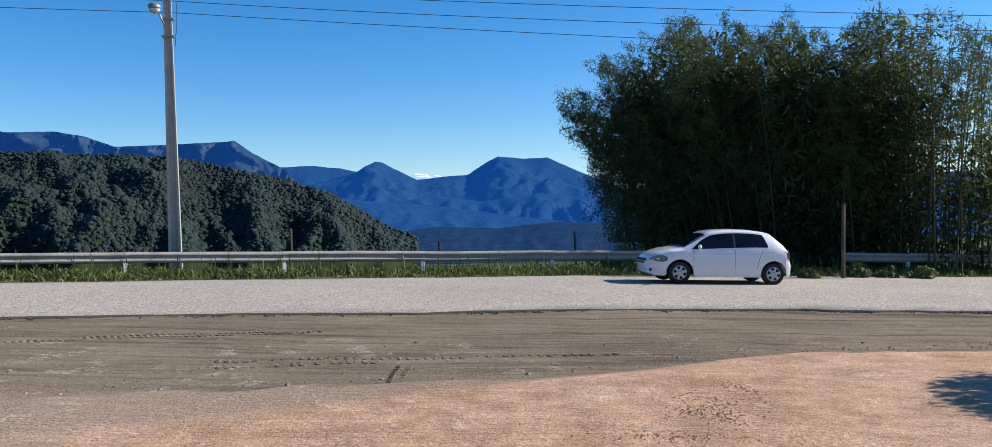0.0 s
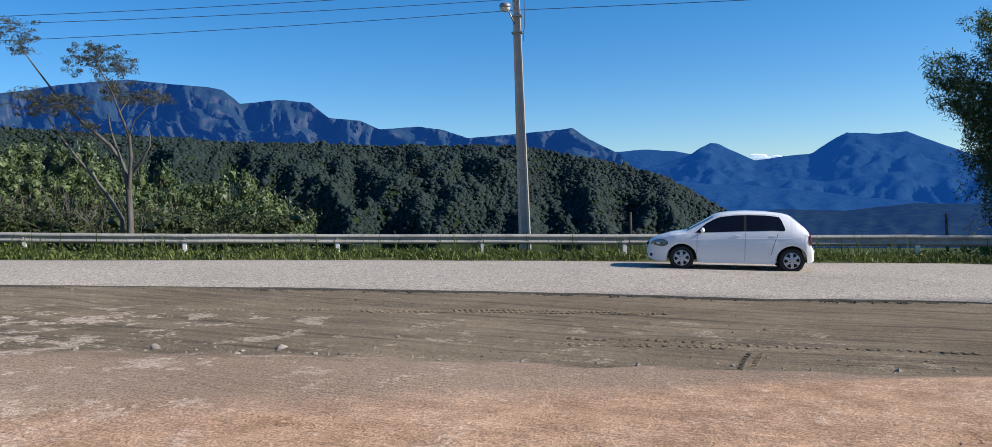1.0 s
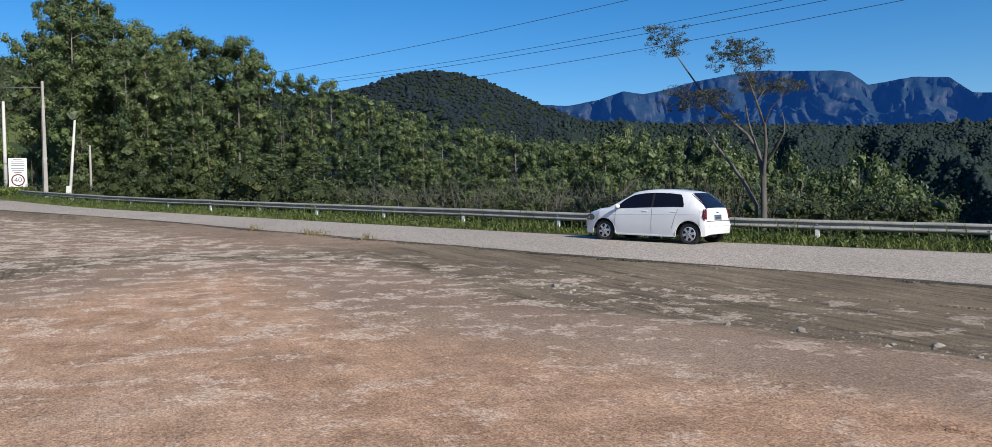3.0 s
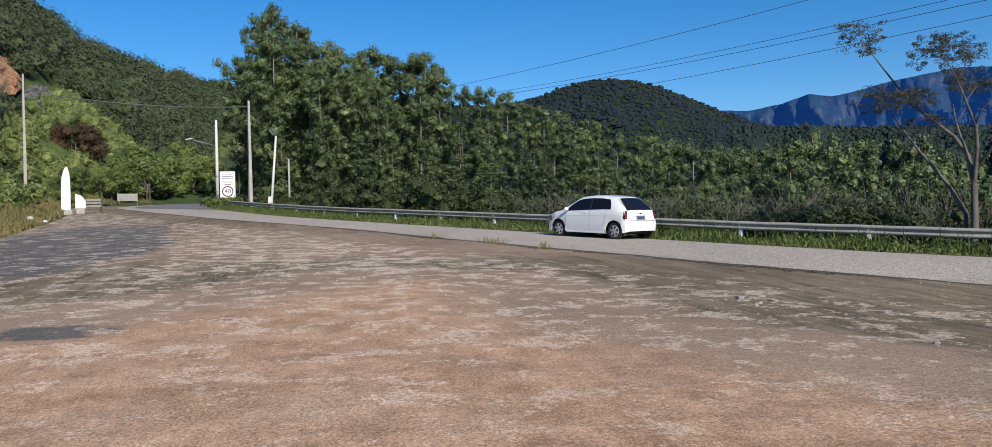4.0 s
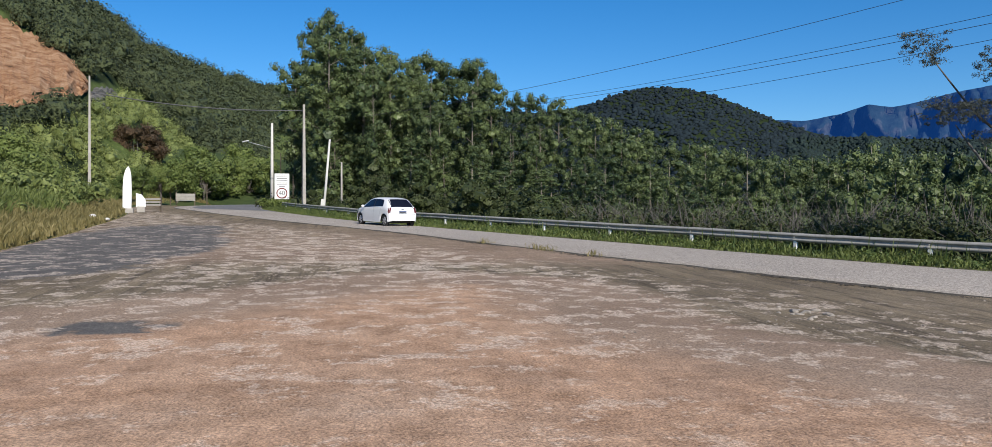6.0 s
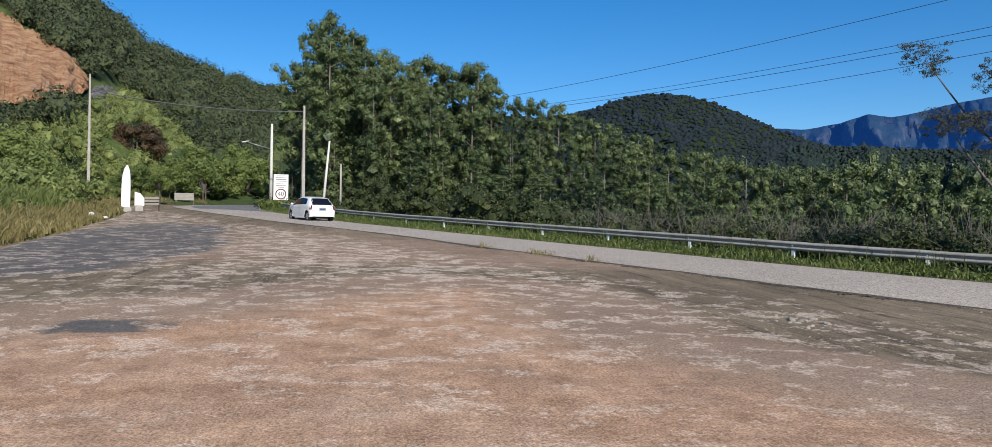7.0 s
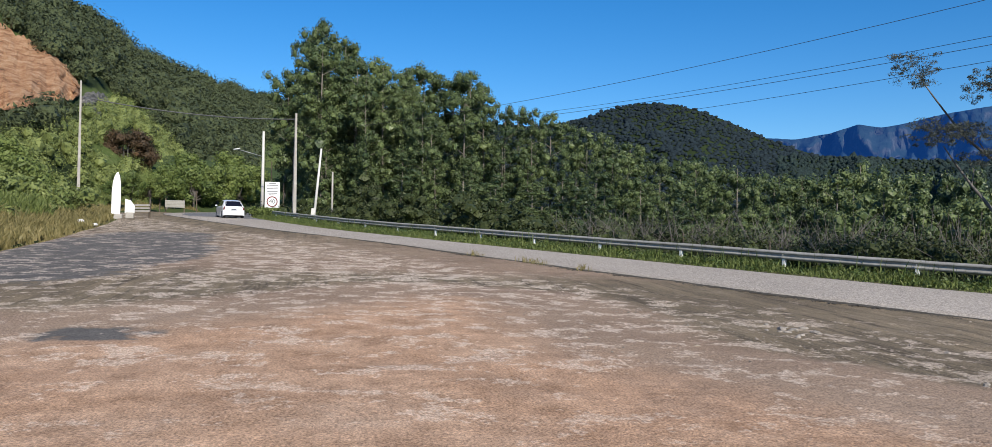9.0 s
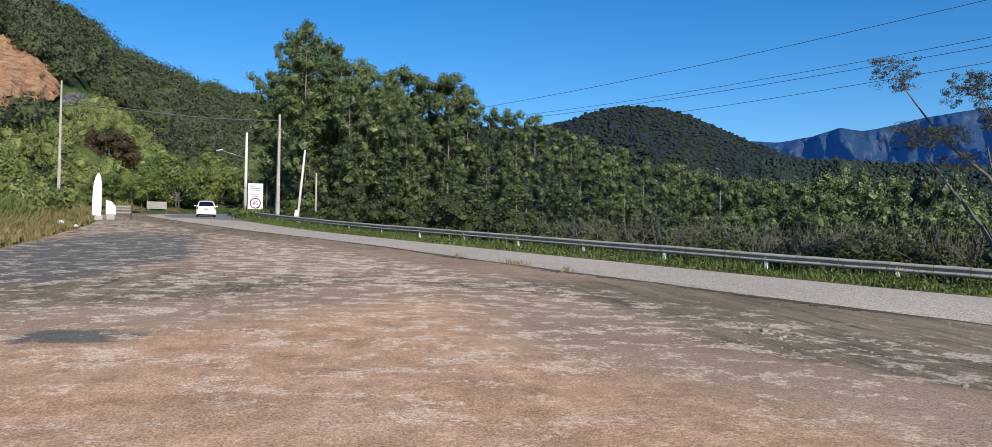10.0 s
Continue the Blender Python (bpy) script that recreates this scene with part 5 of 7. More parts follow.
def stones():
    r = random.Random(5)
    for x, y, s in ((-5.8, 7.7, 0.085), (-7.0, 7.1, 0.07), (-7.7, 6.7, 0.05), (-6.0, 7.3, 0.05), (-5.3, 7.6, 0.045), (-3.9, 5.3, 0.05), (-4.0, 7.9, 0.03), (-5.1, 9.0, 0.04), (-9.8, 8.0, 0.05), (-7.6, 6.6, 0.04), (-1.2, 8.9, 0.03), (-3.9, 6.6, 0.035), (-1.9, 6.6, 0.03), (4.2, 4.6, 0.06), (-3.2, 8.2, 0.04), (-0.6, 8.7, 0.03)):
        o = new("stone", rock_mesh(s * 0.8, r.randint(0, 999), STONE))
        o.matrix_basis = pose(x, y, lot_height(x, y) + s * 0.25, 0, 0, r.uniform(0, 360))
        tagged(o, "pale loose stone lying on the beaten sand", "stone", "loose stones")
    # broken lumps of pale gravel in one heap
    for k in range(14):
        x, y = -11.6 + r.gauss(0, 0.28), 6.75 + r.gauss(0, 0.16)
        s = r.uniform(0.03, 0.075)
        o = new("gravel_lump", rock_mesh(s, k + 50, STONE))
        o.matrix_basis = pose(x, y, lot_height(x, y) + s * 0.2, 0, 0, r.uniform(0, 360))
        tagged(o, "pale broken lump of rubble on the sand", "rubble", "rubble heap")
    # small gravel, uncountable
    g = np.random.default_rng(8)
    n = 3000
    x = g.uniform(-14, 9, n)
    edge = np.interp(x, [-20, -9, -4.4, 0.7, 2.7, 6.5, 10], [3, 6.1, 7.7, 9.0, 10.2, 11.3, 11.9])
    near = np.interp(x, NEAR_EDGE[::-1, 0], NEAR_EDGE[::-1, 1])
    pick = g.uniform(size=n)
    y = np.where(pick < 0.45, edge + np.abs(g.normal(scale=0.45, size=n)), np.where(pick < 0.7, near - np.abs(g.normal(scale=0.25, size=n)), g.uniform(2.5, 13, n)))
    y = np.minimum(y, near - 0.02)
    oct_ = np.array([(1, 0, 0), (0, 1, 0), (-1, 0, 0), (0, -1, 0), (0, 0, 0.7), (0, 0, -0.7)], float)
    tri = np.array([(0, 1, 4), (1, 2, 4), (2, 3, 4), (3, 0, 4), (1, 0, 5), (2, 1, 5), (3, 2, 5), (0, 3, 5)])
    s = 0.0085 * g.lognormal(0, 0.55, n)
    d = np.abs(y - near)
    z = rise(x) - 0.07 + 0.15 * np.clip(d / 9, 0, 1) + 0.012 * wave(x, y, 0.55) + 0.02 * wave(x, y, 1.9, 3)
    v = np.stack([x, y, z], 1)[:, None] + oct_[None] * (1 + 0.4 * g.normal(size=(n, 6, 1))) * s[:, None, None]
    f = tri[None] + (np.arange(n) * 6)[:, None, None]
    setting("gravel", mesh_np("gravel", v.reshape(-1, 3), f.reshape(-1, 3), GRIT), "scattered small gravel on the lot", "gravel", "stuff")


def turned_soil():
    """Dark clods where wheels dug into the orange gravel."""
    g = np.random.default_rng(28)
    spots = []
    for x, y, sx, sy, n in ((1.75, 7.4, 0.2, 0.42, 900), (-3.9, 5.2, 0.16, 0.07, 180), (2.3, 8.2, 0.12, 0.35, 300), (1.2, 6.4, 0.3, 0.12, 260), (-8.3, 1.9, 0.15, 0.1, 60)):
        spots.append(np.array([x, y]) + g.normal(size=(n, 2)) * np.array([sx, sy]))
    p = np.concatenate(spots)
    n = len(p)
    oct_ = np.array([(1, 0, 0), (0, 1, 0), (-1, 0, 0), (0, -1, 0), (0, 0, 0.6), (0, 0, -0.6)], float)
    tri = np.array([(0, 1, 4), (1, 2, 4), (2, 3, 4), (3, 0, 4), (1, 0, 5), (2, 1, 5), (3, 2, 5), (0, 3, 5)])
    s = 0.0055 * g.lognormal(0, 0.5, n).clip(0, 2.5)
    z = np.array([lot_height(a, b) for a, b in p]) + 0.032
    v = np.column_stack([p, z])[:, None] + oct_[None] * (1 + 0.35 * g.normal(size=(n, 6, 1))) * s[:, None, None]
    f = tri[None] + (np.arange(n) * 6)[:, None, None]
    setting("turned_soil", mesh_np("turned_soil", v.reshape(-1, 3), f.reshape(-1, 3), CLOD), "dark clods of soil dug up by wheels", "soil", "stuff")


def broken_edge():
    """Crumbs of asphalt along the broken edge."""
    g = np.random.default_rng(18)
    e = NEAR_EDGE[(NEAR_EDGE[:, 0] < 16) & (NEAR_EDGE[:, 0] > -32)]
    nn = normals_of(e)
    n = 6500
    i = g.integers(0, len(e), n)
    p = e[i] - nn[i] * (g.normal(scale=0.09, size=n) + 0.03)[:, None] + g.normal(scale=0.15, size=(n, 2)) * 0.5
    oct_ = np.array([(1, 0, 0), (0, 1, 0), (-1, 0, 0), (0, -1, 0), (0, 0, 0.6), (0, 0, -0.6)], float)
    tri = np.array([(0, 1, 4), (1, 2, 4), (2, 3, 4), (3, 0, 4), (1, 0, 5), (2, 1, 5), (3, 2, 5), (0, 3, 5)])
    s = 0.013 * g.lognormal(0, 0.5, n).clip(0, 2.2) * (1 + 0.8 * np.clip(wave(p[:, 0], p[:, 1], 0.8, 6), -0.6, 1))
    v = np.stack([p[:, 0], p[:, 1], rise(p[:, 0]) - 0.045], 1)[:, None] + oct_[None] * (1 + 0.35 * g.normal(size=(n, 6, 1))) * s[:, None, None]
    f = tri[None] + (np.arange(n) * 6)[:, None, None]
    setting("asphalt_crumbs", mesh_np("asphalt_crumbs", v.reshape(-1, 3), f.reshape(-1, 3), EDGE), "dark crumbs along the broken road edge", "rubble", "stuff")


def tyre_tracks():
    """Prints of tyres pressed into the sand: rows of low ridges."""
    vs, fs, n0 = [], [], 0
    r = random.Random(6)
    tracks = [((-6.6, 10.8), (-2.8, 12.6), 0.24, 0.11), ((-6.4, 11.1), (-2.6, 12.9), 0.2, 0.11), ((-3.3, 9.4), (-1.3, 10.0), 0.24, 0.12), ((-1.05, 8.7), (-0.95, 9.9), 0.22, 0.09), ((-3.4, 9.9), (1.5, 10.7), 0.2, 0.14), ((1.3, 6.4), (2.2, 8.6), 0.5, 0.1), ((-4.1, 4.6), (-3.6, 6.2), 0.3, 0.08), ((-7.9, 1.75), (-7.8, 2.1), 0.22, 0.09), ((-9.5, 9.6), (-5.5, 11.6), 0.2, 0.12)]
    for (ax, ay), (bx, by), wide, pitch in tracks:
        pitch *= 0.75
        L = math.hypot(bx - ax, by - ay)
        dx, dy = (bx - ax) / L, (by - ay) / L
        for k in range(int(L / pitch)):
            c = (k + 0.5) * pitch
            bend = 0.12 * math.sin(c * 1.1)
            for side in (-1, 1):
                if r.random() < 0.12:
                    continue
                px, py = ax + dx * c - dy * (side * wide * 0.27 + bend), ay + dy * c + dx * (side * wide * 0.27 + bend)
                z = lot_height(px, py)
                hw, hl, h = wide * 0.22, pitch * 0.26, 0.011 * r.uniform(0.6, 1.2)
                sk = 0.5 * side
                q = []
                for u, w, hh in ((-1, -1, -0.02), (1, -1, -0.02), (1, 1, -0.02), (-1, 1, -0.02), (-0.6, -0.5, h), (0.6, -0.5, h), (0.6, 0.5, h), (-0.6, 0.5, h)):
                    a, b = u * hl + w * hw * sk, w * hw
                    q.append((px + dx * a - dy * b, py + dy * a + dx * b, z + hh))
                vs += q
                fs += [[n0 + i for i in f] for f in ((4, 5, 6, 7), (0, 1, 5, 4), (1, 2, 6, 5), (2, 3, 7, 6), (3, 0, 4, 7))]
                n0 += 8
    me = mesh_np("tyre_prints", vs, fs, LOT)
    layer = me.color_attributes.new("zones", "FLOAT_COLOR", "POINT")
    co = np.array(vs)
    orange = ((co[:, 1] < np.interp(co[:, 0], [-9, -4.4, 0.7, 2.7, 6.5], [6.1, 7.7, 9.0, 10.2, 11.3]))).astype(np.float32)
    layer.data.foreach_set("color", np.stack([orange * (co[:, 0] > -2), 0 * orange, 0 * orange, orange], -1).astype(np.float32).ravel())
    setting("tyre_prints", me, "tyre prints pressed into the sand", "tyre print", "stuff")


def fence_posts():
    for t_az, d, top in ((-5.4, 27.5, 1.0), (3.9, 27, 0.75), (13.7, 26.5, 1.25), (-22.35, 26.6, 1.75), (66, 37, 1.9), (72, 44, 2.2), (78.5, 50, 2.7), (60.5, 31, 1.6)):
        x, y, _ = polar(t_az, d)
        g = on_land(x, y)
        big = t_az == -22.35
        q = thing("fence_post", "rough dark wooden fence post behind the guardrail", "fence post", "fence posts", pose(x, y, g, random.uniform(-2, 2), random.uniform(-2, 2), 30 * t_az))
        part("shaft", rod(bmesh.new(), (0, 0, -0.3), (0, 0, top - g), 0.065 if big else 0.05, 0.055 if big else 0.04, 8), OLD_WOOD, q)


guardrail()
street_pole()
wires()
far_poles()
speed_sign()
white_totem()
stones()
broken_edge()
turned_soil()
tyre_tracks()
fence_posts()


# ---- trees ----
def eucalyptus(seed, high=16.0):
    """A slender pale trunk with limbs, and a crown of many leafy clumps."""
    r = np.random.default_rng(seed)
    t = thing("eucalyptus_tree", "tall eucalyptus with a pale slender trunk and clumped green crown", "tree", "eucalyptus plantation")
    bend = r.normal(scale=0.25, size=2)
    stem = [((bend[0] * math.sin(k / 9 * 2.2), bend[1] * math.sin(k / 9 * 1.7), high * (k / 9) * 0.96 - 0.5), 0.17 * (1 - k / 10.5)) for k in range(10)]
    paths, centres, radii = [stem], [], []
    n = int(r.integers(19, 22))
    start = r.uniform(0.04, 0.14)
    for j in range(n + 1):
        u = start + (0.9 - start) * ((j + r.uniform()) / n) ** 0.85 if j < n else 0.93
        k = u * 9
        p = np.array(stem[int(k)][0]) * (1 - k % 1) + np.array(stem[min(9, int(k) + 1)][0]) * (k % 1)
        a = j * 2.4 + r.uniform(-0.7, 0.7)
        reach = (0.4 + 1.35 * math.sin(math.pi * min(1, (u - 0.08) / 0.98)) ** 0.8) * r.uniform(0.5, 1.1) * (0.15 if j == n else 1)
        q = p + np.array([math.cos(a) * reach, math.sin(a) * reach, 0.4 * reach + r.uniform(0, 0.5)])
        paths.append([(p, 0.034), ((p + q) / 2 + np.array([0, 0, -0.05]), 0.02), (q, 0.008)])
        big = r.uniform(0.9, 1.5) * (1.08 - 0.22 * u)
        # each bough carries a puff of smaller tufts
        for _ in range(4):
            w = r.normal(size=3)
            w = w / np.linalg.norm(w)
            centres.append(q + w * big * r.uniform(0.4, 0.75))
            radii.append(big * r.uniform(0.45, 0.7))
    v, f = tubes(paths, 4)
    part("trunk", mesh_np("trunk", v, f, PALE_BARK, True), None, t, "pale slender trunk with thin limbs")
    v, f = tufts(centres, radii, 76, 0.12, 1.0, r, 0.48, 0.5, 0.64)
    part("crown", mesh_np("crown", v, f, EUCA), None, t, "clumped grey-green foliage")
    return t


def round_tree(seed, high=8.0, material=None, label="", group="", low=0.05):
    r = np.random.default_rng(seed)
    t = thing("broadleaf_tree", label, "tree", group)
    paths, centres, radii = [[((0, 0, -0.4), 0.2), ((0.1, 0, high * 0.25), 0.15), ((0, 0.1, high * 0.55), 0.08)]], [], []
    for j in range(26):
        a, e = r.uniform(0, 2 * np.pi), r.uniform(low, 1.4)
        q = np.array([math.cos(a) * math.cos(e) * high * 0.34, math.sin(a) * math.cos(e) * high * 0.34, high * 0.42 + math.sin(e) * high * 0.44]) * r.uniform(0.75, 1.05)
        paths.append([((0.05, 0.05, high * 0.35), 0.06), (q * 0.6 + np.array([0, 0, high * 0.12]), 0.04), (q, 0.015)])
        centres.append(q)
        radii.append(high * r.uniform(0.10, 0.17))
    v, f = tubes(paths, 6)
    part("trunk", mesh_np("trunk", v, f, BARK, True), None, t, "grey trunk with spreading limbs")
    v, f = tufts(centres, radii, 260, 0.026 * high, 0.85, r, 0.5)
    part("crown", mesh_np("crown", v, f, material), None, t, "rounded leafy crown")
    return t


def broad_bush(seed, wide, flat, material, label, group="", leaf=0.12):
    """A dome of dense foliage down to its foot, on several short stems."""
    r = np.random.default_rng(seed)
    t = thing("bush", label, "bush", group)
    n = 90 if leaf > 0.1 else 34
    a, e = r.uniform(0, 2 * np.pi, n), np.arcsin(r.uniform(-0.55, 1.0, n))
    k = r.uniform(0.55, 0.9, n) * wide * (1 if leaf > 0.1 else r.uniform(0.5, 1.5, n))
    c = np.stack([np.cos(a) * np.cos(e) * k, np.sin(a) * np.cos(e) * k, np.sin(e) * k * flat * 0.95], 1)
    stems = [[((0.2 * math.cos(q), 0.2 * math.sin(q), -0.4 * wide), 0.03 * wide), (c[j] * 0.5 + np.array([0, 0, -0.06 * wide]), 0.02 * wide), (c[j], 0.007 * wide)] for j, q in enumerate(a[:12])]
    v, f = tubes(stems, 6)
    part("stems", mesh_np("stems", v, f, BARK, True), None, t, "short grey stems")
    v, f = tufts(c, r.uniform(0.16, 0.3, n) * wide * (1 if leaf > 0.1 else 1.3), 130 if leaf > 0.1 else 70, leaf, 0.85, r, 0.45, 0.55 if leaf > 0.1 else 0.3, 0.64)
    part("crown", mesh_np("crown", v, f, material), None, t, "dense dome of foliage")
    return t


def scaled(x, y, z, s, turn, tall=1.0):
    return Matrix.LocRotScale((x, y, z), Euler((0, 0, radians(turn))), (s, s, s * tall))


def plantation():
    kinds = [eucalyptus(100 + k) for k in range(7)]
    placed = [[] for _ in kinds]
    r = random.Random(12)
    sky_az = [34, 35.1, 35.7, 37.3, 39.3, 40.3, 41.2, 43.5, 46, 49.9, 52.4, 53.5, 54.9, 57.4, 60, 62.4, 63.6, 65.1, 67, 69.5, 71.3, 73.5, 74.8, 76.3, 78.1, 79.4, 80.8, 82.3, 83.6, 84.9, 86.2, 87.4, 88.5, 90.1, 91.1, 92.5, 93.4]
    sky_el = [-2, -1.2, 0, 1.8, 2.1, 3.9, 2.8, 2.8, 4.1, 5.1, 4.7, 5.3, 5.5, 4.6, 4.6, 5.0, 5.2, 5.8, 5.3, 6.6, 6.9, 7.7, 8.5, 8.9, 9.0, 10.3, 11.6, 11.1, 11.9, 11.6, 11.6, 12.4, 12.7, 14.2, 14.7, 13.0, 9.0]
    tops = [35.8, 36.7, 37.6, 38.5, 39.4, 40.3, 41.4, 42.5, 43.6, 44.8, 46, 47.3, 48.6, 49.9, 51.2, 52.4, 53.6, 54.8, 56, 57.4, 58.8, 60, 61.2, 62.4, 63.7, 65.1, 66.3, 67.6, 68.6, 69.6, 70.5, 71.5, 72.5, 73.6, 74.8, 76.2, 77.2, 78.1, 79.3, 80, 80.8, 81.7, 82.6, 83.6, 84.5, 85.3, 86.3, 87.4, 88.5, 89.3, 90.2, 91.1]
    far = lambda a: np.interp(a, [34, 45, 55, 65, 75, 85, 93], [66, 66, 70, 74, 80, 80, 78])
    close = lambda a: np.interp(a, [34, 45, 55, 65, 75, 85, 93], [48, 48, 46, 50, 56, 64, 70])
    spots = []
    for a in tops:
        spots.append((a, far(a) + r.uniform(-4, 4), 1.0))
    for row, (low, high, step) in enumerate(((0.62, 0.94, 2.1), (0.35, 0.72, 2.4), (0.05, 0.45, 2.9))):
        a = 36.5 + row * 0.4
        while a < 92.2 - 0.6 * row:
            k = (row + 1) / 3
            spots.append((a, far(a) * (1 - k) + close(a) * k + r.uniform(-2.5, 2.5), r.uniform(low, high)))
            a += step * r.uniform(0.75, 1.25)
    a = 83.5
    while a < 90.8:
        spots.append((a, r.uniform(70, 78), r.uniform(0.72, 0.97)))
        a += r.uniform(0.8, 1.2)
    behind = [(a + r.uniform(-0.3, 0.3), r.uniform(88, 96), r.uniform(lo, hi)) for a, lo, hi in ((91.0, 0.97, 1.0), (91.9, 0.97, 1.0), (92.7, 0.95, 1.0), (91.4, 0.7, 0.85), (92.3, 0.6, 0.8), (91.7, 0.4, 0.6))]
    spots += behind
    for a, d, share in spots:
        top = EYE + d * math.tan(radians(max(float(np.interp(a, sky_az, sky_el)), -1) * share + (share - 1) * 1.0)) + 0.7
        x, y, _ = polar(a, d)
        g = on_land(x, y)
        h = top - g
        if a > 90.9 and d < 85:
            continue
        if h < 3:
            continue
        i = r.randrange(len(kinds))
        s = h / 16.0
        wide = min(max(s, 0.54), 1.0) * r.uniform(0.9, 1.08)
        m = scaled(x, y, g, wide, r.uniform(0, 360), s / wide)
        placed[i].append(m)
    for kind, ms in zip(kinds, placed):
        for m in ms[1:]:
            copy_thing(kind, m)
        kind.matrix_basis = ms[0]


def undergrowth():
    """Shrubs and creepers between the guardrail and the plantation."""
    r = np.random.default_rng(33)
    c, k = [], []
    for _ in range(560):
        a = r.uniform(37, 94.5)
        rail = np.interp(a, [34, 45, 52, 59, 66, 75, 82, 88, 95], [25, 25.5, 26, 29, 34, 43, 51, 58, 72])
        d = rail + 3.0 + abs(r.normal()) * np.interp(a, [40, 60, 90], [5, 6, 5])
        x, y, _ = polar(a, d)
        g = on_land(x, y)
        top = EYE + d * math.tan(radians(np.interp(a, [37, 45, 60, 75, 85, 92, 94.5], [-1.4, -0.2, 0.3, 1.3, 3.0, 3.4, 2.0]) * r.uniform(0.0, 1.0) * (1.0 + 0.9 * float(wave(a, a * 0.3, 0.9, 4)))))
        h = max(0.6, top - g)
        for j in range(int(2 + h * 0.8)):
            c.append((x + r.normal(scale=0.6), y + r.normal(scale=0.6), g + h * r.uniform(0.25, 0.95)))
            k.append(r.uniform(0.5, 0.95))
    c, k = np.array(c), np.array(k)
    near = np.hypot(c[:, 0], c[:, 1]) < 40
    v, f = tufts(c[near], k[near], 135, 0.066, 0.85, r, 0.48, 0.3, 0.55)
    v2, f2 = tufts(c[~near], k[~near], 70, 0.1, 0.85, r, 0.5, 0.5, 0.62)
    v, f = np.concatenate([v, v2]), np.concatenate([f, f2 + len(v)])
    setting("undergrowth", mesh_np("undergrowth", v, f, THICKET), "tangled green shrubs behind the guardrail", "shrub", "stuff")
    paths = []
    for _ in range(240):
        a = r.uniform(44, 74)
        rail = np.interp(a, [34, 45, 52, 59, 66, 75], [25, 25.5, 26, 29, 34, 43])
        d = rail + r.uniform(3.0, 7)
        x, y, _ = polar(a, d)
        g = on_land(x, y)
        h = EYE + d * math.tan(radians(r.uniform(-0.6, 2.2))) - g
        b = r.normal(scale=0.5, size=4)
        paths.append([((x, y, g), 0.03), ((x + b[0] * 0.5, y + b[1] * 0.5, g + h * 0.55), 0.02), ((x + b[0] + b[2], y + b[1] + b[3], g + max(h, 1)), 0.006)])
        for _k in range(3):
            e = r.normal(scale=0.55, size=3)
            paths.append([((x + b[0] * 0.5, y + b[1] * 0.5, g + h * 0.55), 0.013), ((x + b[0] * 0.5 + e[0], y + b[1] * 0.5 + e[1], g + h * 0.7 + abs(e[2])), 0.005)])
    v, f = tubes(paths, 4)
    setting("dry_branches", mesh_np("dry_branches", v, f, BARK, True), "bare grey branches tangled among the shrubs", "branches", "stuff")


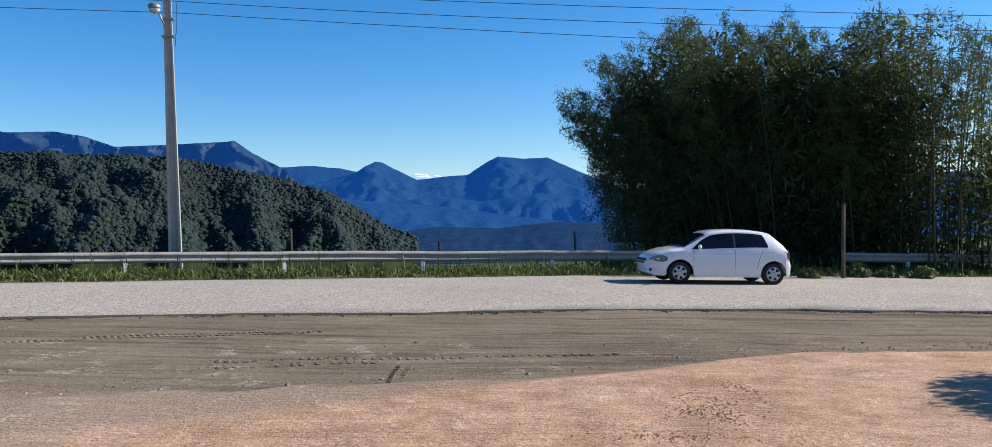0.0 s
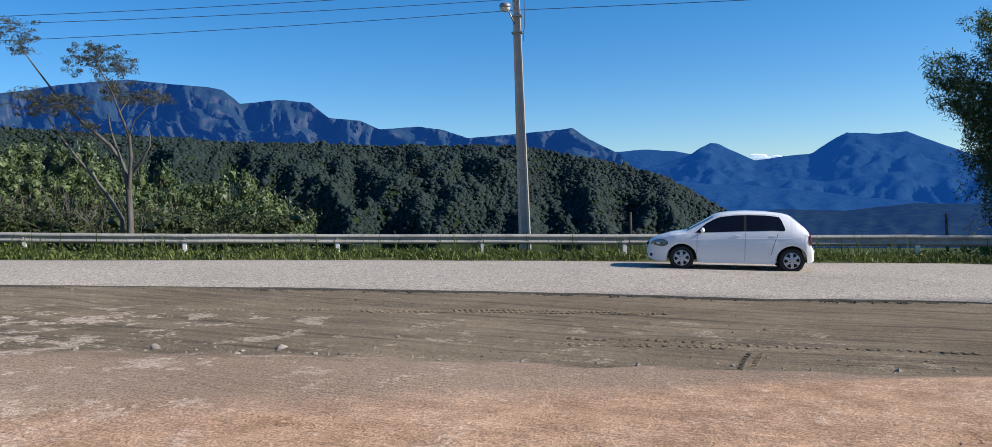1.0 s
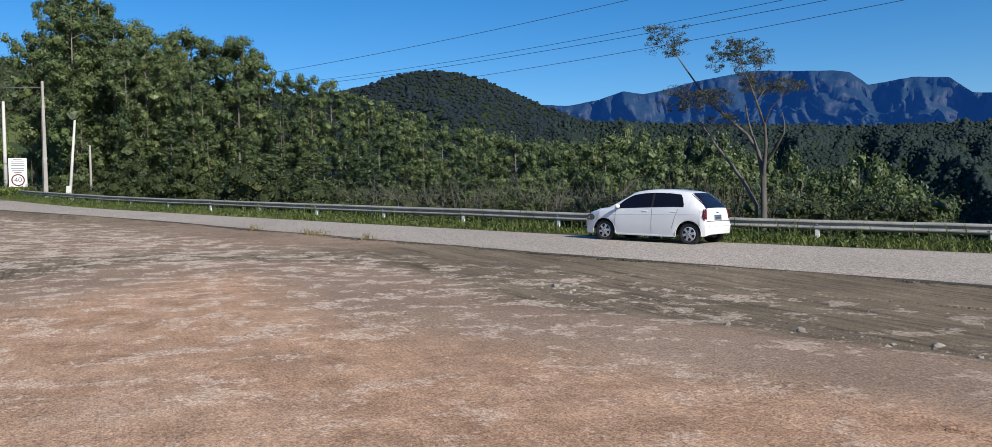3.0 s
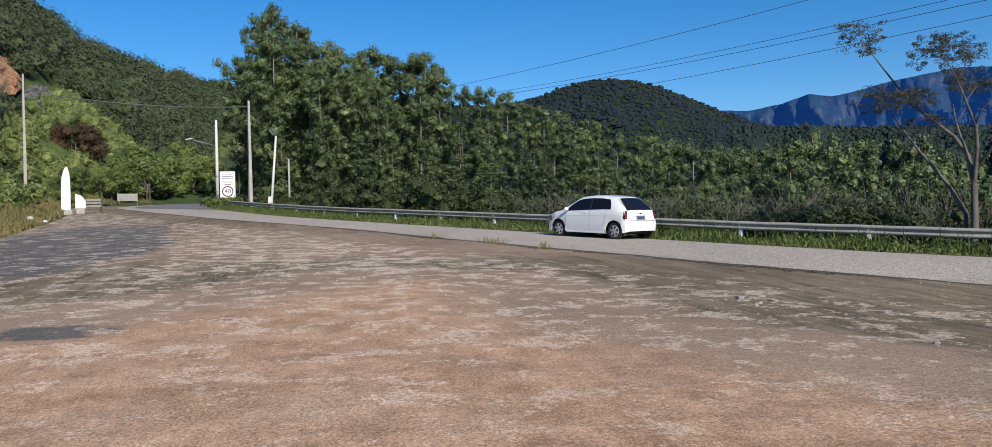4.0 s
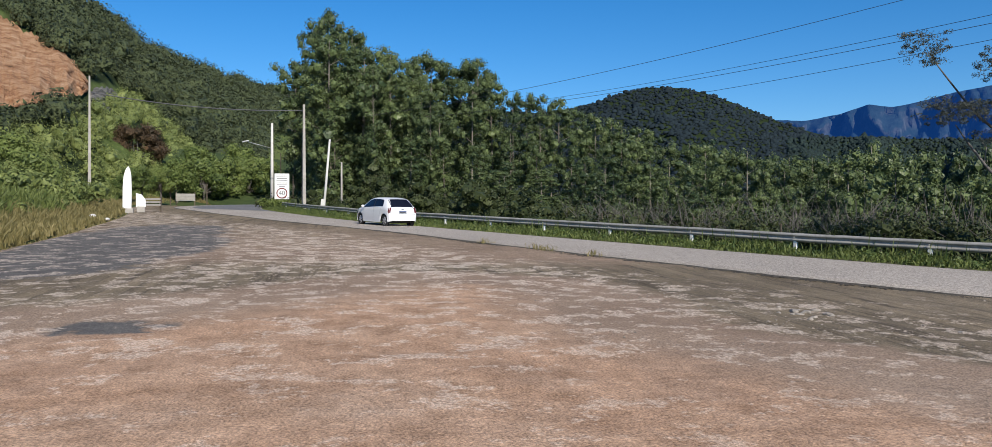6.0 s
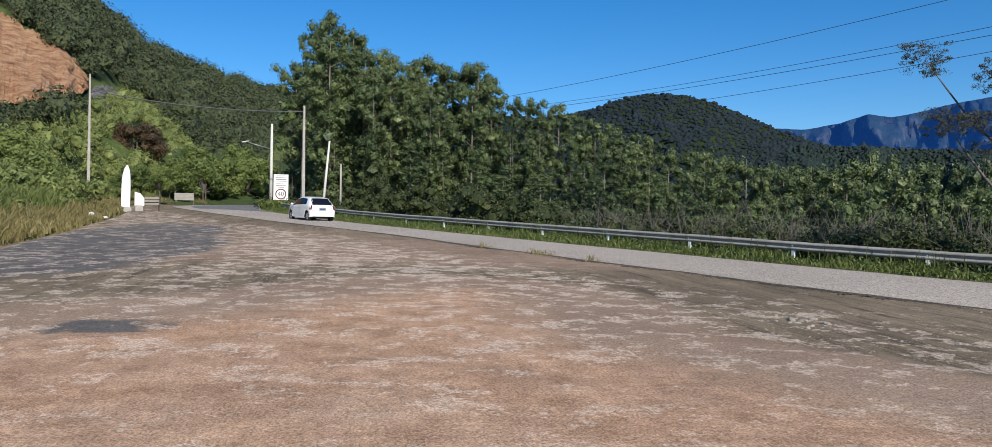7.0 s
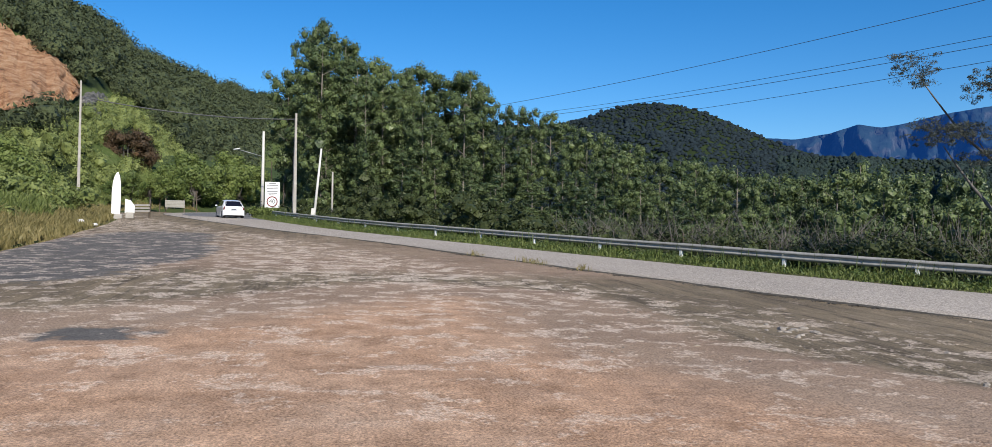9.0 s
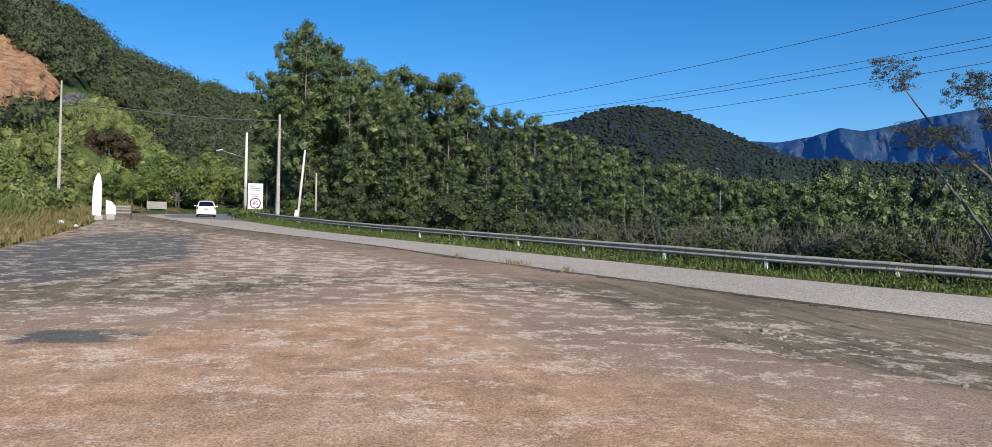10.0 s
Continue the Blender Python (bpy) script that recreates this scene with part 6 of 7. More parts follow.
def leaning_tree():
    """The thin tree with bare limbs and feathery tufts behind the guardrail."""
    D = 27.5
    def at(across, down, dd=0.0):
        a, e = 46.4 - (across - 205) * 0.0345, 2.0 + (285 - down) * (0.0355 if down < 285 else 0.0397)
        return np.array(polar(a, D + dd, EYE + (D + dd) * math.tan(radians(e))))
    g = on_land(*polar(46.5, D)[:2])
    base = np.array(polar(46.5, D, g - 0.3))
    base2 = np.array(polar(46.8, D, g - 0.3))
    t = thing("leaning_tree", "thin tree with bare forking limbs and small feathery tufts", "tree")
    t.matrix_basis = Matrix.Translation(base)
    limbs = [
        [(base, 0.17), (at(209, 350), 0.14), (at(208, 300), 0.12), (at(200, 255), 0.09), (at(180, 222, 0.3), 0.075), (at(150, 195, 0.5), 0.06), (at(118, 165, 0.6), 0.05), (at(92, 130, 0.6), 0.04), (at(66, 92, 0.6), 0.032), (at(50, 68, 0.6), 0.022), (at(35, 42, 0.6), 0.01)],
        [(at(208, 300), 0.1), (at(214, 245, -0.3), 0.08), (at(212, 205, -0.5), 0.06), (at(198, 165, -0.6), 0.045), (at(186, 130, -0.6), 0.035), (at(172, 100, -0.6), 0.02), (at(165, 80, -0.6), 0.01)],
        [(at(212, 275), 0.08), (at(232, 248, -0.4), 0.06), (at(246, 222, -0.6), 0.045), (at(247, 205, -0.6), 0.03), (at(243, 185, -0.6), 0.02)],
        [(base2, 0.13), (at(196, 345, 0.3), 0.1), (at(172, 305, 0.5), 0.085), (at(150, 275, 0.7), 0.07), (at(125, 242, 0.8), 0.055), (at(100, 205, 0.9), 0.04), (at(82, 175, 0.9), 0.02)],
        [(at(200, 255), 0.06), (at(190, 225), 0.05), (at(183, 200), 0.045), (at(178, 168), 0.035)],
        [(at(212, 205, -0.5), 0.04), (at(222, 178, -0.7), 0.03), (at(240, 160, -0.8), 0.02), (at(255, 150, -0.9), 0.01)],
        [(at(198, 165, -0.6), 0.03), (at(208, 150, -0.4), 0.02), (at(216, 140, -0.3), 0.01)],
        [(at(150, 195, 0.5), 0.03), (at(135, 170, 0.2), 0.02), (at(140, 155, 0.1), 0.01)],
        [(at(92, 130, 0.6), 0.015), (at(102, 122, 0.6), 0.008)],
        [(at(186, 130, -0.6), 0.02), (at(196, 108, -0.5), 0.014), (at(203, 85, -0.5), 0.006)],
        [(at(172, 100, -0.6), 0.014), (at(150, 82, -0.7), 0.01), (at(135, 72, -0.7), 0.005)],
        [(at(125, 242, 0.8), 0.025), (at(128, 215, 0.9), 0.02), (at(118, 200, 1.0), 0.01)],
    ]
    v, f = tubes([[(p - base, q * 0.72) for p, q in l] for l in limbs], 7)
    part("trunk", mesh_np("trunk", v, f, BARK, True), None, t, "forked grey trunk with bare limbs")
    r = np.random.default_rng(5)
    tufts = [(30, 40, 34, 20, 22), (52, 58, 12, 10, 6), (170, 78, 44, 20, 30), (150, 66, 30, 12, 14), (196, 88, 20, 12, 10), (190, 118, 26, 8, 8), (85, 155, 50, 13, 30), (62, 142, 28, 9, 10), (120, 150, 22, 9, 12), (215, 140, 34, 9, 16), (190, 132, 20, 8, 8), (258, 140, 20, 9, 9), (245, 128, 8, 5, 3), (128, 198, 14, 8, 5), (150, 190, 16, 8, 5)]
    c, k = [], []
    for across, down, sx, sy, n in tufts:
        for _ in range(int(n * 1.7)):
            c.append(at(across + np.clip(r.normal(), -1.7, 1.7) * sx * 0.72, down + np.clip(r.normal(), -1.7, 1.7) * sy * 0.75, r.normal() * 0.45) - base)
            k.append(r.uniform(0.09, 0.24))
    p, d = clump_points(np.array(c), np.array(k), 48, 0.5, r)
    v, f = slivers(p, 0.045, 0.26, None, 0, r)
    part("crown", mesh_np("crown", v, f, ACACIA), None, t, "small feathery tufts of olive leaves")


def bamboo():
    r = np.random.default_rng(17)
    x0, y0, _ = polar(-22, 32.3)
    z0 = on_land(x0, y0)
    t = thing("bamboo_clump", "large dark clump of arching bamboo behind the guardrail", "bamboo", "", pose(x0, y0, z0))
    base = np.array([x0, y0, z0])
    top_az = [-42, -36, -33, -30.4, -27.7, -26, -24.6, -23, -21.6, -20.3, -19.3, -18, -16.9, -14.5, -12, -9.5, -7.4, -5.6, -4.6]
    top_el = [9, 9.5, 9.8, 10.6, 12.1, 12.4, 12.9, 11.8, 10.4, 11.2, 12.4, 11.6, 11.6, 12.2, 12.6, 11.4, 10.2, 8.8, 7.0]
    pts, outs = [], []
    for j in range(118):
        u = (j + r.uniform()) / 118
        root = -9.5 - 21 * u
        tip = -4.7 - 27 * u + r.normal() * 0.9
        tip = min(tip, -4.9)
        d0, d1 = r.uniform(30.4, 35), r.uniform(30.2, 36)
        e = np.interp(tip, top_az, top_el) * r.uniform(0.62, 1.0) if r.uniform() > 0.3 else np.interp(tip, top_az, top_el) * r.uniform(0.93, 1.02)
        a = np.array(polar(root, d0)); a[2] = on_land(a[0], a[1]) - 0.2
        b = np.array(polar(tip, d1, EYE + d1 * math.tan(radians(e))))
        up = np.array([a[0] * 0.72 + b[0] * 0.28, a[1] * 0.72 + b[1] * 0.28, a[2] + (b[2] - a[2]) * 0.68])
        ks = np.linspace(0, 1, 12)
        line = [(1 - k) ** 2 * a + 2 * k * (1 - k) * up + k * k * b for k in ks]
        rad = 0.035 * r.uniform(0.7, 1.3)
        v, f = tubes([[(p - base, rad * (1 - 0.85 * k)) for p, k in zip(line, ks)]], 6)
        part("culm", mesh_np("culm", v, f, CULM, True), None, t)
        m = 1700 if u < 0.76 else 750
        k = r.uniform(0.22, 1.0, m) ** 0.85
        q = np.stack([np.interp(k, ks, np.array(line)[:, i]) for i in range(3)], 1)
        # sprays: leaves gather on side twigs
        twig = (k * 26).astype(int)
        off = r.normal(size=(27, 3)) * np.array([0.65, 0.65, 0.45])
        w = r.uniform(0, 1, (m, 1)) ** 0.6 * np.interp(k, [0, 0.4, 1], [1.0, 1.15, 0.55])[:, None]
        q = q + off[twig] * w + r.normal(scale=0.1, size=(m, 3))
        pts.append(q - base)
    # low skirt of foliage on the open side
    m = 9000
    az, d = r.uniform(-10.5, -6.0, m), r.uniform(29.5, 34, m)
    e = r.uniform(-2.0, 6.5, m)
    az = az - np.interp(e, [-2, 2.5, 6.5], [1.6, 0.6, -0.3])
    az = az + 0.25 * np.round(r.normal(size=m))
    s = np.stack([-np.sin(np.radians(az)) * d, np.cos(np.radians(az)) * d, EYE + d * np.tan(np.radians(e))], 1)
    pts.append(s - base)
    p = np.concatenate(pts)
    # the thick heart of the clump
    m = 110000
    az = r.uniform(-31, -6.0, m)
    d = r.uniform(31.2, 35.0, m)
    share = r.uniform(0, 1, m)
    top = np.interp(az, top_az, top_el)
    e = -3.8 + (top * 0.97 + 3.8) * share
    # thick within, loose towards the rims and the sunny end
    left = np.interp(e, [-3, 0, 4, 8, 12], [-9.6, -9.0, -7.0, -7.4, -10.5])
    rim = np.clip((left - az) / 2.2, 0, 1) * np.clip((1.0 - share) * 3.2, 0, 1)
    sunny = np.interp(az, [-31, -28.5, -26.5, -24], [0.04, 0.14, 0.5, 1.0])
    clumpy = np.clip(0.75 + 0.6 * wave(az, e, 0.9, 3), 0.1, 1)
    keep = r.uniform(size=m) < rim * np.where(e < 1.6, np.maximum(sunny, 0.3), sunny) * np.where(rim > 0.95, 1, clumpy)
    heart = np.stack([-np.sin(np.radians(az)) * d, np.cos(np.radians(az)) * d, EYE + d * np.tan(np.radians(e))], 1)[keep] - base
    v1, f1 = slivers(p, 0.1, 0.16, None, 0, r)
    v2, f2 = slivers(heart, 0.19, 0.24, None, 0, r)
    v, f = np.concatenate([v1, v2]), np.concatenate([f1, f2 + len(v1)])
    part("foliage", mesh_np("foliage", v, f, BAMBOO), None, t, "dense narrow bamboo leaves")


def other_trees():
    # dark trees beyond the bamboo, at the edge of the view
    b = round_tree(61, 7.5, BAMBOO, "dark leafy tree beyond the bamboo")
    b.matrix_basis = scaled(*polar(-34, 36)[:2], on_land(*polar(-34, 36)[:2]), 0.85, 40)
    # unseen caster: a young tree added out of view, its top shadows the lot
    y_ = round_tree(64, 3.6, SHRUB, "young leafy tree out of view, added to cast a shadow on the lot")
    y_.matrix_basis = pose(9.3, 8.75, lot_height(9.3, 8.75), 0, 0, 20)
    # the russet bush and the green trees on the bank
    q = broad_bush(62, 3.1, 1.0, RUSSET, "broad dense bush with russet-brown leaves on the grassy slope")
    x, y, z = on_slope(102.6, 4.3)
    q.matrix_basis = scaled(x, y, z + 0.5, math.hypot(x, y) / 92, 10)
    # low leafy plants at the foot of the bamboo
    for j, (az, d, wide, material) in enumerate(((-8.4, 28.6, 0.8, SHRUB), (-20.2, 26.0, 0.26, SHRUB), (-23.2, 27.6, 0.42, SHRUB), (-24.9, 28.0, 0.3, SHRUB), (-26.8, 28.2, 0.4, SHRUB))):
        w = broad_bush(70 + j, wide, 0.85, material, "low leafy shrub at the foot of the bamboo", "shrubs by the bamboo", 0.055)
        x, y, _ = polar(az, d)
        w.matrix_basis = pose(x, y, max(on_land(x, y) + 0.1, float(rise(x)) - 0.1) + 0.1, 0, 0, 50 * j)
    k = round_tree(63, 6.0, SHRUB, "dense green tree on the slope above the bend", "trees above the bend")
    spots = [(107.9, 62, 0.72, 1.2), (102.3, 88, 0.62, 1.9), (101.2, 90, 0.66, 1.8), (103.1, 86, 0.5, 2.2), (109.5, 66, 0.8, 2.2), (100.2, 102, 0.9, 1.7), (98.6, 108, 1.1, 1.2), (97.2, 112, 1.2, 1.2), (95.8, 116, 1.3, 1.2), (94.9, 120, 1.2, 1.5), (99.2, 120, 1.2, 2.2), (96.4, 128, 1.4, 2.0), (93.4, 118, 0.7, 0.7), (92.4, 110, 0.6, 0.6), (91.2, 104, 1.2, 1.0)]
    for i, (a, d, s, e) in enumerate(spots):
        x, y, _ = polar(a, d)
        m = scaled(x, y, EYE + d * math.tan(radians(e)) - 0.8, s, 61 * i)
        if i:
            copy_thing(k, m)
        else:
            first = m
    k.matrix_basis = first


def bank_shrubs():
    r = np.random.default_rng(44)
    c, k = [], []
    for _ in range(620):
        i = r.integers(0, len(BANK))
        p, n = BANK[i], normals_of(BANK[i - 1 : i + 2])[1] if 0 < i < len(BANK) - 1 else np.array([0, 1.0])
        if not -105 < p[0] < -24:
            continue
        u = 2.0 + abs(r.normal()) * 6
        x, y = p - n * u
        g = on_land(x, y)
        s = r.uniform(0.35, 0.8) * np.interp(u, [2, 5], [0.6, 1.1])
        c.append((x, y, g + s * 0.4))
        k.append(s)
    for _ in range(60):
        a, d = r.uniform(105.6, 113), r.uniform(52, 70)
        x, y, _z = polar(a, d)
        g = on_land(x, y)
        for j in range(4):
            s = r.uniform(0.4, 0.8)
            c.append((x + r.normal() * 0.9, y + r.normal() * 0.9, g + s * r.uniform(0.3, 1.1)))
            k.append(s)
    v, f = tufts(c, k, 170, 0.13, 0.85, r)
    setting("bank_shrubs", mesh_np("bank_shrubs", v, f, BRIGHT_SHRUB), "bright green shrubs and creepers covering the bank", "shrub", "stuff")
    # overgrown mound inside the bend
    c, k = [], []
    for _ in range(120):
        a, d = r.uniform(93.0, 97.3), r.uniform(70.5, 74)
        x, y, _ = polar(a, d)
        out = float(side_of(FAR_EDGE, np.array([x]), np.array([y]))[0])
        if out < 0.5:
            continue
        c.append((x, y, float(rise(x)) + 0.2 + r.uniform(0, 0.35)))
        k.append(r.uniform(0.25, 0.5))
    p, d = clump_points(np.array(c), np.array(k), 90, 0.8, r)
    v, f = leaf_quads(p, 0.1, 0.4, d, 0.5, r)
    setting("mound_plants", mesh_np("mound_plants", v, f, SHRUB), "weeds on the mound inside the bend", "shrub", "stuff")


plantation()
undergrowth()
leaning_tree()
bamboo()
other_trees()
bank_shrubs()


# ---- the car ----
AXLE, WHEEL = 2.443, 0.285
CAR_X = [-0.60, -0.585, -0.56, -0.53, -0.50, -0.475, -0.45, -0.42, -0.39] + [round(-0.355 + 0.03 * k, 3) for k in range(25)] + [0.45, 0.6, 0.8, 1.0, 1.2, 1.4, 1.55, 1.68, 1.74, 1.85, 1.95, 2.02] + [round(2.085 + 0.03 * k, 3) for k in range(25)] + [2.86, 2.92, 2.98, 3.03, 3.08, 3.12, 3.15, 3.175, 3.19]
def curve_of(*pairs):
    return lambda x: float(np.interp(x, [a for a, b in pairs], [b for a, b in pairs]))


car_wide = curve_of((-0.60, 0.60), (-0.56, 0.69), (-0.5, 0.745), (-0.3, 0.79), (0.6, 0.812), (2.0, 0.812), (2.6, 0.795), (2.86, 0.74), (3.0, 0.66), (3.1, 0.55), (3.16, 0.43), (3.19, 0.34))
car_top = curve_of((-0.60, 0.50), (-0.585, 0.56), (-0.53, 0.61), (-0.50, 0.62), (-0.475, 0.74), (-0.45, 0.86), (-0.42, 0.93), (-0.3, 1.04), (0.0, 1.29), (0.06, 1.325), (0.2, 1.36), (0.6, 1.40), (1.0, 1.405), (1.3, 1.39), (1.55, 1.355), (1.68, 1.315), (1.85, 1.215), (2.36, 0.925), (2.45, 0.905), (2.7, 0.87), (2.92, 0.80), (3.05, 0.735), (3.12, 0.68), (3.16, 0.60), (3.19, 0.50))
car_belt = curve_of((-0.60, 0.46), (-0.53, 0.575), (-0.50, 0.59), (-0.475, 0.70), (-0.45, 0.80), (-0.4, 0.87), (0, 0.935), (0.5, 0.935), (1.2, 0.905), (2.0, 0.862), (2.36, 0.845), (2.7, 0.80), (2.92, 0.735), (3.05, 0.68), (3.12, 0.62), (3.19, 0.46))
car_rim = curve_of((-0.60, 0.48), (-0.5, 0.62), (-0.45, 0.64), (-0.3, 0.62), (0.06, 0.585), (0.6, 0.60), (1.4, 0.60), (1.68, 0.595), (2.36, 0.70), (2.6, 0.69), (2.9, 0.60), (3.05, 0.5), (3.19, 0.26))
car_drop = curve_of((-0.6, 0.02), (-0.4, 0.03), (0.06, 0.06), (1.5, 0.065), (1.7, 0.06), (2.36, 0.035), (3.0, 0.03), (3.19, 0.02))


def car_low(x):
    z = float(np.interp(x, [-0.60, -0.5, -0.35, 0.4, 2.0, 2.85, 3.0, 3.19], [0.29, 0.25, 0.23, 0.21, 0.21, 0.20, 0.20, 0.27]))
    for c in (0.0, AXLE):
        if abs(x - c) < 0.345:
            z = max(z, 0.275 + math.sqrt(0.345 ** 2 - (x - c) ** 2))
    return z


def car_section(x):
    w, b, top = car_wide(x), car_belt(x), car_top(x)
    low = car_low(x)
    mid = max(0.5, low + 0.02)
    b = max(b, mid + 0.03) if mid + 0.03 < top - 0.03 else b
    e = top - car_drop(x)
    return [(w * 0.965, low), (w * 0.99, (low + mid) / 2), (w, min(mid, b - 0.02)), (w * 0.985, b * 0.55 + min(mid, b - 0.02) * 0.45), (w * 0.955, b), (car_rim(x), e), (car_rim(x) * 0.86, top - car_drop(x) * 0.3), (car_rim(x) * 0.5, top - 0.004), (0.0, top)]


def car_side(x, z):
    """Half width of the cabin's side at a height between shoulder and roof edge."""
    b, e = car_belt(x), car_top(x) - car_drop(x)
    k = min(1, max(0, (z - b) / max(0.01, e - b)))
    return car_wide(x) * 0.955 * (1 - k) + car_rim(x) * k


def car_lid(x, y):
    """Height of the car's upper skin."""
    pts = car_section(x)[5:]
    return float(np.interp(abs(y), [p[0] for p in pts[::-1]], [p[1] for p in pts[::-1]]))


def strip(bm, cols, flip=False):
    """A sheet between columns of places."""
    rows = [[bm.verts.new(p) for p in c] for c in cols]
    for a, b in zip(rows, rows[1:]):
        for i in range(len(a) - 1):
            q = (a[i], b[i], b[i + 1], a[i + 1])
            bm.faces.new(q[::-1] if flip else q)
    return bm


def car_body(t):
    bm = bmesh.new()
    rows = []
    for x in CAR_X:
        half = car_section(x)
        ring = [bm.verts.new((x, -y, z)) for y, z in half] + [bm.verts.new((x, y, z)) for y, z in half[:-1][::-1]]
        rows.append(ring)
    for a, b in zip(rows, rows[1:]):
        for i in range(len(a) - 1):
            bm.faces.new((a[i], b[i], b[i + 1], a[i + 1]))
    bm.faces.new(rows[0][::-1])
    bm.faces.new(rows[-1])
    bmesh.ops.recalc_face_normals(bm, faces=bm.faces)
    body = part("body", bm, PAINT, t, "white painted body shell", True)
    m = body.modifiers.new("edges", "BEVEL")
    m.width, m.segments, m.limit_method, m.angle_limit = 0.012, 2, "ANGLE", radians(38)
    # dark underside and wheel housings
    bm = box(bmesh.new(), (2.9, 1.24, 0.22), Matrix.Translation((1.3, 0, 0.36)), 0.02)
    for c in (0.0, AXLE):
        rod(bm, (c, -0.58, 0.42), (c, 0.58, 0.42), 0.25, 0.25, 24)
    part("underbody", bm, UNDER, t, "black underside and wheel housings")
    return body


def car_glass(t, body):
    for sgn in (-1, 1):
        for name, x0, x1 in (("front_side_window", 1.06, 2.14), ("rear_side_window", 0.16, 1.0)):
            cols = []
            for x in np.linspace(x0, x1, 14):
                z0, z1 = car_belt(x) + 0.022, car_top(x) - car_drop(x) - 0.035
                if name == "rear_side_window":
                    z1 = min(z1, z0 + max(0.0, (x - 0.15) * 2.6) + 0.03)
                if x > 1.75:
                    z1 = min(z1, car_belt(x) + 0.025 + (2.15 - x) * 0.8)
                z1 = max(z1, z0 + 0.005)
                cols.append([(x, sgn * (car_side(x, z) + 0.006), z) for z in np.linspace(z0, z1, 5)])
            part(name, strip(bmesh.new(), cols, sgn < 0), TINT, t, "dark tinted side window", True)
        # seams of the doors
        for x, z0, z1 in ((1.03, 0.26, 0.90), (2.1, 0.28, 0.85)):
            cols = []
            for dx in (-0.0045, 0.0045):
                cols.append([(x + dx, sgn * (float(np.interp(z, [p[1] for p in car_section(x)[:5]], [p[0] for p in car_section(x)[:5]])) + 0.002), z) for z in np.linspace(z0, z1, 10)])
            part("door_seam", strip(bmesh.new(), cols, sgn < 0), SEAM, body)
        cols = []
        for k in range(15):
            a = 0.42 - 0.0 + k / 14 * (0.90 - 0.42)
            x = 0.40 - 0.14 * ((a - 0.42) / 0.48) ** 1.2 + 0.05
            cols.append([(x + dx, sgn * (float(np.interp(a, [p[1] for p in car_section(x)[:5]], [p[0] for p in car_section(x)[:5]])) + 0.002), a) for dx in (-0.006, 0.006)])
        part("door_seam", strip(bmesh.new(), cols, sgn > 0), SEAM, body)
        for x in (1.22, 0.42):
            bm = box(bmesh.new(), (0.16, 0.016, 0.028), Matrix.Translation((x, sgn * (car_wide(x) * 0.972), 0.83)), 0.006)
            part("door_handle", bm, PAINT, t, "white door handle", True)
        bm = bmesh.new()
        bmesh.ops.create_uvsphere(bm, u_segments=14, v_segments=10, radius=1, matrix=pose(1.98, sgn * 0.885, 0.945, 0, 0, sgn * -12) @ Matrix.Diagonal((0.05, 0.085, 0.06, 1)))
        mirror = part("wing_mirror", bm, PAINT, t, "white rounded wing mirror", True)
        bm = box(bmesh.new(), (0.05, 0.14, 0.03), Matrix.Translation((2.0, sgn * 0.80, 0.905)), 0.008)
        part("mirror_foot", bm, UNDER, mirror)
        # lips of the wheel arches and a sill strip
        for c in (0.0, AXLE):
            lip = [((c + 0.352 * math.cos(q), sgn * (car_wide(c + 0.352 * math.cos(q)) * 0.985), 0.275 + 0.352 * math.sin(q)), 0.009) for q in np.linspace(-0.12, math.pi + 0.12, 22)]
            v, f = tubes([lip], 6)
            part("wheel_arch", mesh_np("wheel_arch", v, f, PAINT, True), None, body, "white rounded lip of the wheel arch")
        part("sill", box(bmesh.new(), (1.72, 0.03, 0.05), Matrix.Translation((1.22, sgn * 0.778, 0.22)), 0.012), PAINT, body, "white sill")
        # crease pressed along the doors below the handles
        crease = [((x, sgn * (float(np.interp(z, [p[1] for p in car_section(x)[:5]], [p[0] for p in car_section(x)[:5]])) - 0.001), z), 0.006) for x, z in zip(np.linspace(-0.2, 2.3, 24), np.linspace(0.80, 0.72, 24))]
        v, f = tubes([crease], 6)
        part("crease", mesh_np("crease", v, f, PAINT, True), None, body)
        # lamps
        cols = []
        for k in range(9):
            x = -0.475 + 0.1 * k / 8
            z0, z1 = 0.63 + 0.10 * (k / 8) ** 2, 0.93 - 0.02 * abs(k - 4) / 4 + 0.02 * k / 8 - max(0, k - 5) * 0.05
            cols.append([(x, sgn * (car_wide(x) * 0.985 + 0.012 - 0.02 * (j / 5)), min(z, car_top(x) - 0.005)) for j, z in enumerate(np.linspace(z0, z1, 6))])
        part("tail_lamp", strip(bmesh.new(), cols, sgn < 0), RED_LENS, t, "tall red tail lamp", True)
        bm = box(bmesh.new(), (0.05, 0.085, 0.27), pose(-0.452, sgn * 0.675, 0.79, sgn * 10, 16, sgn * -14), 0.022)
        part("tail_lamp_back", bm, RED_LENS, t, "red tail lamp at the hatch")
        # dark pillar between the side windows
        cols = [[(x, sgn * (car_side(x, z) + 0.005), z) for z in np.linspace(car_belt(x) + 0.022, car_top(x) - car_drop(x) - 0.035, 5)] for x in (0.985, 1.03, 1.075)]
        part("window_pillar", strip(bmesh.new(), cols, sgn < 0), UNDER, t, "black pillar between the side windows", True)
        cols = []
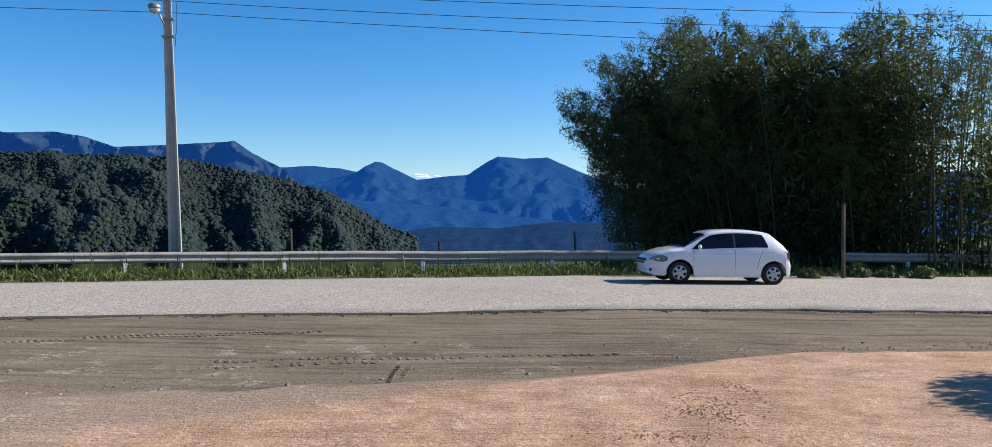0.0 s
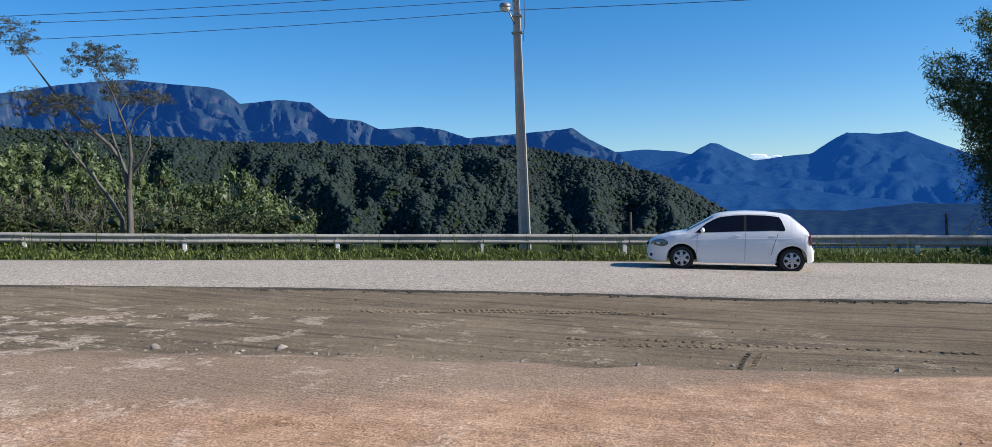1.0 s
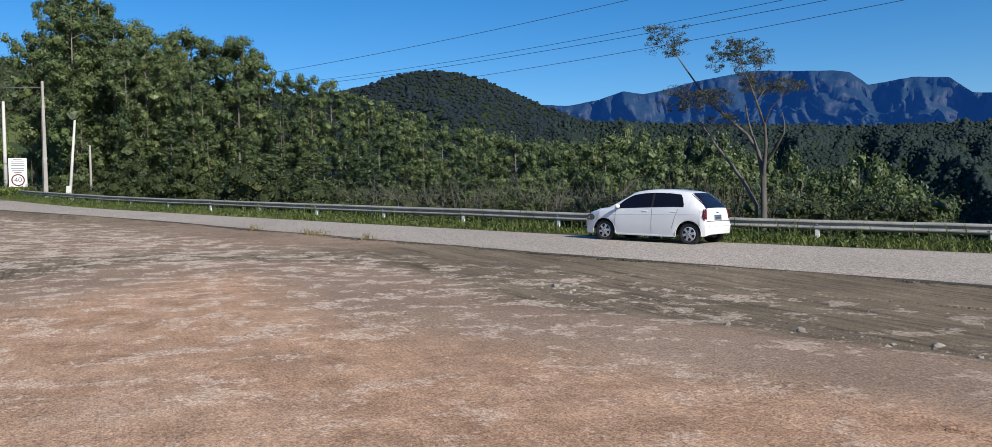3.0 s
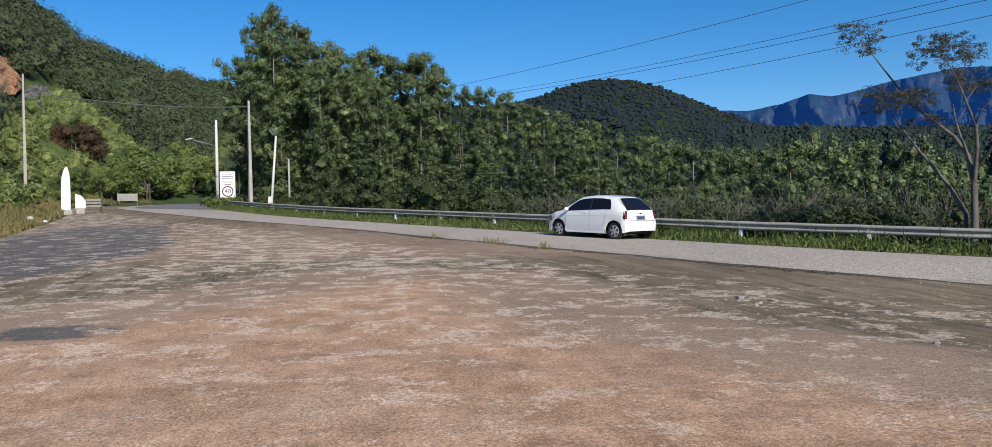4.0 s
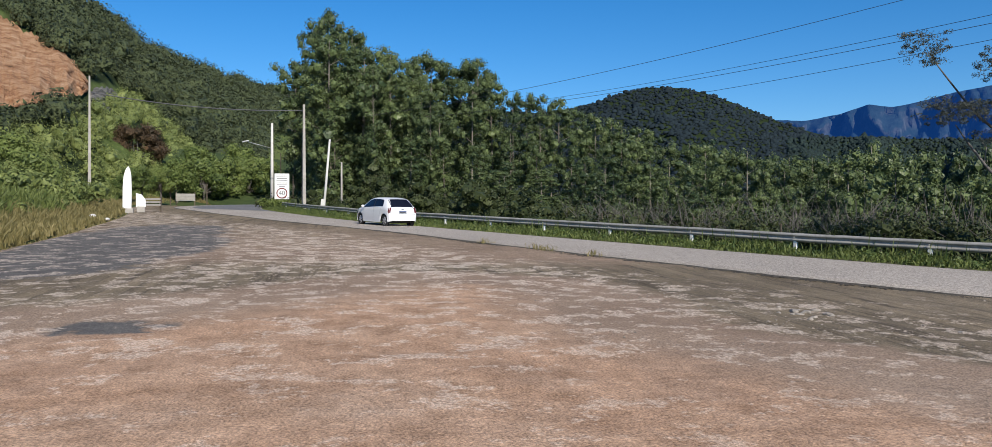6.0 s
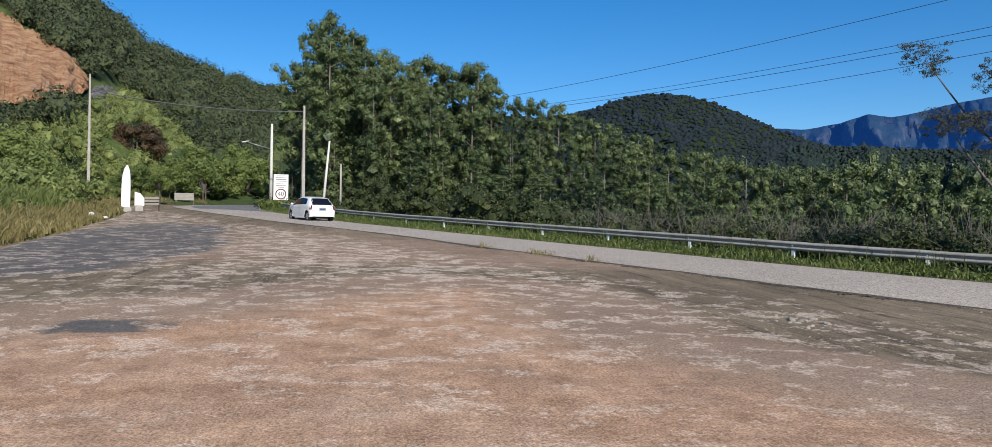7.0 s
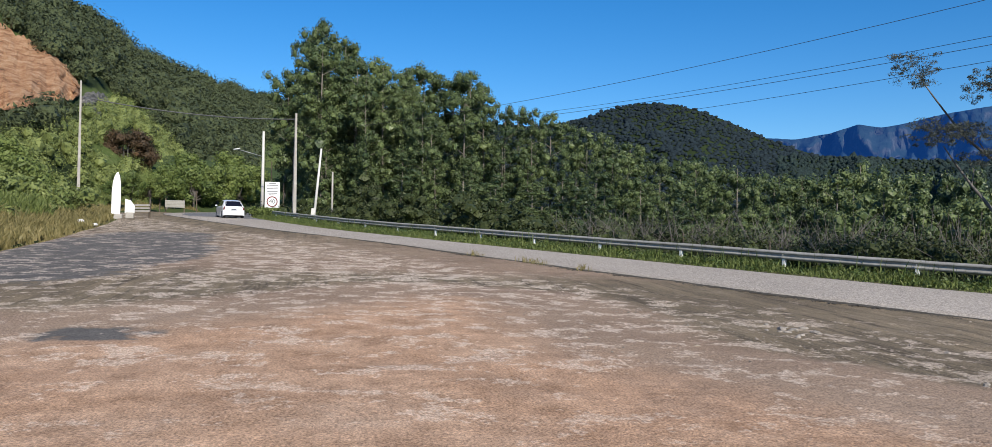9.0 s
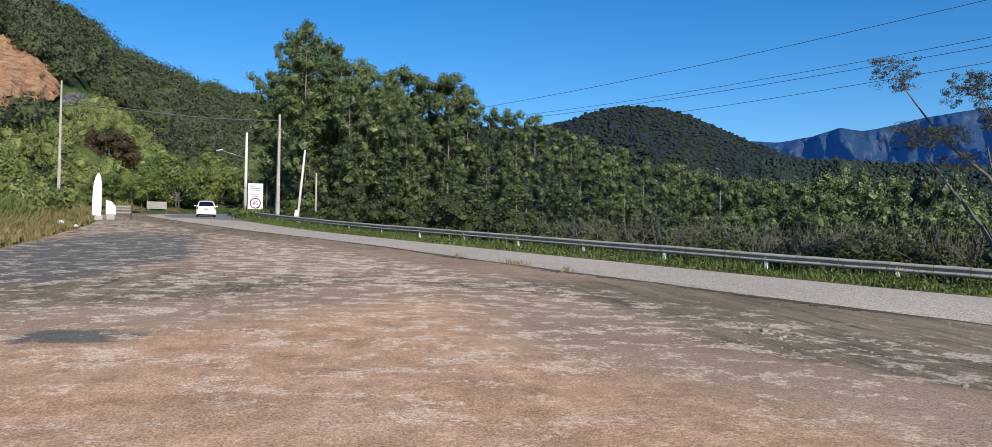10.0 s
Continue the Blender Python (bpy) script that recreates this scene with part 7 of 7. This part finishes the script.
        for k in range(13):
            x = 2.76 + 0.37 * k / 12
            half = car_section(x)[:5]
            z0 = 0.60 - 0.05 * math.sin(math.pi * (k / 12) ** 0.7)
            z1 = min(0.60 + 0.105 * math.sin(math.pi * (0.06 + 0.94 * k / 12) ** 0.8) ** 0.7 + 0.01, car_belt(x) - 0.004)
            cols.append([(x, sgn * (float(np.interp(z, [p[1] for p in half], [p[0] for p in half])) + 0.007), z) for z in np.linspace(min(z0, z1 - 0.004), z1, 5)])
        lens = part("headlamp", strip(bmesh.new(), cols, sgn < 0), CLEAR_LENS, t, "almond-shaped clear headlamp", True)
        # Chrome bowl, and an amber blob coloured like a yellowish reflection in the lens.
        for x, z, w in ((2.96, 0.628, 0.045), (3.05, 0.61, 0.035)):
            half = car_section(x)[:5]
            y = float(np.interp(z, [p[1] for p in half], [p[0] for p in half]))
            bm = bmesh.new()
            bmesh.ops.create_uvsphere(bm, u_segments=12, v_segments=8, radius=1, matrix=pose(x, sgn * y, z, 0, 0, sgn * -30) @ Matrix.Diagonal((w, 0.016, w * 0.8, 1)))
            part("reflector", bm, LAMP_AMBER if w < 0.04 else CHROME, lens, "bright blob on the lens for the lamp bowl and its reflection", True)
        bm = box(bmesh.new(), (0.05, 0.15, 0.07), pose(3.06, sgn * 0.52, 0.34, 0, 0, sgn * -38), 0.02)
        part("fog_lamp_recess", bm, UNDER, t)
    cols = [[(x, y, car_lid(x, y) + 0.007) for y in np.linspace(-(car_rim(x) - 0.035), car_rim(x) - 0.035, 13)] for x in np.linspace(1.75, 2.32, 10)]
    part("windscreen", strip(bmesh.new(), cols), TINT, t, "dark windscreen", True)
    cols = [[(x, y, car_lid(x, y) + 0.007) for y in np.linspace(-(car_rim(x) - 0.035), car_rim(x) - 0.035, 13)] for x in np.linspace(-0.41, 0.035, 9)]
    part("rear_window", strip(bmesh.new(), cols), TINT, t, "dark rear window", True)
    # front grille and rear plate
    for z, w in ((0.585, 0.36), (0.50, 0.30)):
        part("grille", box(bmesh.new(), (0.05, 2 * w, 0.06), Matrix.Translation((3.165, 0, z)), 0.015), UNDER, t, "black grille opening")
    part("grille_bar", box(bmesh.new(), (0.04, 0.7, 0.022), Matrix.Translation((3.185, 0, 0.545)), 0.006), CHROME, t, "bright grille bar")
    part("lower_grille", box(bmesh.new(), (0.05, 0.8, 0.10), Matrix.Translation((3.15, 0, 0.33)), 0.015), UNDER, t)
    plate = part("number_plate", box(bmesh.new(), (0.03, 0.42, 0.14), pose(-0.488, 0.0, 0.70, 0, 10, 0), 0.004), STEEL, t, "pale number plate")
    part("plate_bar", box(bmesh.new(), (0.014, 0.32, 0.06), pose(-0.503, 0.0, 0.695, 0, 10, 0)), SIGN_INK, plate)
    part("plate_band", box(bmesh.new(), (0.014, 0.38, 0.025), pose(-0.495, 0.0, 0.75, 0, 10, 0)), plain("plate_blue", (0.05, 0.10, 0.32), 0.5), plate)
    bm = bmesh.new()
    bmesh.ops.create_uvsphere(bm, u_segments=12, v_segments=6, radius=1, matrix=pose(-0.475, 0, 0.83) @ Matrix.Diagonal((0.012, 0.075, 0.02, 1)))
    part("badge", bm, CHROME, t, "small bright badge", True)
    part("bumper_seam", box(bmesh.new(), (0.02, 1.36, 0.012), Matrix.Translation((-0.515, 0, 0.615)), 0.0), UNDER, body)
    part("bumper_step", box(bmesh.new(), (0.07, 1.28, 0.045), Matrix.Translation((-0.575, 0, 0.50)), 0.018), PAINT, body)
    part("exhaust", rod(bmesh.new(), (-0.55, 0.42, 0.27), (-0.3, 0.42, 0.27), 0.025, 0.025, 10), UNDER, t)
    for y in (-0.25, 0.3):
        part("wiper", box(bmesh.new(), (0.02, 0.46, 0.014), pose(2.31, y, car_lid(2.31, y) + 0.018, 0, 0, 4), 0.004), UNDER, t)


def car_wheel(t, x, y):
    """Tyre and six-holed hubcap, about its own axle."""
    w = part("wheel", bmesh_tyre(), RUBBER, t, "black tyre with a silver hubcap", True)
    out = 1 if y > 0 else -1
    bm = bmesh.new()
    n = 30
    prof = [(0.0, 0.088), (0.045, 0.09), (0.06, 0.08), (0.10, 0.084), (0.155, 0.084), (0.178, 0.078), (0.186, 0.066)]
    rings = [[bm.verts.new((rr * math.cos(2 * math.pi * k / n), out * d, rr * math.sin(2 * math.pi * k / n))) for k in range(n)] for rr, d in prof[1:]]
    for a, b in zip(rings, rings[1:]):
        for k in range(n):
            bm.faces.new((a[k], a[(k + 1) % n], b[(k + 1) % n], b[k]))
    bm.faces.new(rings[0])
    bmesh.ops.recalc_face_normals(bm, faces=bm.faces)
    part("hubcap", bm, HUB, w, "silver hubcap", True)
    for k in range(6):
        # openings between six broad spokes, wider towards the rim
        a = math.pi / 3 * k + 0.26
        bm = bmesh.new()
        ring = [(0.085, -0.12), (0.085, 0.12), (0.12, 0.27), (0.158, 0.31), (0.166, 0.12), (0.166, -0.12), (0.158, -0.31), (0.12, -0.27)]
        face = bm.faces.new([bm.verts.new((rr * math.cos(a + q), out * 0.0862, rr * math.sin(a + q))) for rr, q in ring])
        bmesh.ops.solidify(bm, geom=[face], thickness=0.004)
        part("hole", bm, UNDER, w)
    for k in range(4):
        a = math.pi / 2 * k + 0.5
        part("wheel_nut", rod(bmesh.new(), (0.05 * math.cos(a), out * 0.085, 0.05 * math.sin(a)), (0.05 * math.cos(a), out * 0.094, 0.05 * math.sin(a)), 0.011, 0.009, 6), UNDER, w)
    w.matrix_basis = pose(x, y, WHEEL)
    return w


def bmesh_tyre():
    bm = bmesh.new()
    n = 36
    prof = [(0.185, -0.075), (0.24, -0.088), (0.272, -0.075), (0.285, -0.05), (0.285, 0.05), (0.272, 0.075), (0.24, 0.088), (0.185, 0.075), (0.17, 0.0)]
    rings = [[bm.verts.new((rr * math.cos(2 * math.pi * k / n), d, rr * math.sin(2 * math.pi * k / n))) for k in range(n)] for rr, d in prof]
    for a, b in zip(rings, rings[1:] + rings[:1]):
        for k in range(n):
            bm.faces.new((a[k], a[(k + 1) % n], b[(k + 1) % n], b[k]))
    bmesh.ops.recalc_face_normals(bm, faces=bm.faces)
    return bm


def build_car():
    t = thing("hatchback_car", "small white five-door hatchback with dark tinted windows driving along the road", "car")
    body = car_body(t)
    car_glass(t, body)
    # a shorter tail and a longer nose
    for o in t.children_recursive:
        for v in o.data.vertices:
            x = v.co.x
            v.co.x = -0.3 + (x + 0.3) * 0.66 if x < -0.3 else 2.86 + (x - 2.86) * 1.22 if x > 2.86 else x
    wheels = [car_wheel(t, x, y) for x in (0.0, AXLE) for y in (-0.68, 0.68)]
    return t, wheels


# seconds, plan of the rear axle's middle, height, heading and grade
DRIVE = [
    (0, 6.96, 22.21, -0.32, 185, 2.2),
    (0.5, 2.77, 21.64, -0.21, 187, 2.2),
    (1, -1.41, 21.00, -0.14, 190.5, 2.2),
    (1.5, -5.68, 19.79, 0.02, 196.5, 2.2),
    (2, -9.66, 17.88, 0.17, 202, 2.2),
    (2.5, -13.26, 15.95, 0.35, 204, 2.2),
    (3, -17.16, 14.26, 0.48, 205.2, 2.2),
    (4.5, -28.69, 8.71, 0.98, 206.3, 2.2),
    (5, -32.50, 6.76, 1.13, 206.3, 2.2),
    (5.5, -36.39, 4.83, 1.31, 206, 2.2),
    (7, -48.93, -0.94, 1.85, 204.3, 2.2),
    (7.5, -52.99, -2.73, 2.05, 203, 2.2),
    (8, -57.28, -4.47, 2.25, 201.3, 2.2),
    (8.5, -60.90, -5.80, 2.42, 199, 2.2),
    (9, -64.55, -6.93, 2.58, 196, 2.2),
    (10, -73.02, -8.59, 2.94, 187, 2.2),
]


def motions():
    at = lambda q, k: float(np.interp(q, [r[0] for r in DRIVE], [r[k] for r in DRIVE]))
    walk(the_car, [(t, pose(x, y, z, 0, -grade, head)) for t, x, y, z, head, grade in DRIVE])
    # wheels turn with the way gone
    gone, rows = [0.0], [(0.0, 0.0)]
    for k in range(1, 301):
        t = k / 30
        step = math.hypot(at(t, 1) - at(t - 1 / 30, 1), at(t, 2) - at(t - 1 / 30, 2))
        rows.append((t, rows[-1][1] + step / WHEEL))
    for w in car_wheels:
        x, y, z = w.location
        walk(w, [(t, pose(x, y, z) @ Matrix.Rotation(a, 4, "Y")) for t, a in rows])


the_car, car_wheels = build_car()
motions()
